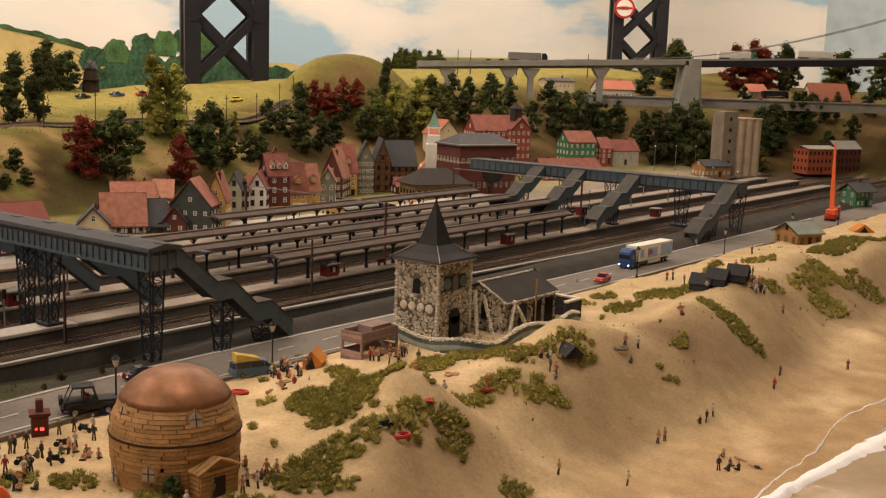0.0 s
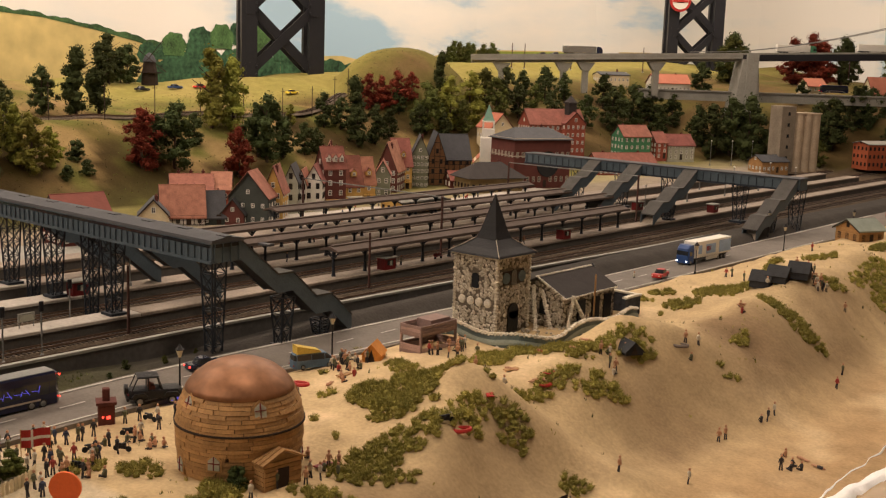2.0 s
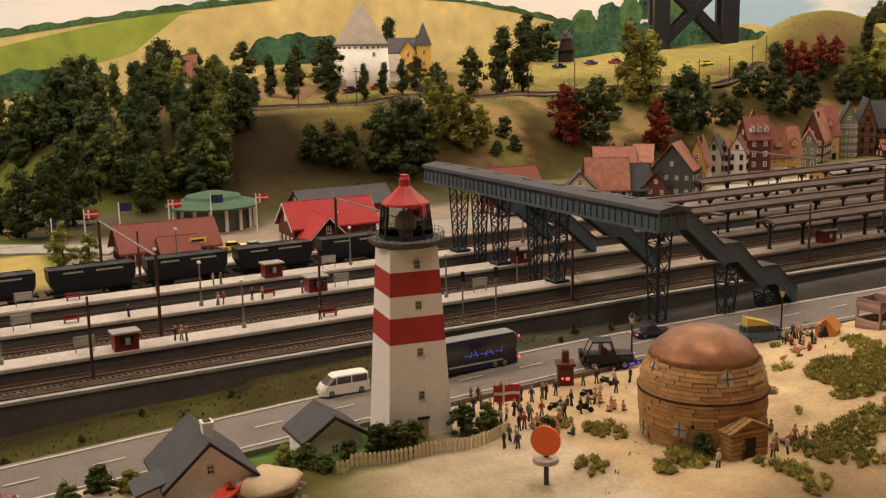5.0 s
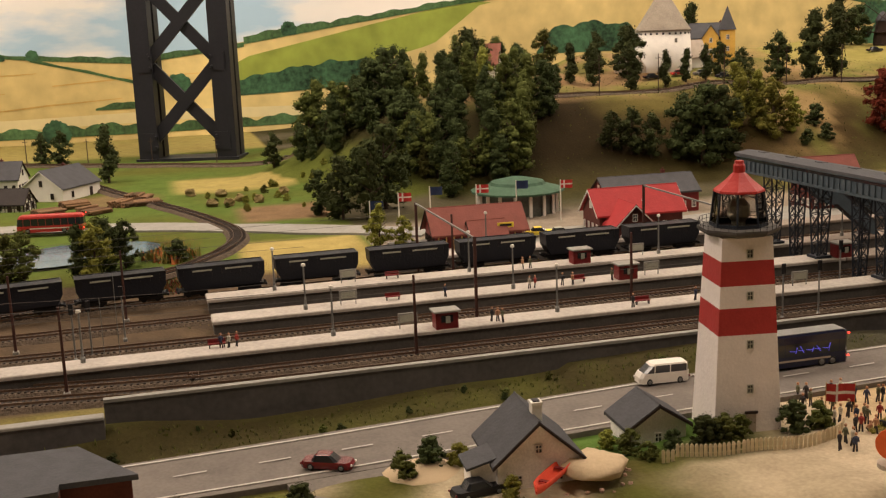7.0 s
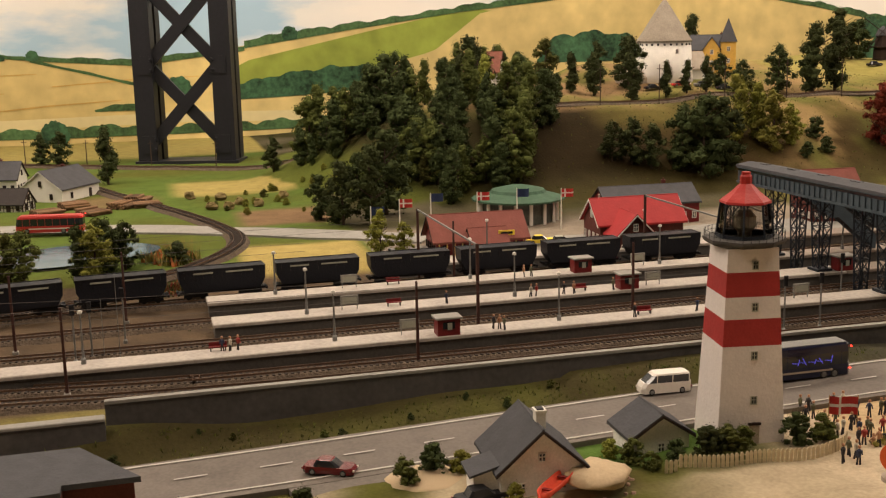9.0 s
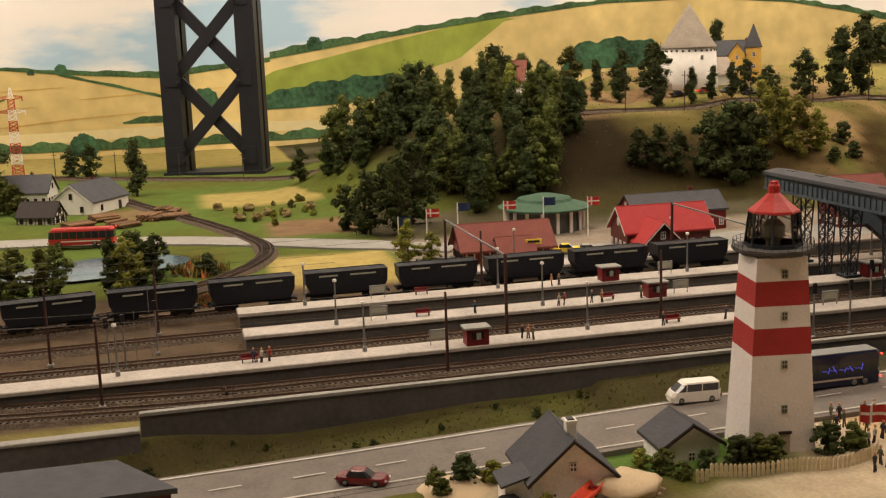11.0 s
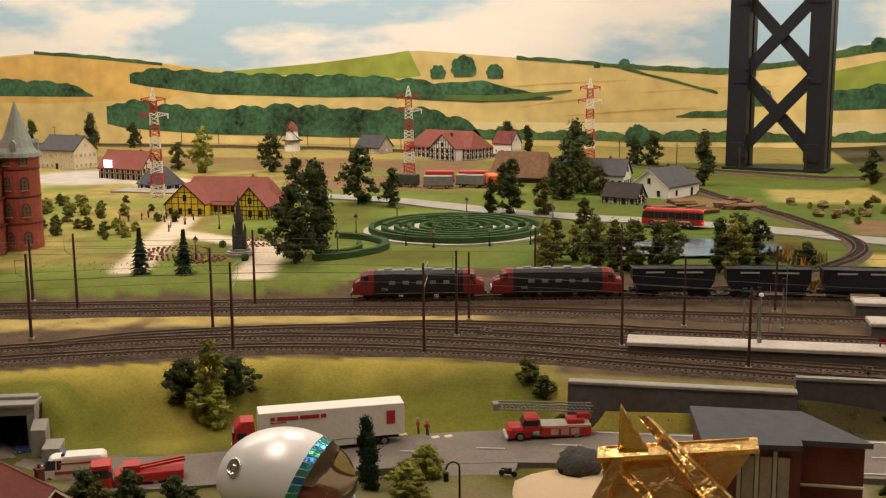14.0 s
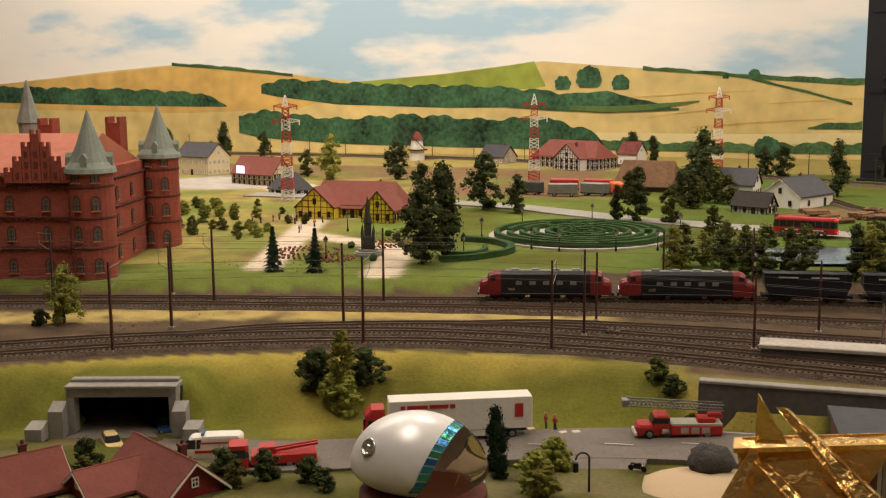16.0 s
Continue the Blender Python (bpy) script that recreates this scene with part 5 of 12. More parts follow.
def wall_pose(side, w, d, u, z):
    """Pose in a house for something on one of its walls; u runs along the wall."""
    if side == "front":
        return pose(u, -d / 2 - 0.0008, z)
    if side == "back":
        return pose(u, d / 2 + 0.0008, z, 0, 0, 180)
    if side == "right":
        return pose(w / 2 + 0.0008, u, z, 0, 0, 90)
    return pose(-w / 2 - 0.0008, u, z, 0, 0, -90)


def timbers(m, w, d, h, step, side, rh=0.0):
    """Half-timbering on one wall."""
    a = w if side in ("front", "back") else d
    m.T = wall_pose(side, w, d, 0, 0)
    n = max(2, round(a / step))
    for i in range(n + 1):
        m.box(-a / 2 + a * i / n, 0, 0, 0.0016, 0.0014, h)
    k = max(1, round(h / (step * 1.1)))
    for i in range(k + 1):
        m.box(0, 0, min(h - 0.0016, h * i / k), a, 0.0015, 0.0016)
    if rh and side in ("right", "left"):
        for i in range(1, n):
            u = -a / 2 + a * i / n
            m.box(u, 0, h, 0.0016, 0.0014, max(0.001, rh * (1 - abs(u) / (a / 2)) - 0.003))
        for q in (0.30, 0.58):
            m.box(0, 0, h + rh * q, a * (1 - q) - 0.004, 0.0015, 0.0016)
    for i in (0, n - 1):
        x0, x1 = -a / 2 + a * i / n, -a / 2 + a * (i + 1) / n
        m.bar((x0, -0.0002, 0), (x1, -0.0002, h / k), 0.0007)
    m.T = None


def house(name, x, y, rz, w, d, h, rh, wall=WHITE, roof=REDROOF, label="", category="house", group="", z=None, floors=2, win="white", timber=0.0, chimneys=1, over=0.004, hip=0.0, gwin=True, door=True, cols=None, sides=("front", "right", "left", "back"), gcol=None, scale=1.0):
    """A house with its ridge along its own x; front is -y."""
    zz = land_z(x, y) - 0.002 if z is None else z
    root = thing(name, x, y, zz, rz, label, category, group, scale=scale)
    m = M()
    if hip:
        m.box(0, 0, -0.01, w, d, h + 0.01)
    else:
        m.ext([(-d / 2, -0.01), (d / 2, -0.01), (d / 2, h), (0, h + rh), (-d / 2, h)], -w / 2, w / 2, "x")
    part("wall", m, wall, root)
    r = M()
    t = 0.0022
    W, D = w / 2 + over, d / 2 + over
    lo = h - over * rh / (d / 2)
    hx = max(0.0, W - hip)
    if hip:
        r.add([(-W, -D, lo), (W, -D, lo), (W, D, lo), (-W, D, lo), (-hx, 0, h + rh + t), (hx, 0, h + rh + t), (-W, -D, lo - t), (W, -D, lo - t), (W, D, lo - t), (-W, D, lo - t)],
              [(0, 1, 5, 4), (1, 2, 5), (2, 3, 4, 5), (3, 0, 4), (0, 6, 7, 1), (1, 7, 8, 2), (2, 8, 9, 3), (3, 9, 6, 0), (9, 8, 7, 6)])
    else:
        for s in (-1, 1):
            r.ext([(s * D, lo + t), (0, h + rh + t + 0.0006), (0, h + rh - 0.0008), (s * D, lo - t * 0.6)][:: s], -W, W, "x")
        r.cyl((-W, 0, h + rh + t), (W, 0, h + rh + t), 0.0012, n=6)
    part("roof", r, roof, root)
    if not hip and over > 0:
        for e in (-1, 1):
            b = M()
            for s in (-1, 1):
                b.ext([(s * D, lo - t), (0, h + rh - t * 0.6), (0, h + rh + t * 0.6), (s * D, lo + t * 0.4)][:: s], e * W - 0.0008, e * W + 0.0008, "x")
            part("bargeboard", b, gcol or TIMBER, root)
    cm = M().box(0, 0, 0, 0.007, 0.007, 0.02).box(0, 0, 0.02, 0.0085, 0.0085, 0.002).cyl((0, 0, 0.022), (0, 0, 0.026), 0.0017, n=6).mesh("chimney", DKBRICK) if chimneys else None
    for i in range(chimneys):
        px = (-0.3 + 0.6 * i / max(1, chimneys - 1)) * w if chimneys > 1 else 0.22 * w
        piece("chimney", cm, root, pose(px, 0.1 * d, h + rh * 0.72 - 0.004))
    if timber:
        tm = M()
        for s in sides:
            timbers(tm, w, d, h, timber, s, 0.0 if hip else rh)
        part("timber_frame", tm, TIMBER, root, "dark half-timbering")
    wm = WIN[win]
    fh = h / max(1, floors)
    for s in sides:
        a = w if s in ("front", "back") else d
        n = cols or max(1, int(a / 0.021))
        for f in range(floors):
            for i in range(n):
                u = (i + 0.5) / n * a - a / 2
                if door and f == 0 and s == "front" and i == n // 2:
                    piece("door", DOOR_M, root, wall_pose(s, w, d, u, 0.0))
                    continue
                piece("window", wm, root, wall_pose(s, w, d, u, f * fh + fh * 0.22))
        if gwin and s in ("right", "left") and not hip:
            piece("window", wm, root, wall_pose(s, w, d, 0.0, h + rh * 0.12))
    return root


# ---- lighthouse ----
def lighthouse():
    root = thing("lighthouse", -1.1130, 0.452, 0.053, -9.5, "white lighthouse with two red bands and a red lantern roof", "lighthouse")
    hw = lambda z: 0.0350 - 0.0096 * z / 0.205
    cuts = (-0.01, 0.111, 0.138, 0.1600, 0.1845, 0.2075)
    for k, (a, b) in enumerate(zip(cuts, cuts[1:])):
        m = M()
        A, B, c = hw(a), hw(b), 0.0012
        m.add([(sx * q, sy * q, z) for z, q in ((a, A), (b, B)) for sx, sy in ((-1, -1), (1, -1), (1, 1), (-1, 1))], [(0, 1, 5, 4), (1, 2, 6, 5), (2, 3, 7, 6), (3, 0, 4, 7), (4, 5, 6, 7)])
        part("tower_band", m, mat("crimson_paint", (0.38, 0.035, 0.032), 0.6, var=0.15) if k in (1, 3) else mat("warm_white_paint", (0.76, 0.70, 0.66), 0.6, var=0.08), root, "red band" if k in (1, 3) else "white band")
    g = M()
    g.lathe([(0.026, 0.2065), (0.038, 0.2095), (0.0405, 0.2125), (0.0405, 0.2150), (0.030, 0.2155)], 8, ph=math.pi / 8)
    part("gallery", g, DARKCON, root, "dark grey stone gallery")
    r = M()
    for i in range(32):
        a = 2 * math.pi * i / 32
        r.bar((0.039 * math.cos(a), 0.039 * math.sin(a), 0.215), (0.039 * math.cos(a), 0.039 * math.sin(a), 0.2225), 0.0004)
        b = 2 * math.pi * (i + 1) / 32
        for z in (0.2185, 0.2225):
            r.bar((0.039 * math.cos(a), 0.039 * math.sin(a), z), (0.039 * math.cos(b), 0.039 * math.sin(b), z), 0.00035)
    part("railing", r, BLACK, root)
    gl = M()
    gl.lathe([(0.0272, 0.2155), (0.0232, 0.2495)], 8, ph=math.pi / 8)
    part("lantern_glass", gl, clear("lantern_glass", (0.42, 0.36, 0.31)), root)
    f = M()
    f.lathe([(0.0282, 0.2155), (0.0279, 0.219), (0.0268, 0.219), (0.0270, 0.2155)], 8, ph=math.pi / 8)
    for i in range(8):
        a = 2 * math.pi * (i + 0.5) / 8
        f.bar((0.0276 * math.cos(a), 0.0276 * math.sin(a), 0.216), (0.0236 * math.cos(a), 0.0236 * math.sin(a), 0.250), 0.0016)
    part("lantern_frame", f, DARKSTEEL, root)
    o = M()
    o.lathe([(0.006, 0.2155), (0.006, 0.220), (0.010, 0.225), (0.010, 0.236), (0.005, 0.242)], 10)
    part("optic", o, PALEREND, root)
    t = M()
    t.lathe([(0.0225, 0.2485), (0.0252, 0.2495), (0.0246, 0.2515), (0.0140, 0.260), (0.0070, 0.267), (0.0058, 0.268), (0.0058, 0.275), (0.0045, 0.277), (0.0045, 0.2795)], 8, ph=math.pi / 8)
    part("lantern_roof", t, RED, root, "red eight-sided lantern roof with a finial")
    wn = window_mesh(0.0062, 0.0088, PALEREND)
    for z in (0.187, 0.1455, 0.097, 0.052):
        piece("window", wn, root, pose(hw(z) + 0.0004, 0.002, z, 0, 0, 90))
    d = M()
    d.box(0, 0, 0, 0.0012, 0.010, 0.022)
    part("door", d, GREYREND, root).matrix_basis = pose(hw(0.02) + 0.0002, 0.003, 0.009)
    d = M()
    d.box(0, 0, 0, 0.003, 0.013, 0.0025)
    part("door_lintel", d, TIMBER, root).matrix_basis = pose(hw(0.03) + 0.0005, 0.003, 0.031)


lighthouse()


# ---- domed timber house ----
def dome_house():
    root = thing("domed_house", -0.935, 0.694, 0.054, 0, "round tan plank house with a brown copper dome", "house")
    rnd = random.Random(4)

    def rad(z):
        return lerp_at(z, (0.0, 0.025, 0.050, 0.063, 0.078, 0.090, 0.096), (0.0600, 0.0625, 0.0640, 0.0642, 0.0618, 0.0570, 0.0535))

    core = M()
    core.lathe([(rad(z) - 0.0022, z) for z in (-0.01, 0.0, 0.025, 0.050, 0.063, 0.078, 0.090, 0.095)], 40)
    part("inner_wall", core, TIMBER, root)
    rows = 23
    for k in range(rows):
        z0, z1 = 0.096 * k / rows, 0.096 * (k + 1) / rows - 0.0005
        a = rnd.random() * 6
        end = a + 2 * math.pi
        while a < end - 0.05:
            da = min(rnd.uniform(0.28, 0.75), end - a)
            m = M()
            dr = rnd.uniform(-0.0006, 0.0009)
            n = max(2, int(da / 0.12))
            vs, fs = [], []
            for i in range(n + 1):
                q = a + 0.006 + (da - 0.012) * i / n
                for r, z in ((rad(z0) - 0.003, z0), (rad(z0) + dr + 0.0004, z0), (rad(z1) + dr, z1), (rad(z1) - 0.003, z1)):
                    vs.append((r * math.cos(q), r * math.sin(q), z))
            for i in range(n):
                fs += [(4 * i + j, 4 * i + 4 + j, 4 * i + 4 + (j + 1) % 4, 4 * i + (j + 1) % 4) for j in range(4)]
            fs += [(3, 2, 1, 0), tuple(4 * n + j for j in range(4))]
            m.add(vs, fs)
            part("plank", m, WOOD, root)
            a += da
    c = M()
    c.lathe([(0.0540, 0.0945), (0.0552, 0.096), (0.0528, 0.1005), (0.0460, 0.1090), (0.0360, 0.1165), (0.0235, 0.1220), (0.0100, 0.1248), (0.0008, 0.1252)], 48)
    part("dome", c, COPPER, root, "smooth brown copper dome", smooth=True)
    b = M()
    b.lathe([(0.0630, 0.0620), (0.0660, 0.0620), (0.0660, 0.0640), (0.0630, 0.0640)], 40)
    part("belt", b, TIMBER, root)
    wp = M()
    wp.use(0).ext([(-0.006, 0), (0.006, 0), (0.006, 0.009), (0, 0.0145), (-0.006, 0.009)], -0.0003, 0.0013, "y")
    wp.use(1).ext([(-0.0044, 0.0014), (0.0044, 0.0014), (0.0044, 0.0084), (0, 0.0122), (-0.0044, 0.0084)], -0.0009, 0.0003, "y")
    wp.use(2).bar((0, -0.0012, 0.0014), (0, -0.0012, 0.012), 0.0006).bar((-0.0044, -0.0012, 0.0066), (0.0044, -0.0012, 0.0066), 0.0006)
    wme = wp.mesh("window", [WOOD, PALEREND, DKRED])
    for ang, z in ((-62, 0.027), (-20, 0.078), (-98, 0.079), (35, 0.02), (-105, 0.016), (60, 0.074)):
        q = math.radians(ang)
        r = rad(z + 0.006) + 0.0006
        piece("window", wme, root, pose(r * math.cos(q), r * math.sin(q), z, -14 if z > 0.05 else 0, 0, ang + 90) @ Matrix.Scale(1.35, 4))
    # porch
    q = math.radians(-6)
    P = pose(0.046 * math.cos(q), 0.046 * math.sin(q), 0.007, 0, 0, -6 + 90) @ Matrix.Scale(1.30, 4)
    pm = M()
    pm.ext([(-0.016, -0.012), (0.016, -0.012), (0.016, 0.024), (0.0, 0.031), (-0.016, 0.024)], -0.022, 0.02)
    part("porch", pm, WOOD, root, "small plank porch").matrix_basis = P
    for k in range(7):
        for bx, by, bw, bd in ((0, -0.0226, 0.033, 0.001), (-0.0166, -0.002, 0.001, 0.040), (0.0166, -0.002, 0.001, 0.040)):
            pw = M()
            pw.box(bx, by, k * 0.0036, bw, bd, 0.0030)
            part("porch_board", pw, WOOD, root).matrix_basis = P
    for s in (-1, 1):
        for k in range(9):
            bm = M()
            bm.add([(0, -0.025 + k * 0.0051, 0.0335), (s * 0.0195, -0.025 + k * 0.0051, 0.0245), (s * 0.0195, -0.0206 + k * 0.0051, 0.0245), (0, -0.0206 + k * 0.0051, 0.0335), (0, -0.025 + k * 0.0051, 0.032), (s * 0.0195, -0.025 + k * 0.0051, 0.023), (s * 0.0195, -0.0206 + k * 0.0051, 0.023), (0, -0.0206 + k * 0.0051, 0.032)], [(0, 1, 2, 3), (7, 6, 5, 4), (0, 4, 5, 1), (2, 6, 7, 3), (1, 5, 6, 2), (3, 7, 4, 0)])
            part("roof_plank", bm, WOOD, root).matrix_basis = P
    dm = M()
    dm.box(-0.0004, -0.0234, 0.002, 0.010, 0.0012, 0.017)
    part("door", dm, TIMBER, root).matrix_basis = P


dome_house()


# ---- shell church ----
def shell_church():
    x0, x1, y0, y1, z0, ze = -1.108, -1.030, 1.240, 1.318, 0.092, 0.112
    cx, cy = (x0 + x1) / 2, (y0 + y1) / 2
    root = thing("shell_church", cx, cy, z0, 0, "ruined stone church with pale shell trim and a black spire", "church")
    rnd = random.Random(9)
    W = (x1 - x0) / 2
    m = M()
    m.box(0, 0, -0.015, 2 * W, 2 * W, ze + 0.015)
    part("tower_core", m, MORTAR, root)

    def stones(parent_pose, a, h, keep, r0=0.0029):
        n = int(a * h / 0.0000125)
        mm = M()
        for _ in range(n):
            u, z = rnd.uniform(-a / 2, a / 2), rnd.uniform(0.001, h)
            if not keep(u, z):
                continue
            r = r0 * rnd.uniform(0.6, 1.25)
            k = rnd.randrange(5, 8)
            ring = [(u + r * math.cos(6.283 * i / k) * rnd.uniform(0.8, 1.1), 0, z + r * math.sin(6.283 * i / k) * rnd.uniform(0.7, 1.1)) for i in range(k)]
            top = [(u + (p[0] - u) * 0.55, -0.0013 * rnd.uniform(0.7, 1.2), z + (p[2] - z) * 0.55) for p in ring]
            mm.T = parent_pose
            mm.use(rnd.choice((0, 0, 0, 2, 2, 1)))
            mm.add(ring + top, [(i, (i + 1) % k, k + (i + 1) % k, k + i) for i in range(k)] + [tuple(range(k, 2 * k))])
        return mm

    SMATS = [PALESTONE, SHELL, STONE]
    for k, (rz_, keep) in enumerate(((0, lambda u, z: not (abs(u) < 0.007 and 0.066 < z < 0.088) and not 0.036 < z < 0.052), (90, lambda u, z: not (abs(u - 0.0) < 0.013 and z < 0.042) and not (abs(u) < 0.026 and 0.07 < z < 0.094)), (-90, lambda u, z: True), (180, lambda u, z: True))):
        part("stone_face", stones(pose(0, 0, 0, 0, 0, rz_) @ pose(0, -W, 0), 2 * W, ze - 0.002, keep), SMATS, root, "rough stone facing")
    q = M()
    for sx in (-1, 1):
        for sy in (-1, 1):
            for k in range(22):
                q.blob((sx * W, sy * W, 0.003 + k * 0.005), 0.0034, rnd, 0.8, 0.3, 6, 4)
    part("quoins", q, SHELL, root, "pale shell corner trim")
    e = M()
    for s in (-1, 1):
        for k in range(20):
            u = -W - 0.004 + k * (2 * W + 0.008) / 19
            e.blob((u, s * (W + 0.002), ze), 0.0033, rnd, 0.6, 0.3, 6, 4).blob((s * (W + 0.002), u, ze), 0.0033, rnd, 0.6, 0.3, 6, 4)
    part("eaves_trim", e, SHELL, root)
    sp = M()
    prof = [(W + 0.008, ze + 0.001), (W + 0.006, ze + 0.004), (0.033, ze + 0.011), (0.0195, ze + 0.022), (0.0150, ze + 0.034), (0.0100, ze + 0.052), (0.0045, ze + 0.072), (0.0006, ze + 0.087)]
    sp.lathe([(r * 1.414, z) for r, z in prof[:3]] + [(r * 1.35, z) for r, z in prof[3:]], 4, ph=math.pi / 4)
    part("spire", sp, CHURCHROOF, root, "flared black spire")
    hp = M()
    for a in range(4):
        g = math.pi / 4 + a * math.pi / 2
        hp.bar(((W + 0.008) * 1.42 * math.cos(g), (W + 0.008) * 1.42 * math.sin(g), ze + 0.003), (0.033 * 1.43 * math.cos(g), 0.033 * 1.43 * math.sin(g), ze + 0.012), 0.0009)
        hp.bar((0.033 * 1.43 * math.cos(g), 0.033 * 1.43 * math.sin(g), ze + 0.012), (0.0195 * 1.38 * math.cos(g), 0.0195 * 1.38 * math.sin(g), ze + 0.023), 0.0009)
    part("hip_trim", hp, GREYREND, root)
    wn2 = M()
    wn2.box(0, 0, 0, 0.013, 0.0016, 0.016)
    wn2.T = pose(0, 0, 0.016, 90)
    wn2.lathe([(0.0065, -0.0008), (0.0065, 0.0008)], 14)
    arch = wn2.mesh("window", DARKPANE)
    piece("window", arch, root, pose(0.0, -W - 0.001, 0.064))
    piece("window", arch, root, pose(W + 0.001, 0.0, 0.070, 0, 0, 90))
    dd = M()
    dd.box(0, 0, 0, 0.024, 0.0022, 0.030)
    dd.T = pose(0, 0, 0.030, 90)
    dd.lathe([(0.012, -0.0011), (0.012, 0.0011)], 16)
    part("door", dd, BLACK, root, "dark arched doorway").matrix_basis = pose(W + 0.0012, 0.001, 0, 0, 0, 90)
    pb = M()
    pb.box(0, 0, 0, 0.050, 0.0012, 0.020)
    part("rosette_panel", pb, TIMBER, root, "dark panel behind the rosettes").matrix_basis = pose(W + 0.0006, 0.0, 0.071, 0, 0, 90)
    for s in (-1, 1):
        rl = M()
        rl.T = pose(W + 0.0012, s * 0.019, 0.081, 0, 90, 0)
        rl.lathe([(0.0085, -0.0006), (0.0085, 0.0012), (0.0065, 0.0012)], 14)
        part("rosette", rl, SEATRIM, root, "round blue-green shell rosettes")
    sh = M()
    for k in range(4):
        sh.T = pose(-0.024 + 0.016 * k, -W - 0.0008, 0.044, 90)
        sh.lathe([(0.0068, -0.0004), (0.0060, 0.0016), (0.002, 0.0026)], 12)
    part("shell_disc", sh, SHELL, root, "row of large pale shells")
    # nave
    nx0, nx1, ny0, ny1, nh = -0.008, 0.084, W + 0.026, W + 0.170, 0.050
    xm = (nx0 + nx1) / 2
    n = M()
    n.ext([(nx0, -0.012), (nx1, -0.012), (nx1, nh - 0.002), (xm, 0.069), (nx0, nh - 0.002)], ny0, ny1)
    part("nave_wall", n, MORTAR, root)
    part("stone_face", stones(pose(xm, ny0, 0), nx1 - nx0, 0.068, lambda u, z: z < 0.066 - 0.42 * abs(u) and not (abs(u - 0.012) < 0.008 and 0.016 < z < 0.044)), SMATS, root)
    part("stone_face", stones(pose(nx1, (ny0 + ny1) / 2, 0, 0, 0, 90), ny1 - ny0, 0.047, lambda u, z: not any(abs(u - c) < 0.012 and z < 0.040 for c in (-0.022, 0.018, 0.052))), SMATS, root)
    for e in (-1, 1):
        nr = M()
        nr.ext([(xm + e * 0.051, nh - 0.003), (xm, 0.0735), (xm, 0.0712), (xm + e * 0.051, nh - 0.0055)][:: e], ny0 - 0.002, ny1 + 0.003)
        part("nave_roof", nr, TARROOF, root, "plain dark grey nave roof slope")
    rt = M()
    for k in range(30):
        rt.blob((xm, ny0 + k * (ny1 - ny0) / 29, 0.0735), 0.0022, rnd, 0.8, 0.3, 5, 4)
        rt.blob((xm + 0.051, ny0 + k * (ny1 - ny0) / 29, nh - 0.004), 0.0020, rnd, 0.8, 0.3, 5, 4)
    for k in range(14):
        rt.blob((xm + 0.051 * k / 13, ny0 - 0.002, 0.0730 - 0.0265 * k / 13), 0.0026, rnd, 0.8, 0.3, 5, 4)
    part("roof_trim", rt, SHELL, root, "pale shell edging of the nave roof")
    piece("window", arch, root, pose(xm + 0.012, ny0 - 0.001, 0.018))
    # black slabs on the wall face imitate the shaded inside of open bays
    bay = M().box(0, 0, 0, 0.020, 0.0022, 0.038).mesh("open_bay", BLACK)
    for c in (-0.022, 0.018, 0.052):
        piece("open_bay", bay, root, pose(nx1 + 0.0012, (ny0 + ny1) / 2 + c, 0, 0, 0, 90))
    # leaning shell ribs before the nave, and a low ruined wall beside the door
    for a, b in (((0.098, W + 0.020, -0.004), (0.090, W + 0.046, 0.046)), ((0.106, W + 0.068, -0.004), (0.090, W + 0.046, 0.046)), ((0.062, W - 0.010, 0.0), (0.040, W + 0.012, 0.060)), ((0.075, W + 0.012, 0.0), (0.050, W + 0.022, 0.052))):
        rb = M()
        va, vb = Vector(a), Vector(b)
        for k in range(17):
            rb.blob(tuple(va + (vb - va) * k / 16), 0.0034, rnd, 1.0, 0.35, 6, 4)
        part("shell_rib", rb, SHELL, root, "leaning rib of pale shells")
    rb = M()
    for k in range(44):
        rb.blob((rnd.uniform(0.045, 0.10), W + rnd.uniform(-0.03, 0.09), rnd.uniform(-0.002, 0.004)), rnd.uniform(0.002, 0.0045), rnd, 0.8, 0.4, 6, 4)
    tagged(part("rubble", rb, PALESTONE, root, "loose pale stones"), kind="stuff")
    yard = M()
    yard.box(0.084, W + 0.198, -0.012, 0.062, 0.006, 0.044)
    yard.box(0.112, W + 0.176, -0.012, 0.006, 0.044, 0.044)
    part("yard_wall", yard, mat("dark_shell_mosaic", (0.055, 0.058, 0.070), 0.8, var=0.9, scale=110, bump=0.5), root, "dark blue-grey mosaic yard wall with pale coping")
    yc = M()
    yc.box(0.084, W + 0.198, 0.032, 0.066, 0.008, 0.003)
    yc.box(0.112, W + 0.176, 0.032, 0.008, 0.038, 0.003)
    part("yard_coping", yc, SHELL, root)
    fp = M()
    fp.box(0.108, W + 0.076, -0.004, 0.0022, 0.0022, 0.085, 0.0004)
    part("flag_post", fp, WOOD, root)


shell_church()


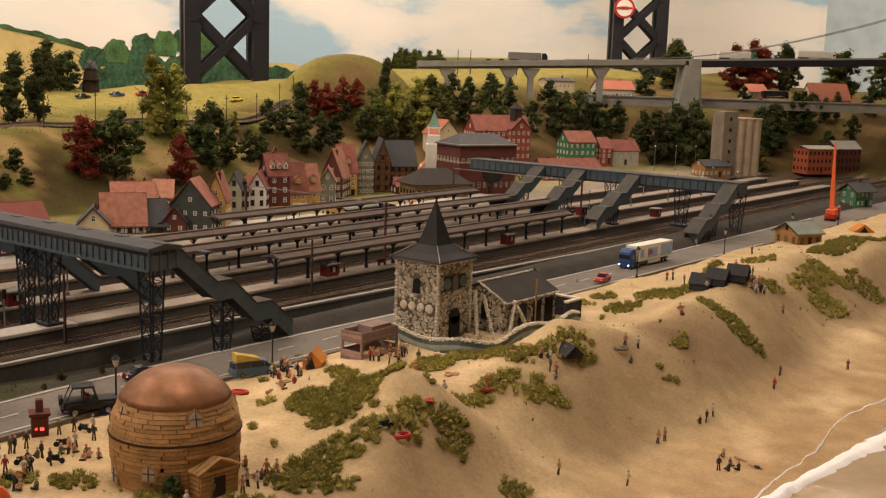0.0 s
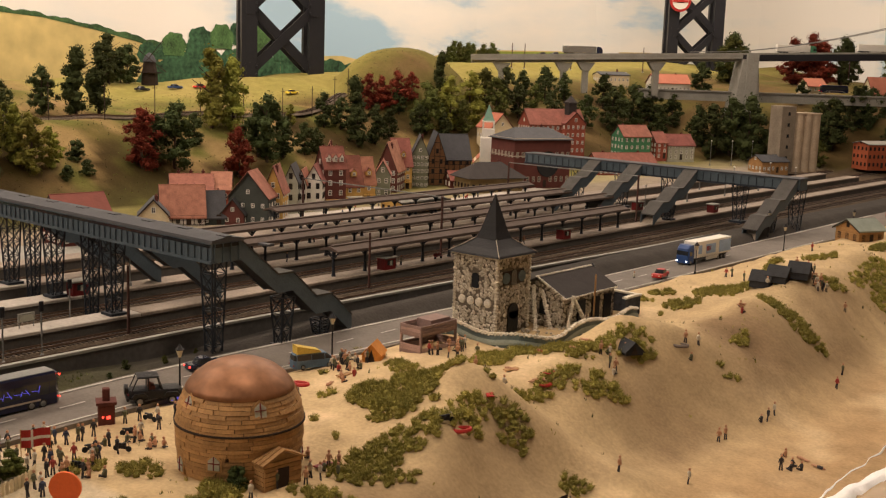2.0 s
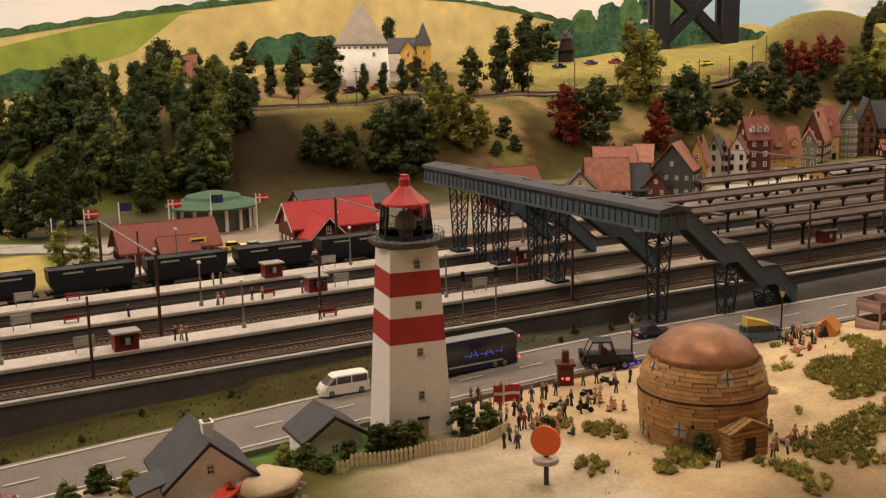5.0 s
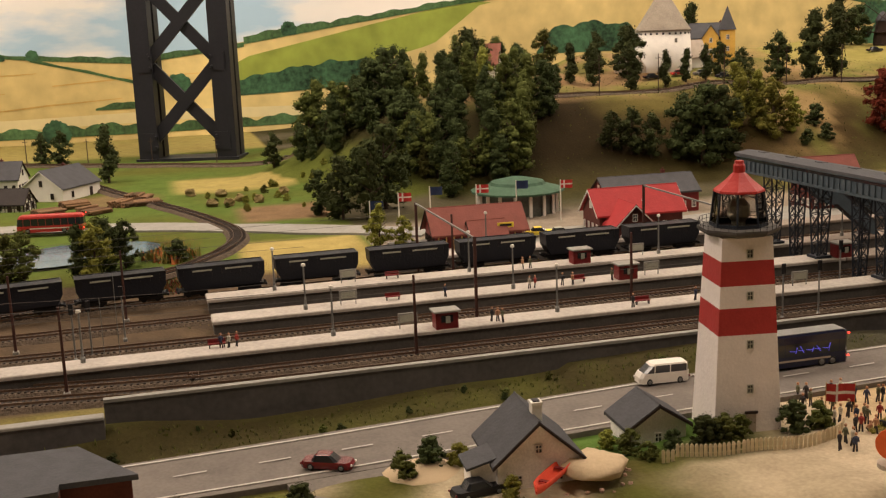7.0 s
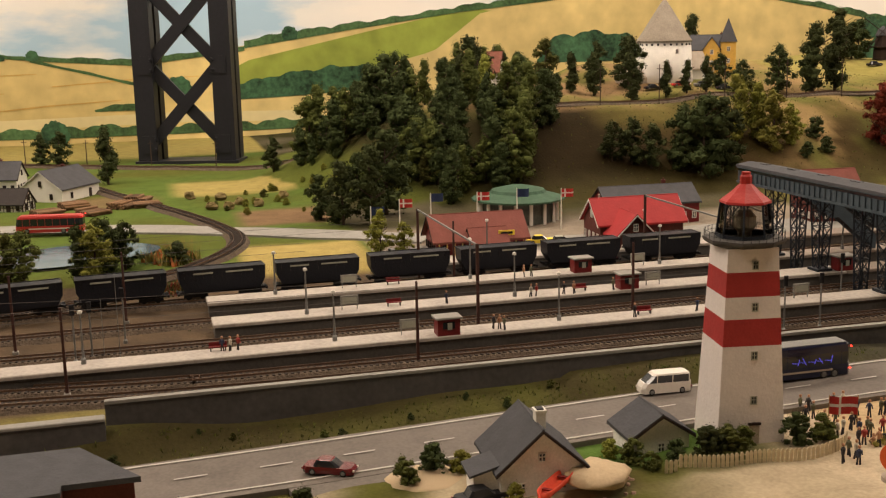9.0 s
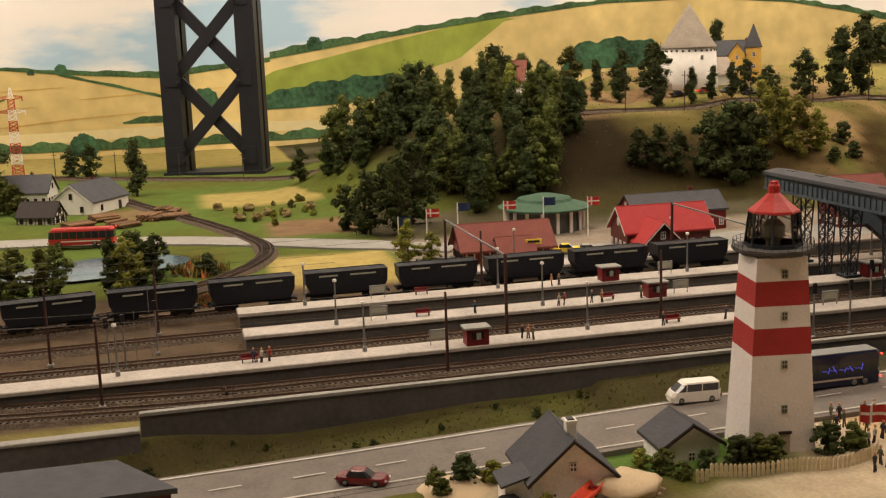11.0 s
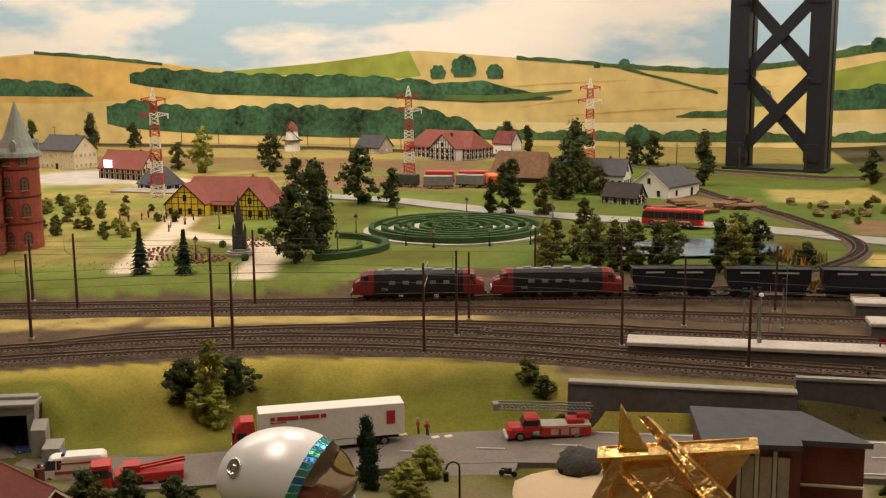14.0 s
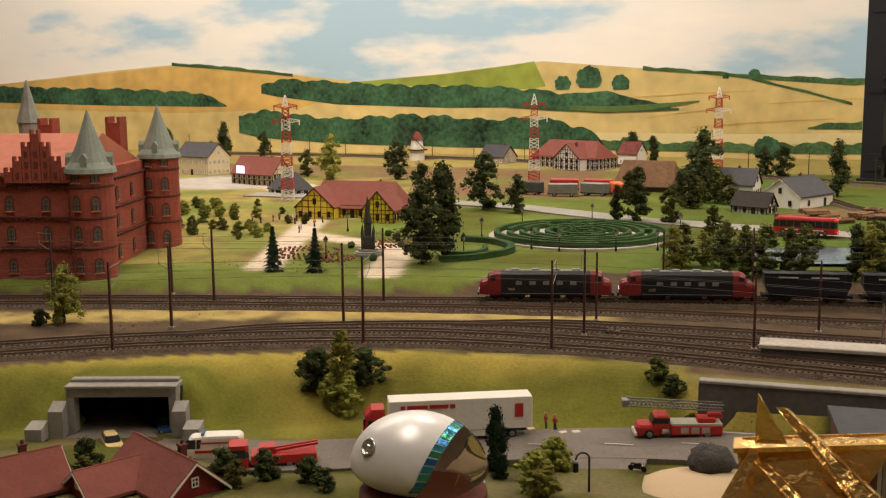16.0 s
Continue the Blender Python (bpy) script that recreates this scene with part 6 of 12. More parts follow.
def sea_wall():
    root = thing("wavy_shell_wall", 0, 0, 0, 0, "low wavy wall of blue-green bands and white shells", "wall")
    line = curve_points([(-1.125, 1.185), (-1.075, 1.203), (-1.026, 1.208), (-0.985, 1.200), (-0.950, 1.205), (-0.930, 1.235), (-0.926, 1.28), (-0.930, 1.34), (-0.930, 1.40), (-0.932, 1.45), (-0.945, 1.49)], 0.006)
    rnd = random.Random(3)
    body, band, cap, prev = M(), M(), M(), None
    for i, p in enumerate(line):
        a, b = line[max(0, i - 1)], line[min(len(line) - 1, i + 1)]
        t = (b - a).normalized()
        nr = Vector((t.y, -t.x))
        z = max(0.085, land_z(p.x, p.y)) + 0.0035 * math.sin(i * 0.30)
        q = lambda off, dz: (p.x + nr.x * off, p.y + nr.y * off, z + dz)
        sec = ([q(0.004, -0.02), q(0.003, 0.018), q(-0.003, 0.018), q(-0.004, -0.02)], [q(0.0050, 0.003), q(0.0052, 0.007), q(0.0046, 0.011)])
        if prev:
            body.add(prev[0] + sec[0], [(j, j + 4, j + 5, j + 1) for j in range(3)])
            band.add(prev[1] + sec[1], [(j, j + 3, j + 4, j + 1) for j in range(2)])
        cap.blob(q(0.001, 0.0185), 0.0042, rnd, 0.7, 0.3, 6, 4)
        if i % 3 == 0:
            cap.blob(q(0.0042, 0.0005), 0.0026, rnd, 0.8, 0.3, 6, 4)
        prev = sec
    part("wall_body", body, SEATRIM, root)
    part("band", band, mat("green_band", (0.26, 0.30, 0.26), 0.7), root)
    part("shell_coping", cap, SHELL, root)


sea_wall()

# ---- houses by the lighthouse ----
def cottage():
    r = house("cottage", -1.092, 0.219, -4, 0.085, 0.085, 0.033, 0.037, COTTAGE, GREYROOF, "grey rendered cottage with a dark slate roof", "house", z=0.050, floors=1, win="small", chimneys=0, over=0.006, sides=("right", "front"), cols=2, door=False, scale=0.92)
    c = M()
    c.box(0.020, 0.004, 0.05, 0.012, 0.010, 0.032).box(0.020, 0.004, 0.082, 0.014, 0.012, 0.003)
    c.use(1).box(0.020, 0.004, 0.085, 0.009, 0.007, 0.0012)
    part("chimney", c, [WHITE, BLACK], r, "white square chimney")
    a = M()
    a.ext([(-0.068, -0.01), (-0.042, -0.01), (-0.042, 0.032), (-0.068, 0.025)], 0.000, 0.034, "x")
    part("annex_wall", a, COTTAGE, r)
    a = M()
    a.ext([(-0.073, 0.0245), (-0.038, 0.0345), (-0.038, 0.037), (-0.073, 0.027)], -0.004, 0.038, "x")
    part("annex_roof", a, GREYROOF, r)
    return r


cottage()
house("garden_shed", -1.122, 0.358, -2, 0.050, 0.060, 0.024, 0.019, COTTAGE, GREYROOF, "small grey shed with a dark slate roof", "shed", z=0.055, floors=1, win="small", chimneys=0, over=0.005, sides=("right",), cols=1, gwin=False, door=False)


def flat_roof_house():
    root = thing("brick_pavilion", -1.105, -0.225, 0.028, 0, "modern dark red brick house with a flat grey roof", "house")
    m = M()
    m.ext([(-0.049, -0.072), (-0.002, -0.068), (0.002, -0.070), (0.052, -0.060), (0.044, 0.024), (0.030, 0.024), (0.028, 0.082), (-0.048, 0.030)], -0.02, 0.076, "z")
    part("wall", m, DKBRICK, root)
    r = M()
    r.ext([(-0.054, -0.076), (0.058, -0.066), (0.050, 0.024), (0.034, 0.024), (0.034, 0.088), (-0.054, 0.034)], 0.076, 0.081, "z")
    part("roof", r, GREYROOF, root, "flat grey roof with deep eaves")
    g = M()
    for k in range(4):
        g.box(0.0465 + 0.0016, -0.040 + k * 0.016, 0.004, 0.003, 0.0105, 0.064)
    part("glass_panel", g, mat("brown_glass", (0.27, 0.235, 0.19), 0.25, var=0.3, scale=20), root, "tall brown glass panels")
    s = M()
    for k in range(3):
        s.box(0.0465, -0.032 + k * 0.016, 0.0, 0.007, 0.0035, 0.074)
    part("pilaster", s, PALEREND, root)
    b = M()
    b.box(0.0315, 0.053, 0.036, 0.004, 0.058, 0.0016)
    b.box(0.0315, 0.053, 0.010, 0.004, 0.058, 0.0016)
    part("ledge", b, GREYREND, root)


flat_roof_house()


def falu_house(x, y, rz, w, d, z):
    r = house("red_wooden_house", x, y, rz, w, d, 0.026, 0.028, DKRED, BROWNROOF, "dark red wooden house with white trim and tiled roof", "house", "red wooden houses", z=z, floors=1, win="small", chimneys=1, over=0.006, gcol=WHITE)
    return r


falu_house(-0.963, -0.943, 60.5, 0.118, 0.064, 0.012)
falu_house(-0.886, -1.081, 147, 0.110, 0.062, 0.012)
house("red_wooden_house", -0.936, -0.986, -29.5, 0.075, 0.056, 0.024, 0.019, DKRED, BROWNROOF, "dark red wooden wing with white trim", "house", "red wooden houses", z=0.012, floors=1, win="small", chimneys=0, over=0.005, gcol=WHITE, sides=("right", "front"))


def tunnel():
    root = thing("tunnel_portal", PORTAL[0], PORTAL[1], 0.004, PORTAL[2], "grey concrete road tunnel portal in the grass bank", "tunnel", kind="structure")
    lin = M()
    lin.box(0, 0, 0.056, 0.020, 0.134, 0.011, 0.001)
    lin.box(-0.003, 0, 0.0672, 0.032, 0.136, 0.003, 0.0006)
    lin.box(-0.012, 0, 0.0704, 0.012, 0.132, 0.004, 0.001)
    part("lintel", lin, CONCRETE, root)
    for s in (-1, 1):
        m = M()
        m.box(0.002, s * 0.0620, -0.01, 0.018, 0.009, 0.066)
        part("jamb", m, CONCRETE, root)
        m = M()
        m.ext([(0.011, -0.01), (0.030, -0.01), (0.030, 0.044), (0.011, 0.052)], s * 0.0740 - 0.0085, s * 0.0740 + 0.0085)
        part("wing_wall", m, CONCRETE, root)
        m = M()
        m.ext([(0.028, -0.01), (0.052, -0.01), (0.052, 0.029), (0.028, 0.033)], s * 0.0930 - 0.0100, s * 0.0930 + 0.0100)
        part("wing_wall", m, CONCRETE, root)
    t = M()
    t.box(-0.080, 0, -0.006, 0.16, 0.130, 0.006)
    t.box(-0.164, 0, -0.008, 0.006, 0.130, 0.069)
    for s in (-1, 1):
        t.box(-0.084, s * 0.0615, -0.008, 0.152, 0.004, 0.067)
    t.box(-0.084, 0, 0.0562, 0.152, 0.122, 0.003)
    part("bore", t, BLACK, root, "dark bore")


tunnel()


def picket_fence():
    root = thing("picket_fence", 0, 0, 0, 0, "low cream picket fence beside the lighthouse garden", "fence")
    line = curve_points([(-1.050, 0.340), (-1.042, 0.38), (-1.036, 0.417), (-1.031, 0.47), (-1.029, 0.512), (-1.045, 0.532)], 0.0042)
    pk = M().ext([(-0.0015, 0), (0.0015, 0), (0.0015, 0.012), (0, 0.0135), (-0.0015, 0.012)], -0.0006, 0.0006).mesh("picket", CREAM)
    rail = M()
    for a, b in zip(line, line[1:]):
        ang = math.degrees(math.atan2(b.y - a.y, b.x - a.x))
        piece("picket", pk, root, pose(a.x, a.y, land_z(a.x, a.y), 0, 0, ang))
        for dz in (0.004, 0.010):
            rail.bar((a.x, a.y, land_z(a.x, a.y) + dz), (b.x, b.y, land_z(b.x, b.y) + dz), 0.0006)
    part("rail", rail, CREAM, root)


picket_fence()


# ---- eye-shaped silver pavilion ----
def egg():
    root = thing("eye_pavilion", -0.952, -0.664, 0.028, 88, "silver egg-shaped pavilion with a clear bubble front", "pavilion")
    a, b, c, z0 = 0.066, 0.050, 0.052, 0.052
    shell, glass, rim = M(), M(), M()
    n, k = 28, 36
    pt = lambda u, v, s=1.0: (a * s * math.cos(u), b * s * math.sin(u) * math.cos(v), z0 + c * s * math.sin(u) * math.sin(v) * (1.0 if math.sin(v) > 0 else 0.45))
    cutf = lambda v: math.pi * (0.385 - 0.095 * math.sin(v))
    for part_m, u0, u1, nn in ((glass, None, cutf, 10), (shell, cutf, None, n)):
        part_m.add([pt(cutf(2 * math.pi * j / k) * i / nn if u0 is None else cutf(2 * math.pi * j / k) + (math.pi - cutf(2 * math.pi * j / k)) * i / nn, 2 * math.pi * j / k) for i in range(nn + 1) for j in range(k)], [(i * k + j, (i + 1) * k + j, (i + 1) * k + (j + 1) % k, i * k + (j + 1) % k) for i in range(nn) for j in range(k)])
    part("shell", shell, SILVER, root, "brushed silver shell", smooth=True)
    part("bubble", glass, clear("clear_plastic", (0.80, 0.66, 0.44), 0.08), root, "clear plastic bubble", smooth=True)
    for j in range(26):
        va, vb = math.pi * (-0.12 + 1.24 * j / 26), math.pi * (-0.12 + 1.24 * (j + 0.85) / 26)
        rim.use(j * 7 % 3)
        rim.add([pt(cutf(va) - 0.015, va, 1.008), pt(cutf(va) + 0.145, va, 1.012), pt(cutf(vb) + 0.145, vb, 1.012), pt(cutf(vb) - 0.015, vb, 1.008)], [(0, 1, 2, 3)])
    part("mosaic_rim", rim, [mat("teal_foil", (0.05, 0.30, 0.38), 0.2, 0.8), mat("green_foil", (0.08, 0.42, 0.25), 0.2, 0.8), mat("blue_foil", (0.04, 0.18, 0.42), 0.2, 0.8)], root, "teal mosaic foil rim")
    f = M()
    at = Vector(pt(0.68 * math.pi, 0.80 * math.pi))
    out = Vector((at.x / a ** 2, at.y / b ** 2, (at.z - z0) / c ** 2)).normalized()
    f.T = Matrix.Translation(at) @ out.to_track_quat("Z", "Y").to_matrix().to_4x4()
    f.lathe([(0.0085, -0.001), (0.0085, 0.0014), (0.0066, 0.0018), (0.0066, 0.0006), (0.003, 0.0006), (0.002, 0.002)], 16)
    part("porthole", f, CHROME, root, "round chrome porthole", smooth=True)
    bs = M()
    bs.lathe([(0.060, -0.01), (0.060, 0.030), (0.046, 0.036)], 24)
    part("base_drum", bs, DKBRICK, root, "dark red drum base").matrix_basis = pose(0.004, 0, 0)
    en = M()
    en.box(-0.030, 0.048, -0.01, 0.05, 0.03, 0.036, 0.002)
    part("entrance", en, mat("pale_blue_panel", (0.25, 0.40, 0.48), 0.4), root, "pale blue entrance block").matrix_basis = pose(0, 0, 0, 0, 0, -70)
    ins = M()
    ins.box(0.035, 0, 0.030, 0.03, 0.05, 0.004)
    ins.bar((0.03, 0.01, 0.035), (0.05, -0.03, 0.06), 0.0008)
    part("inner_floor", ins, OCHRE, root)


egg()


def gold_star():
    o = Vector((-0.925, -0.315, 0.024))
    root = thing("gold_sculpture", *o, 0, "large folded sculpture of shining gold plates", "sculpture")

    def plate(pts, t=0.0035):
        """A folded sheet: flat, with a raised rim round its edge."""
        P = [Vector(p) - o for p in pts]
        nrm = (P[1] - P[0]).cross(P[2] - P[0]).normalized() * t / 2
        n = len(P)
        mid = sum(P, Vector()) / n
        I = [p + (mid - p) * 0.10 for p in P]
        m = M()
        rings = [[p + nrm for p in P], [p + nrm for p in I], [p + nrm * 0.4 for p in I]]
        rings += [[p - nrm for p in P], [p - nrm for p in I], [p - nrm * 0.4 for p in I]]
        fs = []
        for q, flip in ((0, False), (3, True)):
            for k in (0, 1):
                for i in range(n):
                    f = ((q + k) * n + i, (q + k) * n + (i + 1) % n, (q + k + 1) * n + (i + 1) % n, (q + k + 1) * n + i)
                    fs.append(f[::-1] if flip else f)
            f = tuple((q + 2) * n + i for i in range(n))
            fs.append(f[::-1] if flip else f)
        fs += [(3 * n + i, 3 * n + (i + 1) % n, (i + 1) % n, i) for i in range(n)]
        m.add([tuple(p) for r in rings for p in r], fs)
        part("gold_plate", m, GOLD, root)

    plate([(-0.900, -0.362, 0.190), (-0.905, -0.363, 0.148), (-0.905, -0.339, 0.150)], 0.006)
    plate([(-0.925, -0.379, 0.138), (-0.925, -0.253, 0.154), (-0.912, -0.278, 0.117), (-0.912, -0.374, 0.117)], 0.005)
    plate([(-0.928, -0.380, 0.141), (-0.928, -0.253, 0.157), (-0.905, -0.253, 0.155), (-0.905, -0.380, 0.139)], 0.004)
    plate([(-0.925, -0.347, 0.172), (-0.922, -0.340, 0.173), (-0.845, -0.235, 0.100), (-0.845, -0.262, 0.095)], 0.008)
    plate([(-0.900, -0.360, 0.143), (-0.898, -0.367, 0.142), (-0.850, -0.410, 0.070), (-0.850, -0.392, 0.070)], 0.008)
    plate([(-0.900, -0.359, 0.131), (-0.898, -0.352, 0.133), (-0.845, -0.285, 0.090), (-0.845, -0.300, 0.088)], 0.008)
    plate([(-0.905, -0.353, 0.131), (-0.905, -0.325, 0.137), (-0.865, -0.255, 0.075), (-0.865, -0.300, 0.070)], 0.004)
    plate([(-0.905, -0.364, 0.137), (-0.905, -0.358, 0.129), (-0.865, -0.300, 0.070), (-0.865, -0.392, 0.065)], 0.004)
    plate([(-0.865, -0.392, 0.066), (-0.865, -0.255, 0.076), (-0.880, -0.270, 0.020), (-0.880, -0.370, 0.020)], 0.005)
    plate([(-0.915, -0.372, 0.118), (-0.915, -0.280, 0.118), (-0.905, -0.275, 0.020), (-0.905, -0.368, 0.020)], 0.005)
    b = M()
    b.box(0.03, -0.01, -0.012, 0.09, 0.15, 0.014, 0.003)
    part("plinth", b, CONCRETE, root)


gold_star()


def rock(x, y, r, label="dark grey boulder on pale sand", mats=None, squash=0.62):
    m = M()
    m.blob((0, 0, r * (0.4 if mats else 0.6)), r, random.Random(int(abs(x * 1000))), squash, 0.12, 14, 10)
    ob = solo("boulder", m, mats or mat("dark_rock", (0.06, 0.055, 0.05), 0.9, var=0.4, scale=40, bump=0.8), label, "boulder", smooth=True)
    ob.location = (x, y, land_z(x, y))


rock(-1.142, -0.412, 0.024, squash=0.78)
rock(-1.046, 0.266, 0.033, "low sandy mound strewn with stones beside the cottage", SANDBAG, 0.26)
rock(-1.062, 0.222, 0.012, "low sandy mound strewn with stones beside the cottage", SANDBAG, 0.3)
rs = random.Random(77)
cobble = [M().blob((0, 0, 0), 1.0, random.Random(k), 0.7, 0.2, 6, 4).mesh("cobble", mat("pink_cobble", (0.46, 0.30, 0.23), 0.9, var=0.4, scale=60, rand=0.3) if k == 0 else bpy.data.materials["pink_cobble"]) for k in range(3)]
for k in range(34):
    a, q = rs.uniform(0, 6.283), 0.036 * math.sqrt(rs.random())
    x, y, r = -1.046 + q * math.cos(a), 0.266 + 1.1 * q * math.sin(a), rs.uniform(0.0012, 0.0030)
    ob = tagged(new("cobble", cobble[k % 3]), "small rounded pinkish stone on the sandy mound", "stone", "garden stones")
    ob.matrix_world = pose(x, y, land_z(x, y) + 0.0200 * max(0.0, 1 - q * q / 0.0011), 0, 0, rs.uniform(0, 360)) @ Matrix.Scale(r, 4)
sd = M()
sd.blob((0, 0, 0), 1.0, random.Random(2), 1.0, 0.05, 18, 9)
for x, y, sx, sy, sz in ((-1.10, -0.405, 0.07, 0.075, 0.014), (-1.13, 0.125, 0.035, 0.04, 0.008)):
    o = solo("sand_patch", sd, SANDBAG, "low heap of pale sand by the road", "sand", "sand patches", smooth=True)
    o.matrix_basis = pose(x, y, land_z(x, y) - 0.003) @ Matrix.Diagonal((sx, sy, sz, 1))


def beach_kiosk():
    root = thing("beach_bar", -1.055, 1.122, 0.088, 0, "weathered violet-grey plank beach bar", "kiosk")
    for sx in (-1, 1):
        for sy in (-1, 1):
            m = M()
            m.box(sx * 0.018, sy * 0.036, -0.004, 0.003, 0.003, 0.040)
            part("post", m, DRIFT, root)
    for z in (0.0, 0.0045, 0.009, 0.0265, 0.031, 0.0355):
        for s in (-1, 1):
            if not (s > 0 and 0.008 < z < 0.02):
                m = M()
                m.box(s * 0.0185, 0, z, 0.0015, 0.075, 0.004)
                part("plank", m, DRIFT, root)
            m = M()
            m.box(0, s * 0.037, z, 0.036, 0.0015, 0.004)
            part("plank", m, DRIFT, root)
    m = M()
    m.box(0, 0, 0.024, 0.036, 0.074, 0.002)
    part("deck", m, DRIFT, root)
    m = M()
    m.box(-0.004, 0.014, 0.030, 0.026, 0.04, 0.012)
    part("cabin", m, DRIFT, root)


beach_kiosk()


def beach_hut():
    root = house("beach_hut", -1.010, 2.640, 64, 0.075, 0.075, 0.034, 0.020, WOOD, VERDIGRIS, "tan timber beach hut with a pale green roof", "hut", floors=1, win="dark", chimneys=0, over=0.007, z=0.090)
    for k in range(7):
        for bx, by, bw, bd in ((0, -0.0382, 0.076, 0.0012), (0.0382, 0, 0.0012, 0.076), (-0.0382, 0, 0.0012, 0.076)):
            m = M()
            m.box(bx, by, k * 0.0048, bw, bd, 0.004)
            part("board", m, WOOD, root)


beach_hut()


def tent(x, y, rz, col, label, w=0.026, d=0.03, h=0.018, wall=0.003):
    root = thing("tent", x, y, land_z(x, y), rz, label, "tent", "tents")
    m = M()
    m.ext([(-w / 2, 0.0), (w / 2, 0.0), (w / 2, wall), (0, h), (-w / 2, wall)], -d / 2, d / 2)
    part("canvas", m, col, root)
    f = M()
    for s in (-1, 1):
        f.ext([(s * (w / 2 + 0.002), wall - 0.002), (0, h + 0.0012), (0, h + 0.0002), (s * (w / 2 + 0.001), wall - 0.003)][:: s], -d / 2 - 0.002, d / 2 + 0.002)
    part("fly_sheet", f, col, root)
    e = M()
    e.ext([(-w * 0.22, 0.0), (w * 0.22, 0.0), (0, h * 0.72)], -d / 2 - 0.0006, -d / 2)
    part("entrance", e, TIMBER, root)
    e = M()
    e.ext([(-w * 0.22, 0.0), (w * 0.22, 0.0), (0, h * 0.72)], d / 2, d / 2 + 0.0006)
    part("entrance", e, TIMBER, root)


tent(-1.075, 1.035, 30, mat("orange_canvas", (0.55, 0.22, 0.045), 0.9, var=0.3), "small orange ridge tent on the sand", 0.025, 0.030, 0.024, 0.012)
HUTBLACK = mat("black_tarred_canvas", (0.032, 0.033, 0.036), 0.85, var=0.4, scale=80)
tent(-0.820, 1.262, 60, HUTBLACK, "small black tent on the dune", 0.026, 0.030, 0.017, 0.006)
for x, y, q in ((-0.872, 1.788, 100), (-0.848, 1.802, 96), (-0.822, 1.826, 102)):
    tent(x, y, q, HUTBLACK, "black tarred beach tent on the dune crest", 0.036, 0.034, 0.028, 0.014)
tent(-0.950, 2.935, 40, bpy.data.materials["orange_canvas"], "low orange tent on the far dune", 0.050, 0.040, 0.020, 0.004)


def boat(x, y, rz, label):
    root = thing("rowing_boat", x, y, land_z(x, y) + 0.002, rz, label, "boat", "boats")
    m, secs = M(), []
    for i in range(9):
        t = -1 + i / 4
        w = 0.0085 * math.sqrt(max(0.02, 1 - t * t * 0.98))
        secs.append([(t * 0.026, -w, 0.010 + 0.003 * t * t), (t * 0.025, -w * 0.6, 0.001), (t * 0.025, w * 0.6, 0.001), (t * 0.026, w, 0.010 + 0.003 * t * t)])
    for a, b in zip(secs, secs[1:]):
        m.add(a + b, [(j, j + 1, j + 5, j + 4) for j in range(3)])
    part("hull", m, TIMBER, root)
    s = M()
    for u in (-0.010, 0.006):
        s.box(u, 0, 0.007, 0.004, 0.014, 0.0012)
    part("thwart", s, WOOD, root)


boat(-0.70, 0.93, 100, "dark blue boat in the dunes")

# ---- road vehicles ----
def wheel_mesh(r, w):
    m = M()
    m.T = pose(0, 0, 0, 90)
    m.use(0).lathe([(r * 0.92, -w / 2), (r, -w / 2 + w * 0.15), (r, w / 2 - w * 0.15), (r * 0.92, w / 2)], 14)
    m.use(1).lathe([(r * 0.58, -w / 2 - 0.0002), (r * 0.5, w / 2 + 0.0002)], 10)
    return m.mesh("wheel", [RUBBER, CHROME])


WHEEL = {"car": wheel_mesh(0.0036, 0.0022), "truck": wheel_mesh(0.0056, 0.0034)}


def rim_mesh(r, w):
    m = M()
    m.T = pose(0, 0, 0, 90)
    m.lathe([(r * 0.30, -w - 0.0004), (r * 0.58, -w - 0.0002), (r * 0.60, -w), (r * 0.60, w), (r * 0.58, w + 0.0002), (r * 0.30, w + 0.0004)], 10)
    return m.mesh("rim", STEEL)


RIM = {"car": rim_mesh(0.0036, 0.0014), "truck": rim_mesh(0.0056, 0.0024)}


def wheels(root, xs, half, kind):
    r = {"car": 0.0036, "truck": 0.0056}[kind]
    for x in xs:
        for s in (-1, 1):
            piece("rim", RIM[kind], piece("wheel", WHEEL[kind], root, pose(x, s * half, r)), Matrix())


def loft(m, rows):
    """Rows of (z, x0, x1, half-width): a body of stacked outlines with rounded corners."""
    prev = None
    for z, x0, x1, w in rows:
        c = min(w * 0.35, (x1 - x0) * 0.12)
        ring = [(x1 - c, -w, z), (x1, -w + c, z), (x1, w - c, z), (x1 - c, w, z), (x0 + c, w, z), (x0, w - c, z), (x0, -w + c, z), (x0 + c, -w, z)]
        if prev:
            m.add(prev + ring, [(i, (i + 1) % 8, 8 + (i + 1) % 8, 8 + i) for i in range(8)])
        else:
            m.add(ring, [tuple(range(7, -1, -1))])
        prev = ring
    m.add(prev, [tuple(range(8))])


def lamps(root, x, half, z, kind, back=False):
    for s in (-1, 1):
        m = M()
        m.box(x, s * half, z, 0.0012, 0.0022, 0.0018)
        part("tail_lamp" if back else "headlamp", m, kind, root)


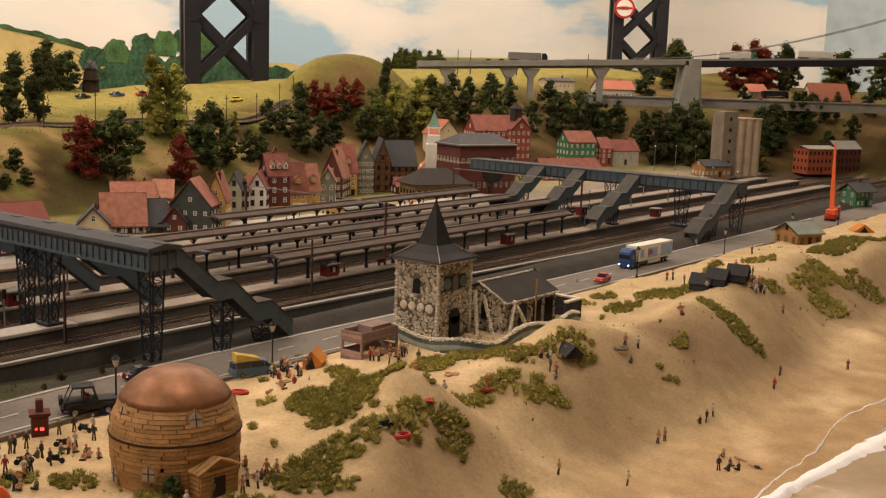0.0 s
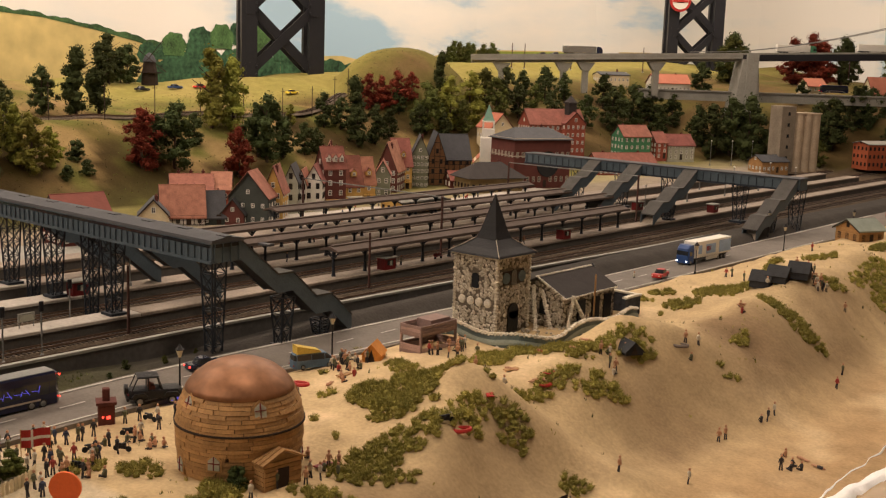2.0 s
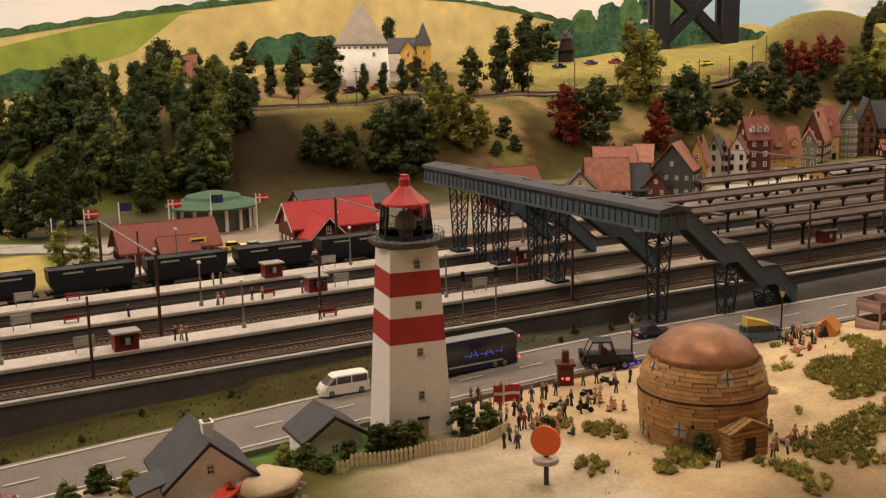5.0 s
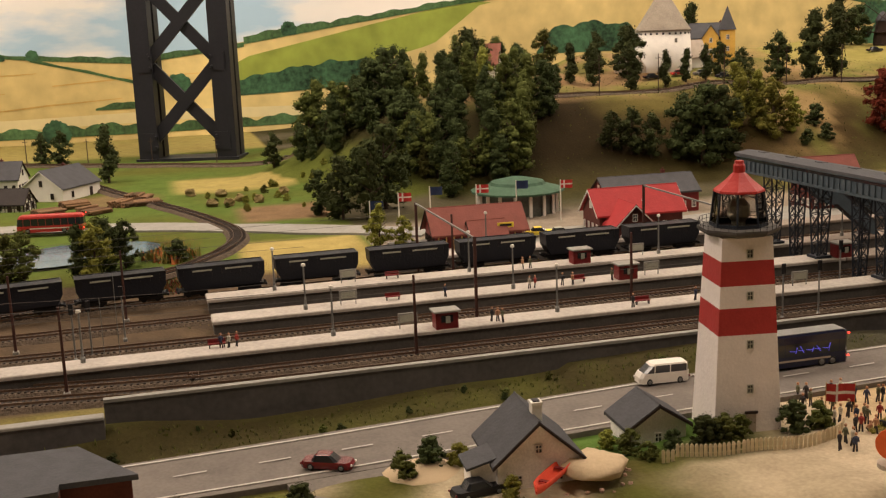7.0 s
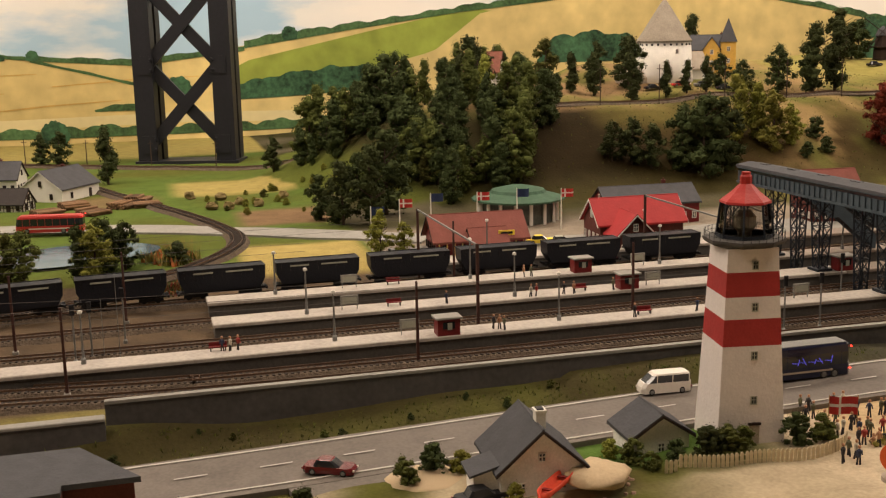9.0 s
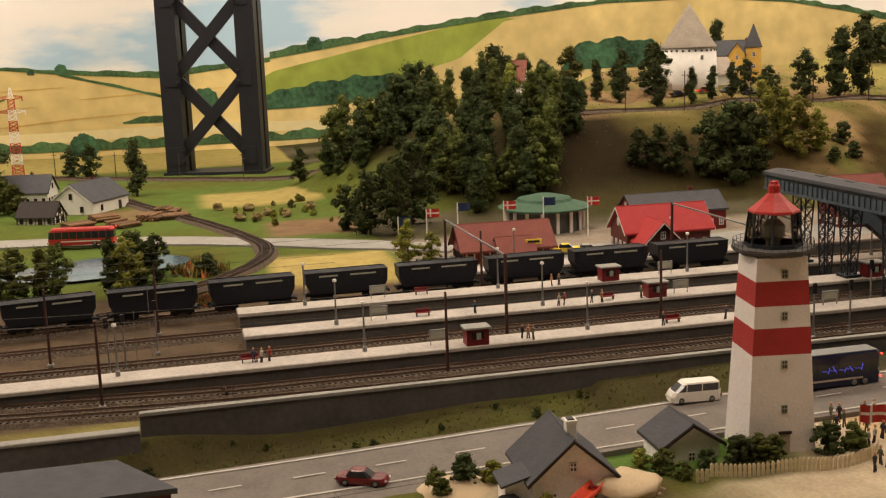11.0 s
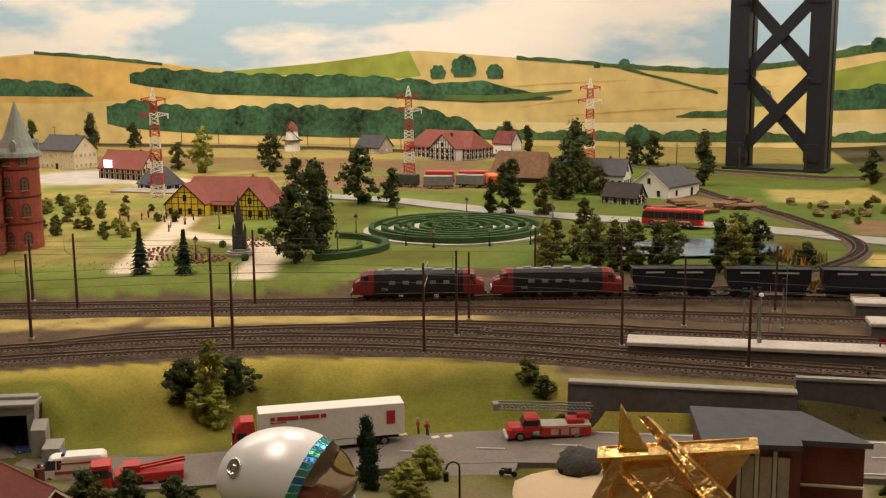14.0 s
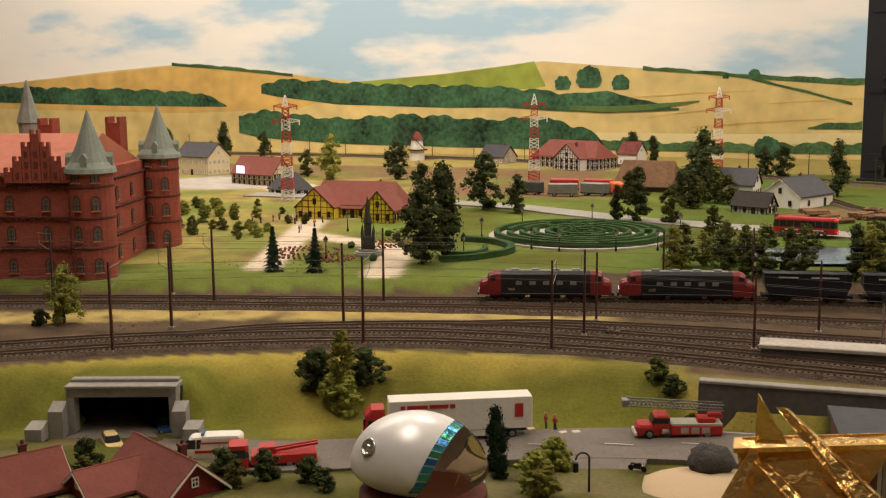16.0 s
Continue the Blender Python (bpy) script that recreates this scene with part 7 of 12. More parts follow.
def car(name, x, y, rz, paint, label, z=None, L=0.052, lit=False, van=False, estate=False, tall=1.0):
    root = thing(name, x, y, (road_z(y) + 0.006) if z is None else z, rz, label, "car" if not van else "van", "vehicles")
    root.scale = (1.0, 1.12 if tall > 1 else 1.0, tall)
    h, w = L / 2, 0.0100
    b = M()
    if van:
        L = max(L, 0.060)
        h = L / 2
        loft(b, [(0.002, -h, h, w), (0.008, -h, h, w), (0.0125, -h, h - 0.003, w)])
        loft(b, [(0.0195, -h + 0.001, h - 0.013, w * 0.92), (0.0212, -h + 0.003, h - 0.016, w * 0.84)])
        g = [(0.0123, -h + 0.0004, h - 0.0045, w * 0.985), (0.0197, -h + 0.001, h - 0.0135, w * 0.925)]
    else:
        loft(b, [(0.002, -h, h, w * 0.95), (0.0055, -h - 0.0004, h + 0.0004, w), (0.0088, -h + 0.0008, h - 0.002, w * 0.96)])
        r0 = -h + (0.003 if estate else 0.010)
        loft(b, [(0.0147, r0 + 0.004, h * 0.16, w * 0.74), (0.0156, r0 + 0.006, h * 0.12, w * 0.66)])
        g = [(0.0086, r0, h * 0.48, w * 0.90), (0.0149, r0 + 0.004, h * 0.17, w * 0.745)]
    part("body", b, paint, root)
    gm = M()
    loft(gm, g)
    part("glazing", gm, DARKPANE, root)
    if van:
        for u in (-h + 0.004, -h * 0.2, h * 0.42):
            for s in (-1, 1):
                pm = M()
                pm.bar((u, s * w * 0.985, 0.012), (u - 0.0006, s * w * 0.93, 0.0198), 0.0008)
                part("pillar", pm, paint, root)
    wheels(root, (-h * 0.60, h * 0.62), w - 0.001, "car")
    lamps(root, h + 0.0002, w * 0.7, 0.0052, HEADL if lit else WHITE)
    lamps(root, -h - 0.0002, w * 0.75, 0.0056, TAIL if lit else DKRED, True)
    return root


car("sedan_car", -1.178, 0.040, 62, MAROON, "dark red saloon car turning off the road")
car("minibus", -1.262, 0.442, -94, mat("ivory_van_paint", (0.78, 0.74, 0.66), 0.35, var=0.06), "ivory van driving on the coast road", van=True, L=0.056, tall=1.15)
car("hatchback_car", -1.225, 0.872, 82, NAVY, "dark blue car with lit tail lamps", lit=True)
car("small_car", -1.112, 1.866, -80, RED, "red car parked beside the dunes", z=0.086)
car("camper_van", -1.115, 0.962, 70, mat("faded_blue_paint", (0.085, 0.145, 0.22), 0.45), "blue camper van with raised yellow roof", z=0.080, van=True)
pr = M()
pr.T = pose(-1.115, 0.955, 0.1015, 0, 0, 70)
pr.ext([(-0.020, 0.0), (0.014, 0.0), (0.012, 0.003), (-0.020, 0.011)], -0.008, 0.008)
solo("camper_roof", pr, mat("yellow_canvas", (0.55, 0.40, 0.08), 0.8), "yellow pop-up roof on the camper", "roof")


def off_roader(x, y, z, rz):
    root = thing("off_road_car", x, y, z, rz, "black open off-road car with blue light under it", "car", "vehicles")
    b = M()
    loft(b, [(0.0075, -0.030, 0.031, 0.0125), (0.0165, -0.030, 0.031, 0.0125), (0.0178, -0.029, 0.030, 0.0118)])
    b.box(0.033, 0, 0.0065, 0.003, 0.027, 0.004).box(-0.0315, 0, 0.0065, 0.003, 0.027, 0.004)
    for s in (-1, 1):
        for u in (-0.018, 0.019):
            b.ext([(u - 0.0095, 0.011), (u + 0.0095, 0.011), (u + 0.006, 0.0152), (u - 0.006, 0.0152)], s * 0.0142 - 0.0022, s * 0.0142 + 0.0022)
    part("body", b, BLACK, root)
    g = M()
    g.ext([(0.006, 0.0176), (0.0085, 0.0176), (0.0045, 0.0318), (0.002, 0.0318)], -0.0112, 0.0112)
    part("windscreen", g, DARKPANE, root)
    for s in (-1, 1):
        c = M()
        c.bar((0.0085, s * 0.0116, 0.0172), (0.0035, s * 0.0112, 0.0330), 0.0012).bar((0.0035, s * 0.0112, 0.0330), (-0.020, s * 0.0112, 0.0330), 0.0012).bar((-0.020, s * 0.0112, 0.0330), (-0.027, s * 0.0116, 0.0172), 0.0012).bar((-0.008, s * 0.0112, 0.0330), (-0.008, s * 0.0116, 0.0172), 0.0012)
        part("roll_bar", c, BLACK, root)
        c = M()
        c.box(-0.003, s * 0.0055, 0.0178, 0.006, 0.007, 0.004).box(-0.0062, s * 0.0055, 0.0178, 0.002, 0.007, 0.0095)
        part("seat", c, DKBRICK, root)
    r = M()
    r.box(-0.008, 0, 0.0332, 0.025, 0.0235, 0.0014, 0.0005)
    part("roof", r, BLACK, root)
    sp = M()
    sp.cyl((-0.0305, 0, 0.018), (-0.0345, 0, 0.018), 0.0062, n=14)
    part("spare_wheel", sp, BLACK, root)
    wheels(root, (-0.018, 0.019), 0.0132, "truck")
    lamps(root, 0.0345, 0.009, 0.012, WHITE)
    lamps(root, -0.0308, 0.0105, 0.013, DKRED, True)


off_roader(-1.160, 0.748, 0.069, 62)
ug = M()
ug.box(-1.140, 0.768, 0.0735, 0.007, 0.024, 0.0012)
solo("underglow", ug, BLUEGLOW, "blue glowing strip under the off-road car", "light")
car("estate_car", -1.086, -1.092, 44, mat("pale_yellow_paint", (0.62, 0.47, 0.20), 0.35), "pale yellow car before the tunnel", z=0.012, estate=True)
car("tunnel_car", -1.160, -1.066, 36, BLUE, "dark blue car inside the tunnel", z=0.012)
car("parked_car", -1.08, -0.245 - 0.09, 90, RED, "red car behind the brick house", z=0.032)
amb = car("ambulance", -1.082, -0.958, 292, WHITE, "white ambulance van with a red stripe", z=0.010, van=True, L=0.074, tall=1.45)
bx = M()
loft(bx, [(0.006, -0.0365, 0.016, 0.0103), (0.0205, -0.0362, 0.012, 0.0099), (0.0222, -0.034, 0.009, 0.0092)])
part("rear_body", bx, WHITE, amb)
bx = M()
bx.box(-0.010, 0, 0.0092, 0.0535, 0.0212, 0.0022).box(-0.012, 0, 0.0165, 0.0485, 0.0206, 0.0012)
part("stripe", bx, RED, amb, "red stripe")
bx = M()
bx.box(0.008, 0, 0.0222, 0.003, 0.014, 0.002)
part("blue_lamp", bx, BLUE, amb, "blue lamp bar")
car("parked_car", -1.06, 0.16, 100, BLACK, "black car in the cottage garden", z=0.05)
for x, y, p in ((-2.035, 0.575, YELLOW), (-2.02, 0.61, PALEREND), (-2.04, 0.52, CREAM)):
    car("taxi_car", x, y, 80, p, "car parked before the station", z=land_z(x, y) + 0.008)


def coach(x, y, rz, paint, label, z, L=0.138, H=0.040, lit=None):
    root = thing("coach", x, y, z, rz, label, "bus", "buses")
    h, w = L / 2, 0.0145
    b = M()
    loft(b, [(0.003, -h, h, w), (0.016, -h, h, w)])
    loft(b, [(0.0305, -h + 0.0005, h - 0.003, w * 0.97), (H - 0.002, -h + 0.001, h - 0.005, w * 0.94), (H, -h + 0.004, h - 0.008, w * 0.85)])
    part("body", b, paint, root)
    g = M()
    loft(g, [(0.0158, -h + 0.0005, h - 0.0005, w * 0.99), (0.0307, -h + 0.0008, h - 0.0028, w * 0.968)])
    part("glazing", g, DARKPANE, root)
    # on navy coaches this pale panel stands in for the roof's bright reflection
    rp = M()
    rp.box(-0.001, 0, H - 0.0002, L * 0.90, w * 1.55, 0.0010, 0.0003)
    part("roof_panel", rp, STEEL if paint is NAVY else paint, root)
    for k in range(1, 9):
        for s in (-1, 1):
            p = M()
            p.bar((-h + L * k / 9, s * w * 0.99, 0.0155), (-h + L * k / 9, s * w * 0.97, 0.031), 0.0006)
            part("pillar", p, paint, root)
    t = M()
    for s in (-1, 1):
        t.box(0, s * (w + 0.0001), 0.0095, L * 0.6, 0.0004, 0.0022)
    part("lettering_bar", t, GREYREND if paint is NAVY else WHITE, root)
    wheels(root, (-h * 0.42, -h * 0.58 - 0.004, h * 0.66), w - 0.0016, "truck")
    lamps(root, h + 0.0002, w * 0.75, 0.007, WHITE)
    lamps(root, -h - 0.0002, w * 0.8, 0.008, TAIL, True)
    lamps(root, -h - 0.0002, w * 0.8, 0.035, TAIL, True)
    if lit:
        for s in (-1, 1):
            for k in range(5):
                m = M()
                u = -h + L * (0.22 + 0.085 * k)
                m.bar((u, s * w * 0.99, 0.0190), (u + (0.005 if k % 2 else -0.002), s * w * 0.985, 0.0275 - 0.0015 * (k % 3)), 0.0007).bar((u, s * w * 0.99, 0.0215), (u + 0.008, s * w * 0.987, 0.0225), 0.0005)
                part("lit_window", m, lit, root)
    return root


coach(-1.247, 0.605, -90, NAVY, "dark navy coach with blue-lit windows", road_z(0.6) + 0.006, 0.128, 0.041, lit=BLUEGLOW)
coach(-2.505, -0.315, -101, RED, "red city bus with glowing tail lamps", land_z(-2.5, -0.3) + 0.007, 0.135, 0.036, lit=None)


def lorry(x, y, rz, cab, box, label, z, Lt=0.150, Ht=0.046, lit=False, art=None, bars=None):
    root = thing("articulated_lorry", x, y, z, rz, label, "lorry", "lorries")
    w = 0.0146
    t = M()
    t.box(-0.012, 0, 0.0125, Lt, 2 * w, Ht - 0.0125, 0.0006)
    part("trailer_box", t, box, root)
    c = M()
    x0 = Lt / 2 - 0.008
    loft(c, [(0.004, x0, x0 + 0.025, w), (0.018, x0, x0 + 0.026, w), (0.034, x0, x0 + 0.023, w * 0.96), (0.041, x0 + 0.001, x0 + 0.016, w * 0.9)])
    part("cab", c, cab, root)
    g = M()
    g.box(x0 + 0.0235, 0, 0.0195, 0.004, 2 * w - 0.004, 0.010)
    for s in (-1, 1):
        g.box(x0 + 0.015, s * (w - 0.0004), 0.0195, 0.010, 0.0016, 0.009)
    part("windscreen", g, DARKPANE, root)
    f = M()
    f.box(0.0, 0, 0.007, Lt + 0.012, 0.016, 0.005)
    part("chassis", f, BLACK, root)
    sk = M()
    for s in (-1, 1):
        sk.box(-0.01, s * (w - 0.001), 0.0045, Lt * 0.36, 0.001, 0.007)
    part("side_skirt", sk, box, root)
    wheels(root, (-Lt / 2 + 0.012, -Lt / 2 + 0.026, -Lt / 2 + 0.040, x0 - 0.010, x0 + 0.014), w - 0.0024, "truck")
    lamps(root, x0 + 0.0262, w * 0.75, 0.0075, HEADL if lit else WHITE)
    if art:
        for s in (-1, 1):
            for k, (u, zz, lw, lh, mm) in enumerate(art):
                m = M()
                m.box(u, s * (w + 0.0003), zz, lw, 0.0006, lh)
                part("side_marking", m, mm, root)
    return root


PICBLUE = mat("pale_blue_print", (0.30, 0.42, 0.62), 0.5)
lorry(-1.150, 2.120, -92, BLUE, WHITE, "blue lorry with a white printed trailer and lit headlamps", road_z(2.1) + 0.006, lit=True, art=[(-0.06, 0.016, 0.05, 0.026, PICBLUE), (0.0, 0.018, 0.04, 0.02, PICBLUE), (0.01, 0.024, 0.018, 0.010, RED), (0.045, 0.02, 0.014, 0.018, PICBLUE)])
wl = lorry(-1.212, -0.716, 294.5, RED, WHITE, "red lorry with a white box trailer standing on the road", 0.019, Lt=0.168, Ht=0.050, art=[(-0.080, 0.026, 0.010, 0.016, RED)])


def lettering(text, size, m, mats, parent, name="lettering"):
    cu = bpy.data.curves.new(name, "FONT")
    cu.body, cu.size, cu.align_x, cu.extrude = text, size, "CENTER", 0.0002
    tmp = bpy.data.objects.new(name, cu)
    dg = bpy.context.evaluated_depsgraph_get()
    scene.collection.objects.link(tmp)
    dg.update()
    me = bpy.data.meshes.new_from_object(tmp.evaluated_get(dg))
    bpy.data.objects.remove(tmp)
    me.materials.clear()
    me.materials.append(mats)
    ob = new(name, me)
    ob.parent, ob.matrix_basis = parent, m
    return ob


nb = M()
for k, bw in enumerate((0.005, 0.024, 0.022, 0.006)):
    nb.box(0.056 - (0, 0.017, 0.042, 0.058)[k], 0.0150, 0.0400, bw, 0.0006, 0.0045)
nb.box(0.050, 0.0150, 0.0372, 0.018, 0.0006, 0.0012)
part("name_bar", nb, RED, wl, "red bars of a firm's name").matrix_basis = Matrix()


def fire_engine():
    root = thing("fire_engine", -1.272, -0.457, 0.026, 286, "red turntable-ladder fire engine with a silver ladder", "fire engine")
    w = 0.0135
    b = M()
    loft(b, [(0.004, 0.022, 0.050, w * 0.9), (0.013, 0.020, 0.051, w * 0.95), (0.016, 0.024, 0.048, w * 0.85)])
    loft(b, [(0.012, 0.012, 0.033, w), (0.018, 0.012, 0.033, w), (0.026, 0.013, 0.030, w * 0.92), (0.0275, 0.015, 0.028, w * 0.8)])
    part("cab", b, RED, root)
    g = M()
    loft(g, [(0.0185, 0.0118, 0.0336, w * 1.005), (0.0245, 0.0125, 0.0310, w * 0.95)])
    part("windscreen", g, DARKPANE, root)
    r = M()
    r.box(-0.018, 0, 0.005, 0.058, 2 * w, 0.011, 0.0006)
    part("locker_body", r, RED, root)
    lk = M()
    for s in (-1, 1):
        for k in range(3):
            lk.box(-0.004 - k * 0.012, s * (w + 0.0002), 0.007, 0.009, 0.0006, 0.007)
    part("locker_shutter", lk, GREYREND, root)
    d = M()
    d.box(-0.018, 0, 0.016, 0.058, 2 * w - 0.002, 0.0016)
    part("deck", d, PALEREND, root)
    t = M()
    t.box(-0.030, 0, 0.0176, 0.020, 0.016, 0.006, 0.001).box(-0.040, 0, 0.022, 0.016, 0.010, 0.006, 0.001)
    part("turntable", t, RED, root)
    la = M()
    for s in (-1, 1):
        for dz in (0.0, 0.0068):
            la.bar((-0.050, s * 0.0055, 0.031 + dz), (0.062, s * 0.0055, 0.037 + dz), 0.0013)
    for k in range(24):
        u = -0.048 + k * 0.0047
        la.bar((u, -0.0055, 0.031 + (u + 0.05) * 0.054), (u, 0.0055, 0.031 + (u + 0.05) * 0.054), 0.0006)
        for s in (-1, 1):
            la.bar((u, s * 0.0055, 0.031 + (u + 0.05) * 0.054), (u + 0.0047, s * 0.0055, 0.0375 + (u + 0.05) * 0.054), 0.0008)
    la.box(0.063, 0, 0.036, 0.007, 0.014, 0.008)
    part("ladder", la, STEEL, root, "silver-grey extending ladder")
    bp = M()
    bp.box(0.0515, 0, 0.004, 0.003, 2 * w, 0.0032)
    part("bumper", bp, WHITE, root)
    wheels(root, (0.036, -0.030), w - 0.002, "truck")


fire_engine()


def tow_truck():
    root = thing("tow_truck", -1.080, -0.880, 0.012, 297, "red recovery truck with a crane arm", "truck")
    b = M()
    loft(b, [(0.004, 0.026, 0.050, 0.0138), (0.016, 0.026, 0.051, 0.0138), (0.030, 0.027, 0.047, 0.0125)])
    part("cab", b, RED, root)
    g = M()
    loft(g, [(0.0165, 0.0258, 0.0512, 0.0139), (0.0255, 0.027, 0.0485, 0.0131)])
    part("windscreen", g, DARKPANE, root)
    r = M()
    r.box(-0.012, 0, 0.008, 0.072, 0.027, 0.010, 0.0008)
    part("bed", r, RED, root)
    a = M()
    a.bar((0.010, 0.004, 0.019), (-0.050, 0.004, 0.026), 0.0026).bar((0.010, -0.004, 0.019), (-0.050, -0.004, 0.026), 0.0026).box(0.006, 0, 0.018, 0.018, 0.020, 0.008)
    part("crane_arm", a, RED, root)
    wheels(root, (0.036, -0.018, -0.032), 0.0115, "truck")


tow_truck()


def mobile_crane():
    root = thing("mobile_crane", -1.125, 3.235, 0.088, 100, "orange-red mobile crane with a raised telescopic boom", "crane")
    b = M()
    b.box(0, 0, 0.006, 0.105, 0.030, 0.010, 0.001)
    part("carrier", b, RED, root)
    b = M()
    b.box(0.045, 0, 0.016, 0.022, 0.028, 0.017, 0.002)
    part("cab", b, RED, root)
    b = M()
    b.box(0.0562, 0, 0.022, 0.001, 0.024, 0.008)
    part("windscreen", b, DARKPANE, root)
    c = M()
    c.box(-0.012, 0, 0.016, 0.040, 0.026, 0.016, 0.002).box(-0.036, 0, 0.018, 0.014, 0.028, 0.014, 0.001)
    part("superstructure", c, ORANGE, root)
    for p, q, w0, w1 in (((-0.022, 0, 0.024), (-0.010, 0.004, 0.110), 0.0090, 0.0085), ((-0.011, 0.004, 0.100), (-0.003, 0.007, 0.165), 0.0070, 0.0062), ((-0.004, 0.007, 0.155), (0.004, 0.010, 0.222), 0.0048, 0.0030)):
        m = M()
        m.bar(p, q, w0, w1)
        part("boom_section", m, ORANGE, root)
    m = M()
    m.bar((0.004, 0.0, 0.028), (-0.008, 0.004, 0.105), 0.0032, 0.0026)
    part("lift_ram", m, STEEL, root)
    m = M()
    m.cyl((0.005, 0.010, 0.220), (0.006, 0.011, 0.140), 0.0007, n=4)
    part("hoist_rope", m, BLACK, root)
    wheels(root, (-0.042, -0.028, 0.020, 0.038), 0.013, "truck")


mobile_crane()

# ---- train ----
TL = curve_points(TRACKS[5], 0.01)
TLEN = [0.0]
for a, b in zip(TL, TL[1:]):
    TLEN.append(TLEN[-1] + (b - a).length)


def on_track(s):
    """Plan point and heading (towards the train's front) at a length along the main line."""
    q = lambda v: Vector((lerp_at(v, TLEN, [p.x for p in TL]), lerp_at(v, TLEN, [p.y for p in TL])))
    return q(s)


S_FRONT = TLEN[min(range(len(TL)), key=lambda i: abs(TL[i].y + 0.825))]


def stock_pose(s0, length):
    a, b = on_track(s0 - 0.12 * length), on_track(s0 - 0.88 * length)
    c, d = (a + b) / 2, a - b
    return c.x, c.y, math.degrees(math.atan2(d.y, d.x))


def bogie(root, x, n, r=0.0058):
    m = M()
    for i in range(n):
        u = x + (i - (n - 1) / 2) * 0.021
        for s in (-1, 1):
            m.T = pose(u, s * 0.0082, r, 90)
            m.lathe([(r, -0.0012), (r, 0.0012)], 14)
    m.T = None
    for s in (-1, 1):
        m.box(x, s * 0.0112, 0.004, 0.021 * (n - 1) + 0.016, 0.002, 0.005)
    part("bogie", m, BLACK, root)


def locomotive(s0):
    L = 0.217
    x, y, a = stock_pose(s0, L)
    root = thing("diesel_locomotive", x, y, ZT + 0.0092, a, "black diesel locomotive with dark red rounded ends", "locomotive", "train")
    w, h = 0.0172, L / 2
    sec = lambda x, w, top, z0=0.009: [(x, -w, z0), (x, -w, top * 0.72), (x, -w * 0.86, top * 0.90), (x, -w * 0.45, top), (x, w * 0.45, top), (x, w * 0.86, top * 0.90), (x, w, top * 0.72), (x, w, z0)]

    def skin(rows):
        m = M()
        for p, q in zip(rows, rows[1:]):
            m.add(p + q, [(i, (i + 1) % 8, 8 + (i + 1) % 8, 8 + i) for i in range(8)])
        m.add(rows[0], [tuple(range(7, -1, -1))]).add(rows[-1], [tuple(range(8))])
        return m
    T = 0.0470
    part("body", skin([sec(-h + 0.036, w, T), sec(h - 0.036, w, T)]), BLACK, root, "black body side")
    for s in (-1, 1):
        rows = [sec(s * (h - 0.036), w, T), sec(s * (h - 0.026), w, T), sec(s * (h - 0.017), w * 0.97, T * 0.93), sec(s * (h - 0.014), w * 0.94, T * 0.74), sec(s * (h - 0.005), w * 0.84, T * 0.68), sec(s * (h - 0.001), w * 0.62, T * 0.58)]
        part("nose", skin(rows if s > 0 else rows[::-1]), DKRED, root, "dark red rounded nose")
        g = M()
        g.add([(s * (h - 0.0166), -w * 0.80, T * 0.90), (s * (h - 0.0166), w * 0.80, T * 0.90), (s * (h - 0.0136), w * 0.80, T * 0.76), (s * (h - 0.0136), -w * 0.80, T * 0.76)], [(0, 1, 2, 3)])
        for e in (-1, 1):
            g.box(s * (h - 0.023), e * (w - 0.0003), T * 0.70, 0.008, 0.0016, 0.007)
        part("cab_window", g, DARKPANE, root)
        lamps(root, s * (h - 0.0012), w * 0.45, 0.017, HEADL if s > 0 else WHITE)
        bu = M()
        bu.box(s * (h + 0.0006), 0, 0.0085, 0.003, 0.030, 0.004)
        part("buffer_beam", bu, BLACK, root)
    rf = M()
    rf.box(0, 0, T - 0.0010, L - 0.085, 0.013, 0.0016, 0.0004)
    for k in range(4):
        rf.box(-0.05 + k * 0.033, 0, T, 0.013, 0.010, 0.003, 0.0008)
    part("roof_gear", rf, STEEL, root, "grey roof panels and vents")
    v = M()
    for s in (-1, 1):
        for k in range(5):
            v.box(-0.045 + k * 0.022, s * (w + 0.0001), 0.026, 0.010, 0.0006, 0.006)
        v.box(0, s * (w + 0.0001), 0.011, L - 0.075, 0.0006, 0.0008)
    part("side_grille", v, STEEL, root)
    for s in (-1, 1):
        lettering("DSB", 0.0062, pose(-0.055 * -s if s > 0 else 0.055, s * (w + 0.0006), 0.0165, 90, 0, 180 if s > 0 else 0), GREYREND, root)
    u = M()
    u.box(0, 0, 0.003, 0.05, 0.026, 0.007, 0.001)
    part("fuel_tank", u, BLACK, root)
    bogie(root, -h + 0.047, 3)
    bogie(root, h - 0.047, 3)
    return L


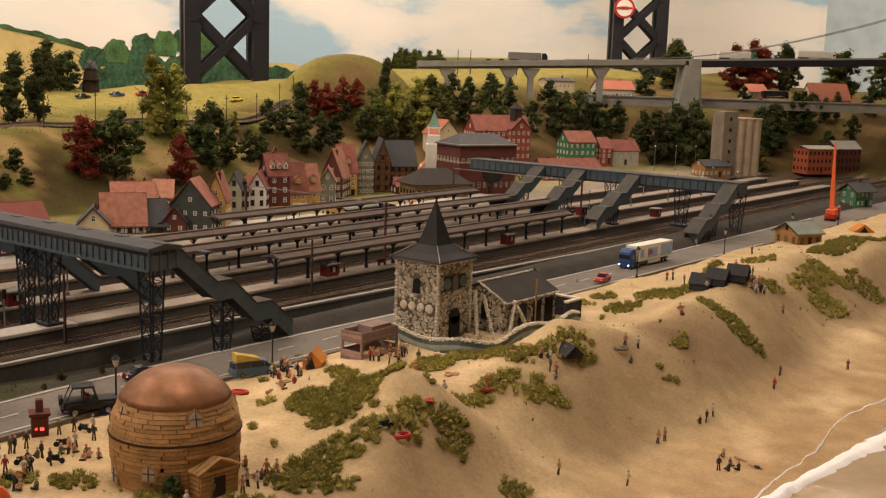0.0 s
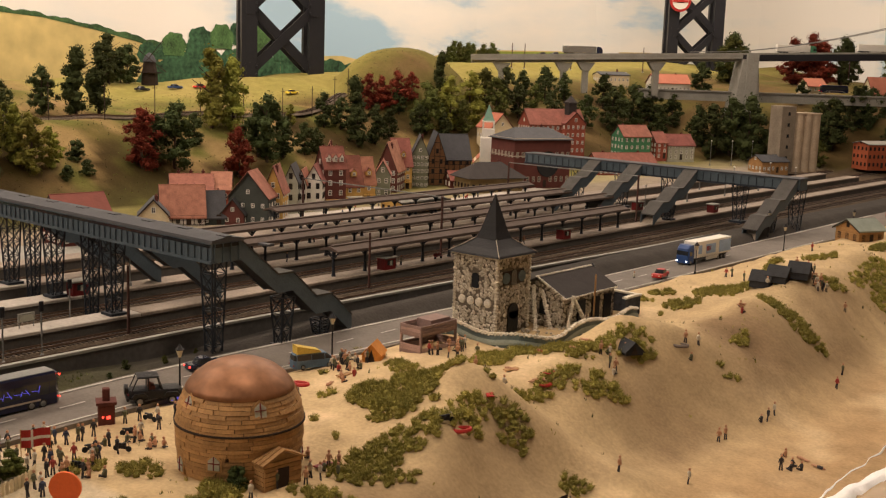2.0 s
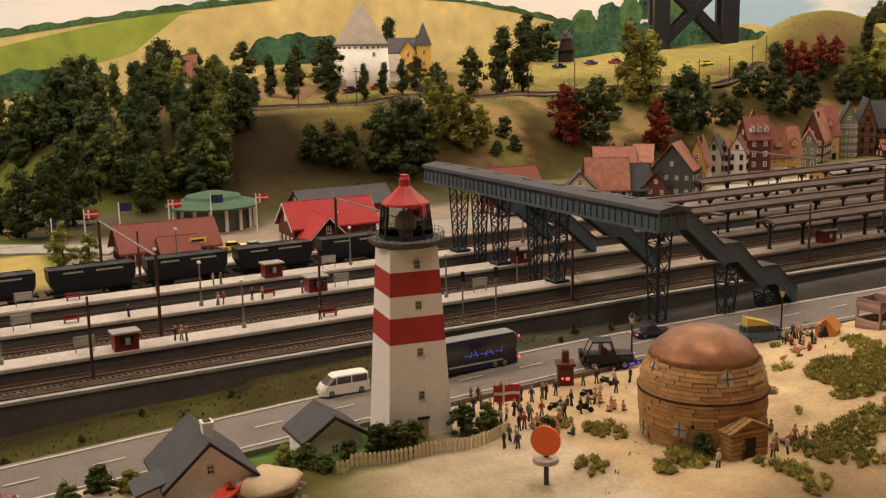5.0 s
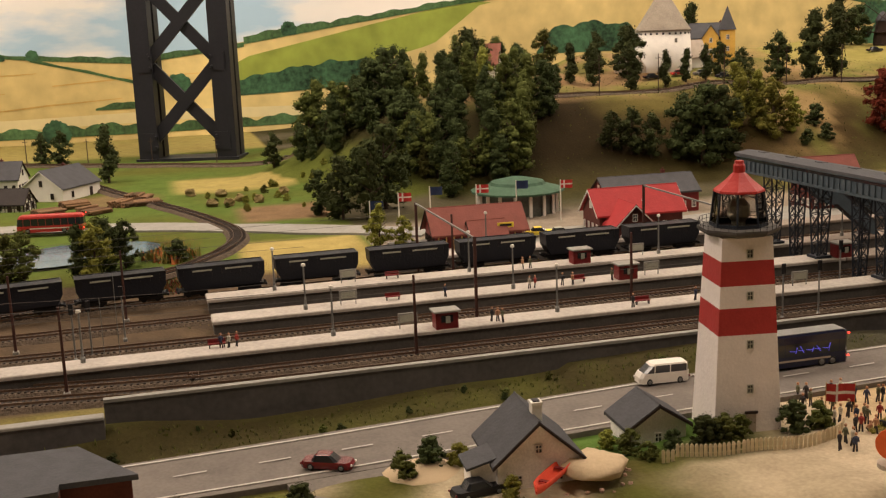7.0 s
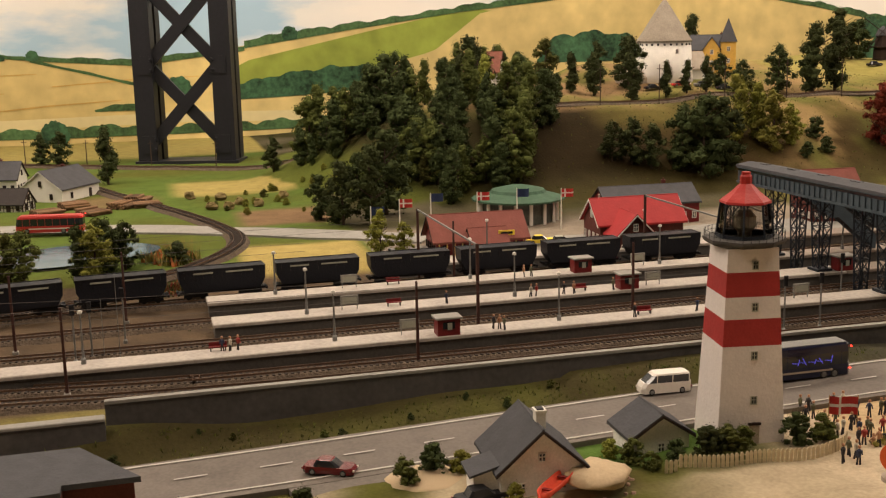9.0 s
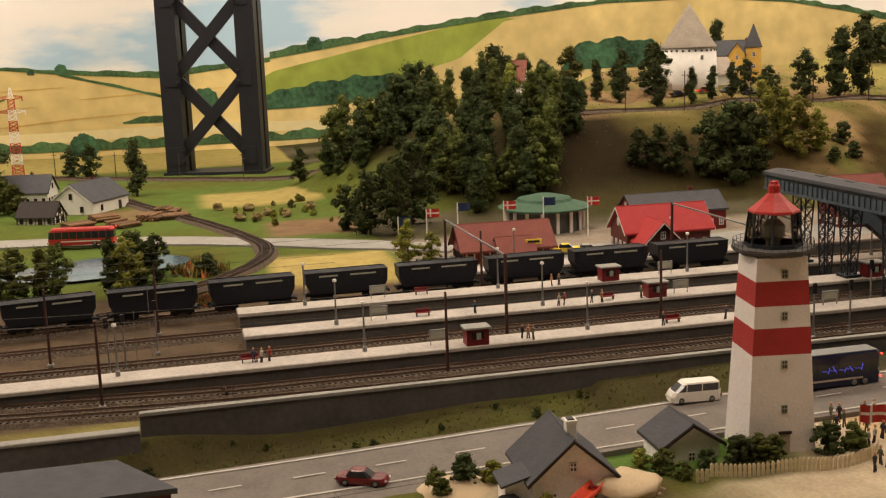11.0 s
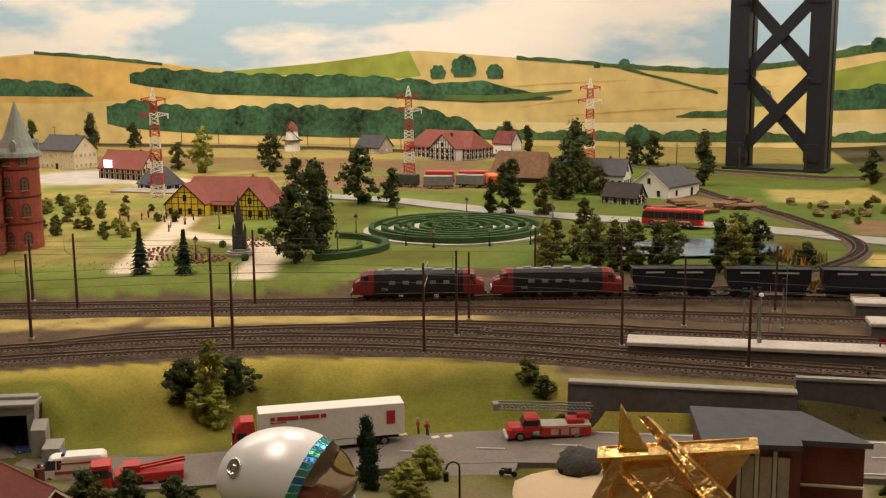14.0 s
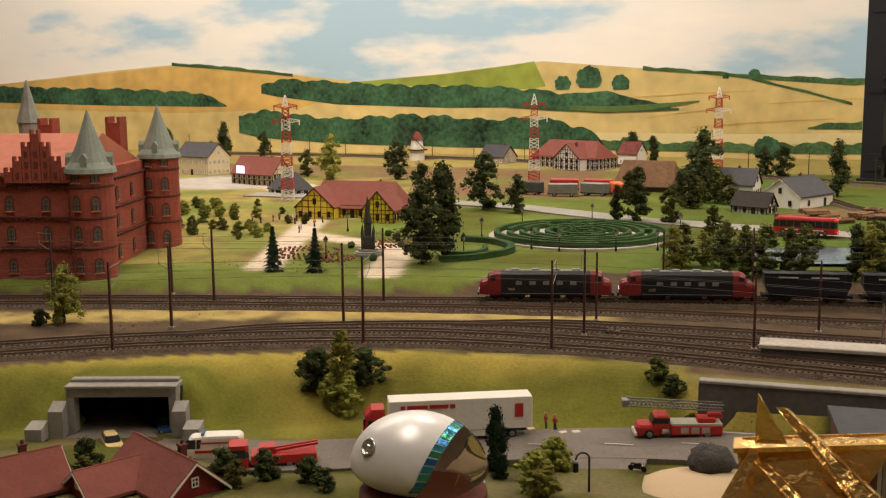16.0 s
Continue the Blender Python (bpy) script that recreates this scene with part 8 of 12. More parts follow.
def hopper(s0):
    L = 0.140
    x, y, a = stock_pose(s0, L)
    root = thing("hopper_wagon", x, y, ZT + 0.0092, a, "black bogie hopper wagon with pale lettering bars", "wagon", "train")
    h, w = L / 2, 0.0168
    b = M()
    b.ext([(-h + 0.012, 0.013), (h - 0.012, 0.013), (h - 0.004, 0.028), (h - 0.003, 0.047), (-h + 0.003, 0.047), (-h + 0.004, 0.028)], -w, w)
    part("hopper_body", b, mat("black_hopper_paint", (0.010, 0.011, 0.016), 0.5) if "black_hopper_paint" not in bpy.data.materials else bpy.data.materials["black_hopper_paint"], root)
    rim = M()
    for s in (-1, 1):
        rim.box(0, s * w, 0.0462, L - 0.006, 0.0018, 0.0018)
        rim.box(s * (h - 0.004), 0, 0.0462, 0.002, 2 * w, 0.0018)
        for k in range(9):
            rim.box(-h + 0.012 + k * (L - 0.024) / 8, s * (w + 0.0004), 0.034, 0.0012, 0.0012, 0.013)
    part("rib", rim, BLACK, root)
    ld = M()
    ld.ext([(-h + 0.006, 0.045), (h - 0.006, 0.045), (h * 0.5, 0.0475), (0, 0.046), (-h * 0.5, 0.0475)], -w + 0.001, w - 0.001)
    part("load", ld, BLACK, root)
    f = M()
    f.box(0, 0, 0.0085, L, 0.018, 0.0035)
    for s in (-1, 1):
        f.box(s * (h - 0.002), 0, 0.008, 0.003, 0.028, 0.004)
        f.bar((s * (h - 0.008), 0.008, 0.012), (s * (h - 0.008), 0.008, 0.034), 0.0007)
        f.bar((s * (h - 0.008), -0.008, 0.012), (s * (h - 0.008), -0.008, 0.034), 0.0007)
    part("underframe", f, BLACK, root)
    for s in (-1, 1):
        for u, lw in ((-0.026, 0.042), (0.030, 0.030)):
            t = M()
            t.box(u, s * (w + 0.0008), 0.0405, lw, 0.0005, 0.0026)
            part("lettering_bar", t, PALEREND, root)
    bogie(root, -h + 0.028, 2, 0.005)
    bogie(root, h - 0.028, 2, 0.005)
    return L


s = S_FRONT
for k in range(2):
    s -= locomotive(s) + 0.010
for k in range(8):
    s -= hopper(s) + 0.012

# ---- black girder towers ----
def girder_tower(x, y, rz, z, h=1.6, w=0.33, d=0.17, faces=(-1, 1)):
    root = thing("girder_tower", x, y, z, rz, "tall black riveted steel girder tower", "tower", "girder towers")
    for sx in (-1, 1):
        for sy in (-1, 1):
            m = M()
            m.box(sx * (w / 2 - 0.03), sy * (d / 2 - 0.02), 0, 0.062, 0.045, h)
            part("leg", m, TOWERBLACK, root)
    n, step = 6, 0.247
    for k in range(n):
        z0 = 0.064 + k * step
        for sy in faces:
            for e in (-1, 1):
                m = M()
                a, b = Vector((-e * (w / 2 - 0.045), sy * (d / 2 - 0.02 + 0.004 * e), z0 + 0.004)), Vector((e * (w / 2 - 0.045), sy * (d / 2 - 0.02 + 0.004 * e), z0 + step - 0.004))
                dv = (b - a).normalized()
                up = Vector((-dv.z, 0, dv.x)) * 0.0185
                t = Vector((0, 0.006, 0))
                c = [a + up, b + up, b - up, a - up]
                m.add([tuple(p - t) for p in c] + [tuple(p + t) for p in c], [(0, 1, 2, 3), (7, 6, 5, 4), (0, 4, 5, 1), (1, 5, 6, 2), (2, 6, 7, 3), (3, 7, 4, 0)])
                part("brace", m, TOWERBLACK, root)
        for sx in (-1, 1):
            m = M()
            m.bar((sx * (w / 2 - 0.03), -d / 2 + 0.03, z0), (sx * (w / 2 - 0.03), d / 2 - 0.03, z0 + step), 0.012)
            part("brace", m, TOWERBLACK, root)
            g = M()
            g.box(sx * (w / 2 - 0.040), -d / 2 + 0.0, z0 - 0.028, 0.048, 0.012, 0.056)
            for i in (-1, 1):
                g.cyl((sx * (w / 2 - 0.058), -d / 2 - 0.004, z0 + i * 0.016), (sx * (w / 2 - 0.058), -d / 2 - 0.013, z0 + i * 0.016), 0.006, 0.004, n=7)
            part("gusset", g, TOWERBLACK, root)
    m = M()
    m.box(0, 0, -0.01, w + 0.02, d + 0.02, 0.022)
    part("base_frame", m, TOWERBLACK, root)
    return root


girder_tower(-3.764, 0.022, 72, 0.095, w=0.310, d=0.105, faces=(-1,))
girder_tower(-3.55, 3.03, 58, 0.36)
t3 = girder_tower(-3.35, 6.15, 40, 0.40)
m = M()
m.T = pose(-0.11, -0.11, 0.49, 90) @ Matrix.Diagonal((0.62, 0.62, 1, 1))
m.use(0).lathe([(0.10, -0.004), (0.10, 0.004)], 28)
m.use(1).lathe([(0.078, 0.004), (0.078, 0.006)], 28)
m.use(2).box(0.0, 0.0, 0.006, 0.07, 0.03, 0.002)
m.use(0).box(0.0, 0.0, 0.007, 0.15, 0.02, 0.002)
part("round_sign", m, [RED, WHITE, BLACK], t3, "round red and white prohibition sign")


# ---- castle ----
def castle():
    root = thing("castle", 0, 0, 0, 0, "red brick castle with round towers and pale roofs", "castle")
    zb, ze = 0.070, 0.285
    rnd = random.Random(6)
    cx1, cy1 = -1.715, -1.575  # near front corner
    W, D = 0.36, 0.95          # depth along -x, length along -y
    body = M()
    ang = 14.5
    B = pose(cx1, cy1, 0, 0, 0, ang)
    body.T = B
    body.box(-W / 2, -D / 2, zb - 0.02, W, D, ze - zb + 0.005)
    part("wall", body, CASTLE, root)
    rf = M()
    rf.T = B
    rf.ext([(-W - 0.01, ze - 0.018), (0.008, ze - 0.018), (0.008, ze - 0.012), (-W / 2, ze + 0.050), (-W - 0.01, ze - 0.012)], -D, -0.02)
    part("roof", rf, CASTLEROOF, root, "pale red tiled roof")
    # string courses and dentils
    sc = M()
    sc.T = B
    for z in (0.135, 0.190, 0.247):
        sc.box(0.002, -D / 2, z, 0.006, D, 0.003)
        sc.box(-W / 2, 0.002, z, W, 0.006, 0.003)
        for k in range(60):
            sc.box(0.002, -0.01 - k * D / 60, z - 0.0035, 0.005, 0.006, 0.0036)
        for k in range(24):
            sc.box(-0.01 - k * W / 24, 0.002, z - 0.0035, 0.006, 0.005, 0.0036)
    part("string_course", sc, DKBRICK, root)
    win = M()
    arch = lambda w, h: [(-w / 2, 0), (w / 2, 0)] + [(w / 2 * math.cos(a), h - w / 2 + w / 2 * math.sin(a)) for a in np.linspace(0, math.pi, 7)]
    win.use(0).ext(arch(0.0165, 0.0275), -0.0006, 0.001)
    win.use(1).ext(arch(0.0115, 0.0235), -0.0012, -0.0002)
    win.use(2).box(0, -0.0014, 0, 0.0009, 0.0006, 0.021).box(0, -0.0014, 0.008, 0.0105, 0.0006, 0.0008).box(0, -0.0014, 0.016, 0.0105, 0.0006, 0.0008)
    win.use(3).box(0, -0.0012, -0.0022, 0.0175, 0.003, 0.0020)
    wm = win.mesh("window", [DKBRICK, mat("dusty_castle_pane", (0.115, 0.100, 0.078), 0.3, var=0.3), TIMBER, CASTLEROOF])
    for z in (0.088, 0.148, 0.203):
        for k in range(10):
            piece("window", wm, root, B @ pose(0.0012, -0.065 - k * 0.068, z, 0, 0, 90))
        for k in range(3):
            piece("window", wm, root, B @ pose(-0.10 - k * 0.085, 0.0012, z, 0, 0, 180))
    # stepped gables along the long side
    for k in range(4):
        g = M()
        g.T = B @ pose(0.006, -0.075 - k * 0.150, 0)
        for i, hh in enumerate((0.020, 0.040, 0.066, 0.088, 0.066, 0.040, 0.020)):
            g.box(0, (i - 3) * 0.0175, ze - 0.03, 0.010, 0.0165, hh)
            g.box(0, (i - 3) * 0.0175 - 0.006, ze - 0.03 + hh, 0.010, 0.004, 0.008).box(0, (i - 3) * 0.0175 + 0.006, ze - 0.03 + hh, 0.010, 0.004, 0.008)
        part("stepped_gable", g, CASTLE, root, "brick stepped gable")
        n = M()
        n.T = B @ pose(0.0115, -0.075 - k * 0.150, 0)
        for i in (-2, -1, 0, 1, 2):
            for j in range(1 if abs(i) == 2 else 3):
                n.box(0, i * 0.0175, ze - 0.022 + j * 0.019, 0.0014, 0.006, 0.011)
        part("niche", n, DKBRICK, root)

    def tower(px, py, r, zt, tip, label):
        t = M()
        t.lathe([(r * 1.04, zb - 0.02), (r, zb + 0.03), (r, zt - 0.012), (r * 1.05, zt - 0.006), (r * 1.05, zt)], 24, px, py)
        part("tower", t, CASTLE, root, label, smooth=False)
        c = M()
        c.lathe([(r * 1.20, zt - 0.004), (r * 1.14, zt + 0.004), (r * 0.90, zt + (tip - zt) * 0.14), (r * 0.60, zt + (tip - zt) * 0.40), (r * 0.26, zt + (tip - zt) * 0.74), (0.0006, tip)], 16, px, py)
        part("tower_roof", c, VERDIGRIS, root, "grey-green pointed tower roof")
        for a in (-70, 20, 110, 200):
            dm = M()
            q = math.radians(a)
            dm.T = pose(px + r * 0.86 * math.cos(q), py + r * 0.86 * math.sin(q), zt + 0.008, 0, 0, a)
            dm.ext([(-0.006, 0.0), (0.006, 0.0), (0.006, 0.016), (0, 0.024), (-0.006, 0.016)], -0.012, 0.008, "x")
            part("dormer", dm, VERDIGRIS, root)
        for z in (0.135, 0.190, 0.247):
            s = M()
            s.lathe([(r * 0.98, z - 0.003), (r * 1.045, z), (r * 1.045, z + 0.003), (r * 0.98, z + 0.003)], 24, px, py)
            part("string_course", s, DKBRICK, root)
        for a in (-60, -10, 40):
            for z in (0.092, 0.150, 0.205, 0.256):
                q = math.radians(a + 5)
                piece("window", wm, root, pose(px + r * 1.006 * math.cos(q), py + r * 1.006 * math.sin(q), z, 0, 0, a + 95))

    tower(-1.735, -1.566, 0.040, 0.276, 0.386, "round brick corner tower")
    tower(-2.095, -1.648, 0.040, 0.276, 0.385, "round brick corner tower")
    sp = M()
    sp.lathe([(0.022, 0.28), (0.022, 0.345), (0.026, 0.347), (0.015, 0.385), (0.004, 0.43), (0.0005, 0.44)], 8, -2.06, -1.95)
    part("turret", sp, VERDIGRIS, root, "slim copper turret")
    for px, py in ((-2.07, -1.735), (-1.97, -1.83)):
        ch = M()
        ch.box(px, py, ze - 0.02, 0.026, 0.036, 0.082)
        for e in (-1, 1):
            ch.box(px, py + e * 0.0145, ze + 0.062, 0.026, 0.007, 0.013)
        part("stepped_gable", ch, CASTLE, root)
    br = M()
    br.T = pose(-2.06, -1.475, 0.004, 0, 0, 76) @ Matrix.Scale(0.62, 4)
    br.box(0.0, 0.06, 0.090, 0.05, 0.19, 0.005)
    for e in (-1, 1):
        br.box(e * 0.024, 0.06, 0.095, 0.003, 0.19, 0.010)
    for k in range(4):
        br.box(0, -0.02 + k * 0.05, 0.06, 0.05, 0.010, 0.03)
    part("bridge", br, CASTLE, root, "red brick castle bridge")


castle()


# ---- park and country ----
def conifer(x, y, h, group="fir trees"):
    root = thing("fir_tree", x, y, land_z(x, y), random.Random(int(y * 99)).uniform(0, 360), "dark green pointed fir tree", "tree", group)
    rnd = random.Random(int(abs(x) * 991))
    t = M()
    t.cyl((0, 0, -0.003), (0, 0, h * 0.9), h * 0.022, h * 0.004, 6)
    part("trunk", t, BARK, root)
    m = M()
    for i in range(900):
        k = rnd.random() ** 0.7
        z = h * (0.06 + 0.92 * k)
        r = h * 0.36 * (1 - k) * (0.75 + 0.25 * math.sin(z * 900)) + 0.0012
        a = rnd.uniform(0, 6.283)
        d = Vector((math.cos(a), math.sin(a), -0.35))
        p = Vector((0, 0, z))
        q = p + d * r * rnd.uniform(0.55, 1.05)
        s = Vector((-math.sin(a), math.cos(a), 0)) * h * 0.045
        m.add([tuple(p * 0.3 + q * 0.7 + s), tuple(q), tuple(p * 0.3 + q * 0.7 - s), tuple(p * 0.6 + q * 0.4 + Vector((0, 0, h * 0.02)))], [(0, 1, 3), (1, 2, 3)])
    part("crown", m, LEAF["fir"], root)


conifer(-1.853, -1.262, 0.085)
conifer(-1.861, -1.180, 0.082)


def maze():
    root = thing("hedge_maze", -2.405, -0.785, land_z(-2.4, -0.78), 14, "round clipped green hedge maze", "hedge")
    rnd = random.Random(8)
    base = M()
    base.lathe([(0.205, -0.004), (0.205, 0.003), (0.190, 0.0035)], 40)
    part("gravel_ring", base, PLATTOP, root, "pale gravel ring")
    for k, r in enumerate((0.188, 0.160, 0.132, 0.104, 0.076, 0.048, 0.022)):
        m = M()
        gaps = [rnd.uniform(0, 6.283) for _ in range(2 if k else 1)]
        n = 48
        hh = 0.0145
        for i in range(n):
            a, b = 6.2832 * i / n, 6.2832 * (i + 1) / n
            if k and any(abs((a - g + math.pi) % 6.2832 - math.pi) < 0.10 for g in gaps):
                continue
            jr = lambda: rnd.uniform(-0.0008, 0.0008)
            w = 0.0058
            vs = [((r + o) * math.cos(q), (r + o) * math.sin(q), z + (jr() if z else 0)) for q in (a, b) for o, z in ((-w, 0), (-w * 0.9, hh), (w * 0.9, hh), (w, 0))]
            m.add(vs, [(0, 1, 5, 4), (1, 2, 6, 5), (2, 3, 7, 6), (0, 3, 2, 1), (4, 5, 6, 7)])
        part("hedge_ring", m, HEDGE, root)
    m = M()
    for a in (0.4, 1.7, 2.9, 4.1, 5.2):
        r0 = rnd.choice((0.05, 0.078, 0.106, 0.134))
        m.T = pose((r0 + 0.014) * math.cos(a), (r0 + 0.014) * math.sin(a), 0, 0, 0, math.degrees(a))
        m.box(0, 0, 0, 0.028, 0.010, 0.0140)
    part("cross_hedge", m, HEDGE, root)


maze()


def hedge_line(pts, w, h, label="low clipped hedge"):
    line = curve_points(pts, 0.012)
    rnd = random.Random(5)
    m, prev = M(), None
    for i, p in enumerate(line):
        a, b = line[max(0, i - 1)], line[min(len(line) - 1, i + 1)]
        t = (b - a).normalized()
        nr = Vector((-t.y, t.x))
        z = land_z(p.x, p.y)
        sec = [(p.x + nr.x * o, p.y + nr.y * o, z + zz + rnd.uniform(-0.0008, 0.0008)) for o, zz in ((-w / 2, -0.002), (-w * 0.45, h), (w * 0.45, h), (w / 2, -0.002))]
        if prev:
            m.add(prev + sec, [(j, j + 4, j + 5, j + 1) for j in range(3)])
        prev = sec
    solo("hedge", m, HEDGE, label, "hedge", "hedges")


hedge_line([(-2.02, -0.99), (-2.06, -0.93), (-2.13, -0.885), (-2.20, -0.895), (-2.26, -0.95), (-2.27, -1.02)], 0.016, 0.012, "low curved clipped hedge")
hedge_line([(-2.08, -1.0), (-2.10, -0.955), (-2.15, -0.935), (-2.2, -0.95)], 0.010, 0.009, "low curved clipped hedge")


def monument():
    root = thing("stone_monument", -2.055, -1.152, land_z(-2.055, -1.152), 20, "dark pointed gothic stone monument on a round plinth", "monument", scale=0.80)
    b = M()
    b.lathe([(0.036, -0.003), (0.036, 0.006), (0.033, 0.0065), (0.033, 0.010), (0.025, 0.011), (0.025, 0.016)], 24)
    part("plinth", b, CONCRETE, root)
    c = M()
    c.box(0, 0, 0.016, 0.026, 0.026, 0.034, 0.002).box(0, 0, 0.050, 0.018, 0.018, 0.032, 0.001)
    for sx in (-1, 1):
        for sy in (-1, 1):
            pn = M()
            pn.lathe([(0.0035, 0.016), (0.0035, 0.056), (0.0045, 0.057), (0.0005, 0.076)], 6, sx * 0.014, sy * 0.014)
            part("pinnacle", pn, mat("dark_stone", (0.05, 0.047, 0.042), 0.85, var=0.4), root)
    c.lathe([(0.012, 0.082), (0.007, 0.105), (0.0022, 0.140), (0.0003, 0.150)], 8)
    part("spire", c, mat("dark_stone", (0.05, 0.047, 0.042), 0.85, var=0.4), root)


monument()


def pylon(x, y, h, rz, z=None):
    root = thing("power_pylon", x, y, land_z(x, y) if z is None else z, rz, "red and white lattice power pylon", "pylon", "power pylons")
    segs = 9
    hw = lambda z: 0.011 * (1 - z / h) ** 0.8 + 0.0065 if z < h * 0.92 else 0.0055 * (1 - (z - h * 0.92) / (h * 0.08)) + 0.001
    for k in range(segs):
        m = M()
        n = 3
        for j in range(n):
            a, b = h * (k + j / n) / segs, h * (k + (j + 1) / n) / segs
            A, B = hw(a), hw(b)
            c = ((-1, -1), (1, -1), (1, 1), (-1, 1))
            for i in range(4):
                (px, py), (qx, qy) = c[i], c[(i + 1) % 4]
                m.bar((px * A, py * A, a), (px * B, py * B, b), 0.0020)
                m.bar((px * A, py * A, a), (qx * B, qy * B, b), 0.0014)
                m.bar((qx * A, qy * A, a), (px * B, py * B, b), 0.0014)
        part("lattice", m, (WHITE, RED)[k % 2], root)
    for z, w in ((h * 0.76, 0.040), (h * 0.90, 0.034)):
        for s in (-1, 1):
            m = M()
            for e in (-1, 1):
                m.bar((s * 0.004, e * 0.005, z - 0.007), (s * w, 0, z - 0.001), 0.0019).bar((s * 0.004, e * 0.005, z + 0.007), (s * w, 0, z + 0.001), 0.0019)
                for i in range(5):
                    u = 0.006 + (w - 0.012) * i / 4
                    t = 1 - u / w
                    m.bar((s * u, e * 0.005 * t, z - 0.007 * t), (s * (u + w * 0.12), e * 0.005 * t, z + 0.006 * t), 0.0014)
            m.cyl((s * (w - 0.002), 0, z), (s * (w - 0.002), 0, z - 0.012), 0.0016, n=5)
            part("cross_arm", m, (RED, WHITE)[s > 0 and z < h * 0.8], root)


pylon(-2.866, -1.72, 0.300, 110)
pylon(-3.235, -1.086, 0.292, 105)
pylon(-3.72, -0.585, 0.300, 100)


def windmill(x, y, z, s, rz, label, body):
    root = thing("windmill", x, y, z, rz, label, "windmill", "windmills", scale=s)
    m = M()
    m.lathe([(0.030, -0.005), (0.028, 0.03), (0.021, 0.075), (0.020, 0.078)], 8)
    part("tower", m, body, root)
    m = M()
    m.lathe([(0.0245, 0.076), (0.024, 0.080), (0.017, 0.096), (0.007, 0.106), (0.0005, 0.110)], 10)
    part("cap", m, BROWNROOF if body is WHITE else GREYROOF, root)
    g = M()
    g.lathe([(0.026, 0.036), (0.040, 0.038), (0.040, 0.041), (0.026, 0.041)], 12)
    part("gallery", g, TIMBER, root)
    for k in range(4):
        m = M()
        m.T = pose(0, -0.027, 0.090) @ pose(0, 0, 0, 0, 38 + 90 * k, 0)
        m.bar((0, 0, 0), (0, 0, 0.078), 0.0022)
        for i in range(10):
            m.bar((0, 0, 0.018 + i * 0.0065), (0.011, 0, 0.018 + i * 0.0065), 0.0005)
        m.bar((0.011, 0, 0.018), (0.011, 0, 0.077), 0.0005)
        part("sail", m, TIMBER, root)


windmill(-4.285, -1.821, land_z(-4.2, -1.8), 1.08, 70, "white windmill with a red-brown cap", WHITE)
windmill(-3.40, 2.30, 0.372, 0.98, 50, "dark wooden windmill on the hill", TIMBER)

house("timbered_tithe_barn", -2.625, -1.400, 92, 0.24, 0.115, 0.034, 0.054, YELLOW, BROWNROOF, "yellow half-timbered hall with a red-brown roof", "house", floors=1, win="dark", timber=0.012, over=0.008, hip=0.03)
house("timbered_wing", -2.548, -1.305, 2, 0.10, 0.080, 0.034, 0.044, YELLOW, BROWNROOF, "yellow half-timbered gabled wing", "house", floors=1, win="dark", timber=0.0105, chimneys=0, sides=("right", "front", "back"))
house("timbered_porch", -2.578, -1.483, 2, 0.11, 0.100, 0.034, 0.046, YELLOW, BROWNROOF, "yellow half-timbered gable of the hall", "house", floors=1, win="dark", timber=0.017, chimneys=0, over=0.004, hip=0.0, sides=("right", "left"))
tv = house("tavern", -3.29, -2.02, 72, 0.185, 0.088, 0.040, 0.050, CREAM, BROWNROOF, "timbered tavern with a bright screen under its roof", "house", floors=2, win="dark", timber=0.022)
scr = M()
scr.box(0, 0, 0, 0.034, 0.003, 0.024)
part("lit_screen", scr, SCREEN, tv, "bright white screen").matrix_basis = pose(-0.046, -0.050, 0.040)
house("yellow_house", -3.57, -2.40, 75, 0.16, 0.11, 0.07, 0.045, CREAM, GREYROOF, "cream rendered house with a grey roof", "house", floors=2)
house("lean_to_barn", -3.05, -1.80, 60, 0.12, 0.08, 0.020, 0.045, TIMBER, GREYROOF, "low dark barn with a grey thatched roof", "barn", floors=1, chimneys=0, hip=0.03)
house("timbered_farm", -4.08, -1.13, 62, 0.30, 0.13, 0.045, 0.055, WHITE, BROWNROOF, "long half-timbered farm with a brown roof", "farmhouse", floors=2, win="dark", timber=0.0105, hip=0.04)
house("farm_wing", -4.02, -1.10, -28, 0.14, 0.12, 0.045, 0.05, WHITE, BROWNROOF, "half-timbered gable wing of the farm", "farmhouse", floors=2, win="dark", timber=0.0105, sides=("right", "left"))
house("cottage_far", -4.22, -1.46, 65, 0.12, 0.08, 0.03, 0.04, GREYREND, GREYROOF, "small grey far cottage", "house", floors=1)
house("white_cottage", -4.2, -0.93, 65, 0.08, 0.07, 0.05, 0.04, WHITE, REDROOF, "white cottage with a red roof", "house", floors=1)
th = house("thatched_barn", -3.36, -0.760, 80, 0.18, 0.11, 0.024, 0.066, TIMBER, THATCH, "big brown thatched barn", "barn", floors=0, chimneys=0, hip=0.014, door=False)
house("white_farmhouse", -3.085, -0.335, 150, 0.165, 0.118, 0.034, 0.042, WHITE, GREYROOF, "long white farmhouse with a slate roof", "farmhouse", floors=1, win="dark", cols=2, chimneys=1, gcol=WHITE)
house("white_farm_wing", -3.27, -0.535, 78, 0.19, 0.09, 0.040, 0.040, WHITE, GREYROOF, "white farm wing with dormers", "farmhouse", floors=1, win="dark", chimneys=1)
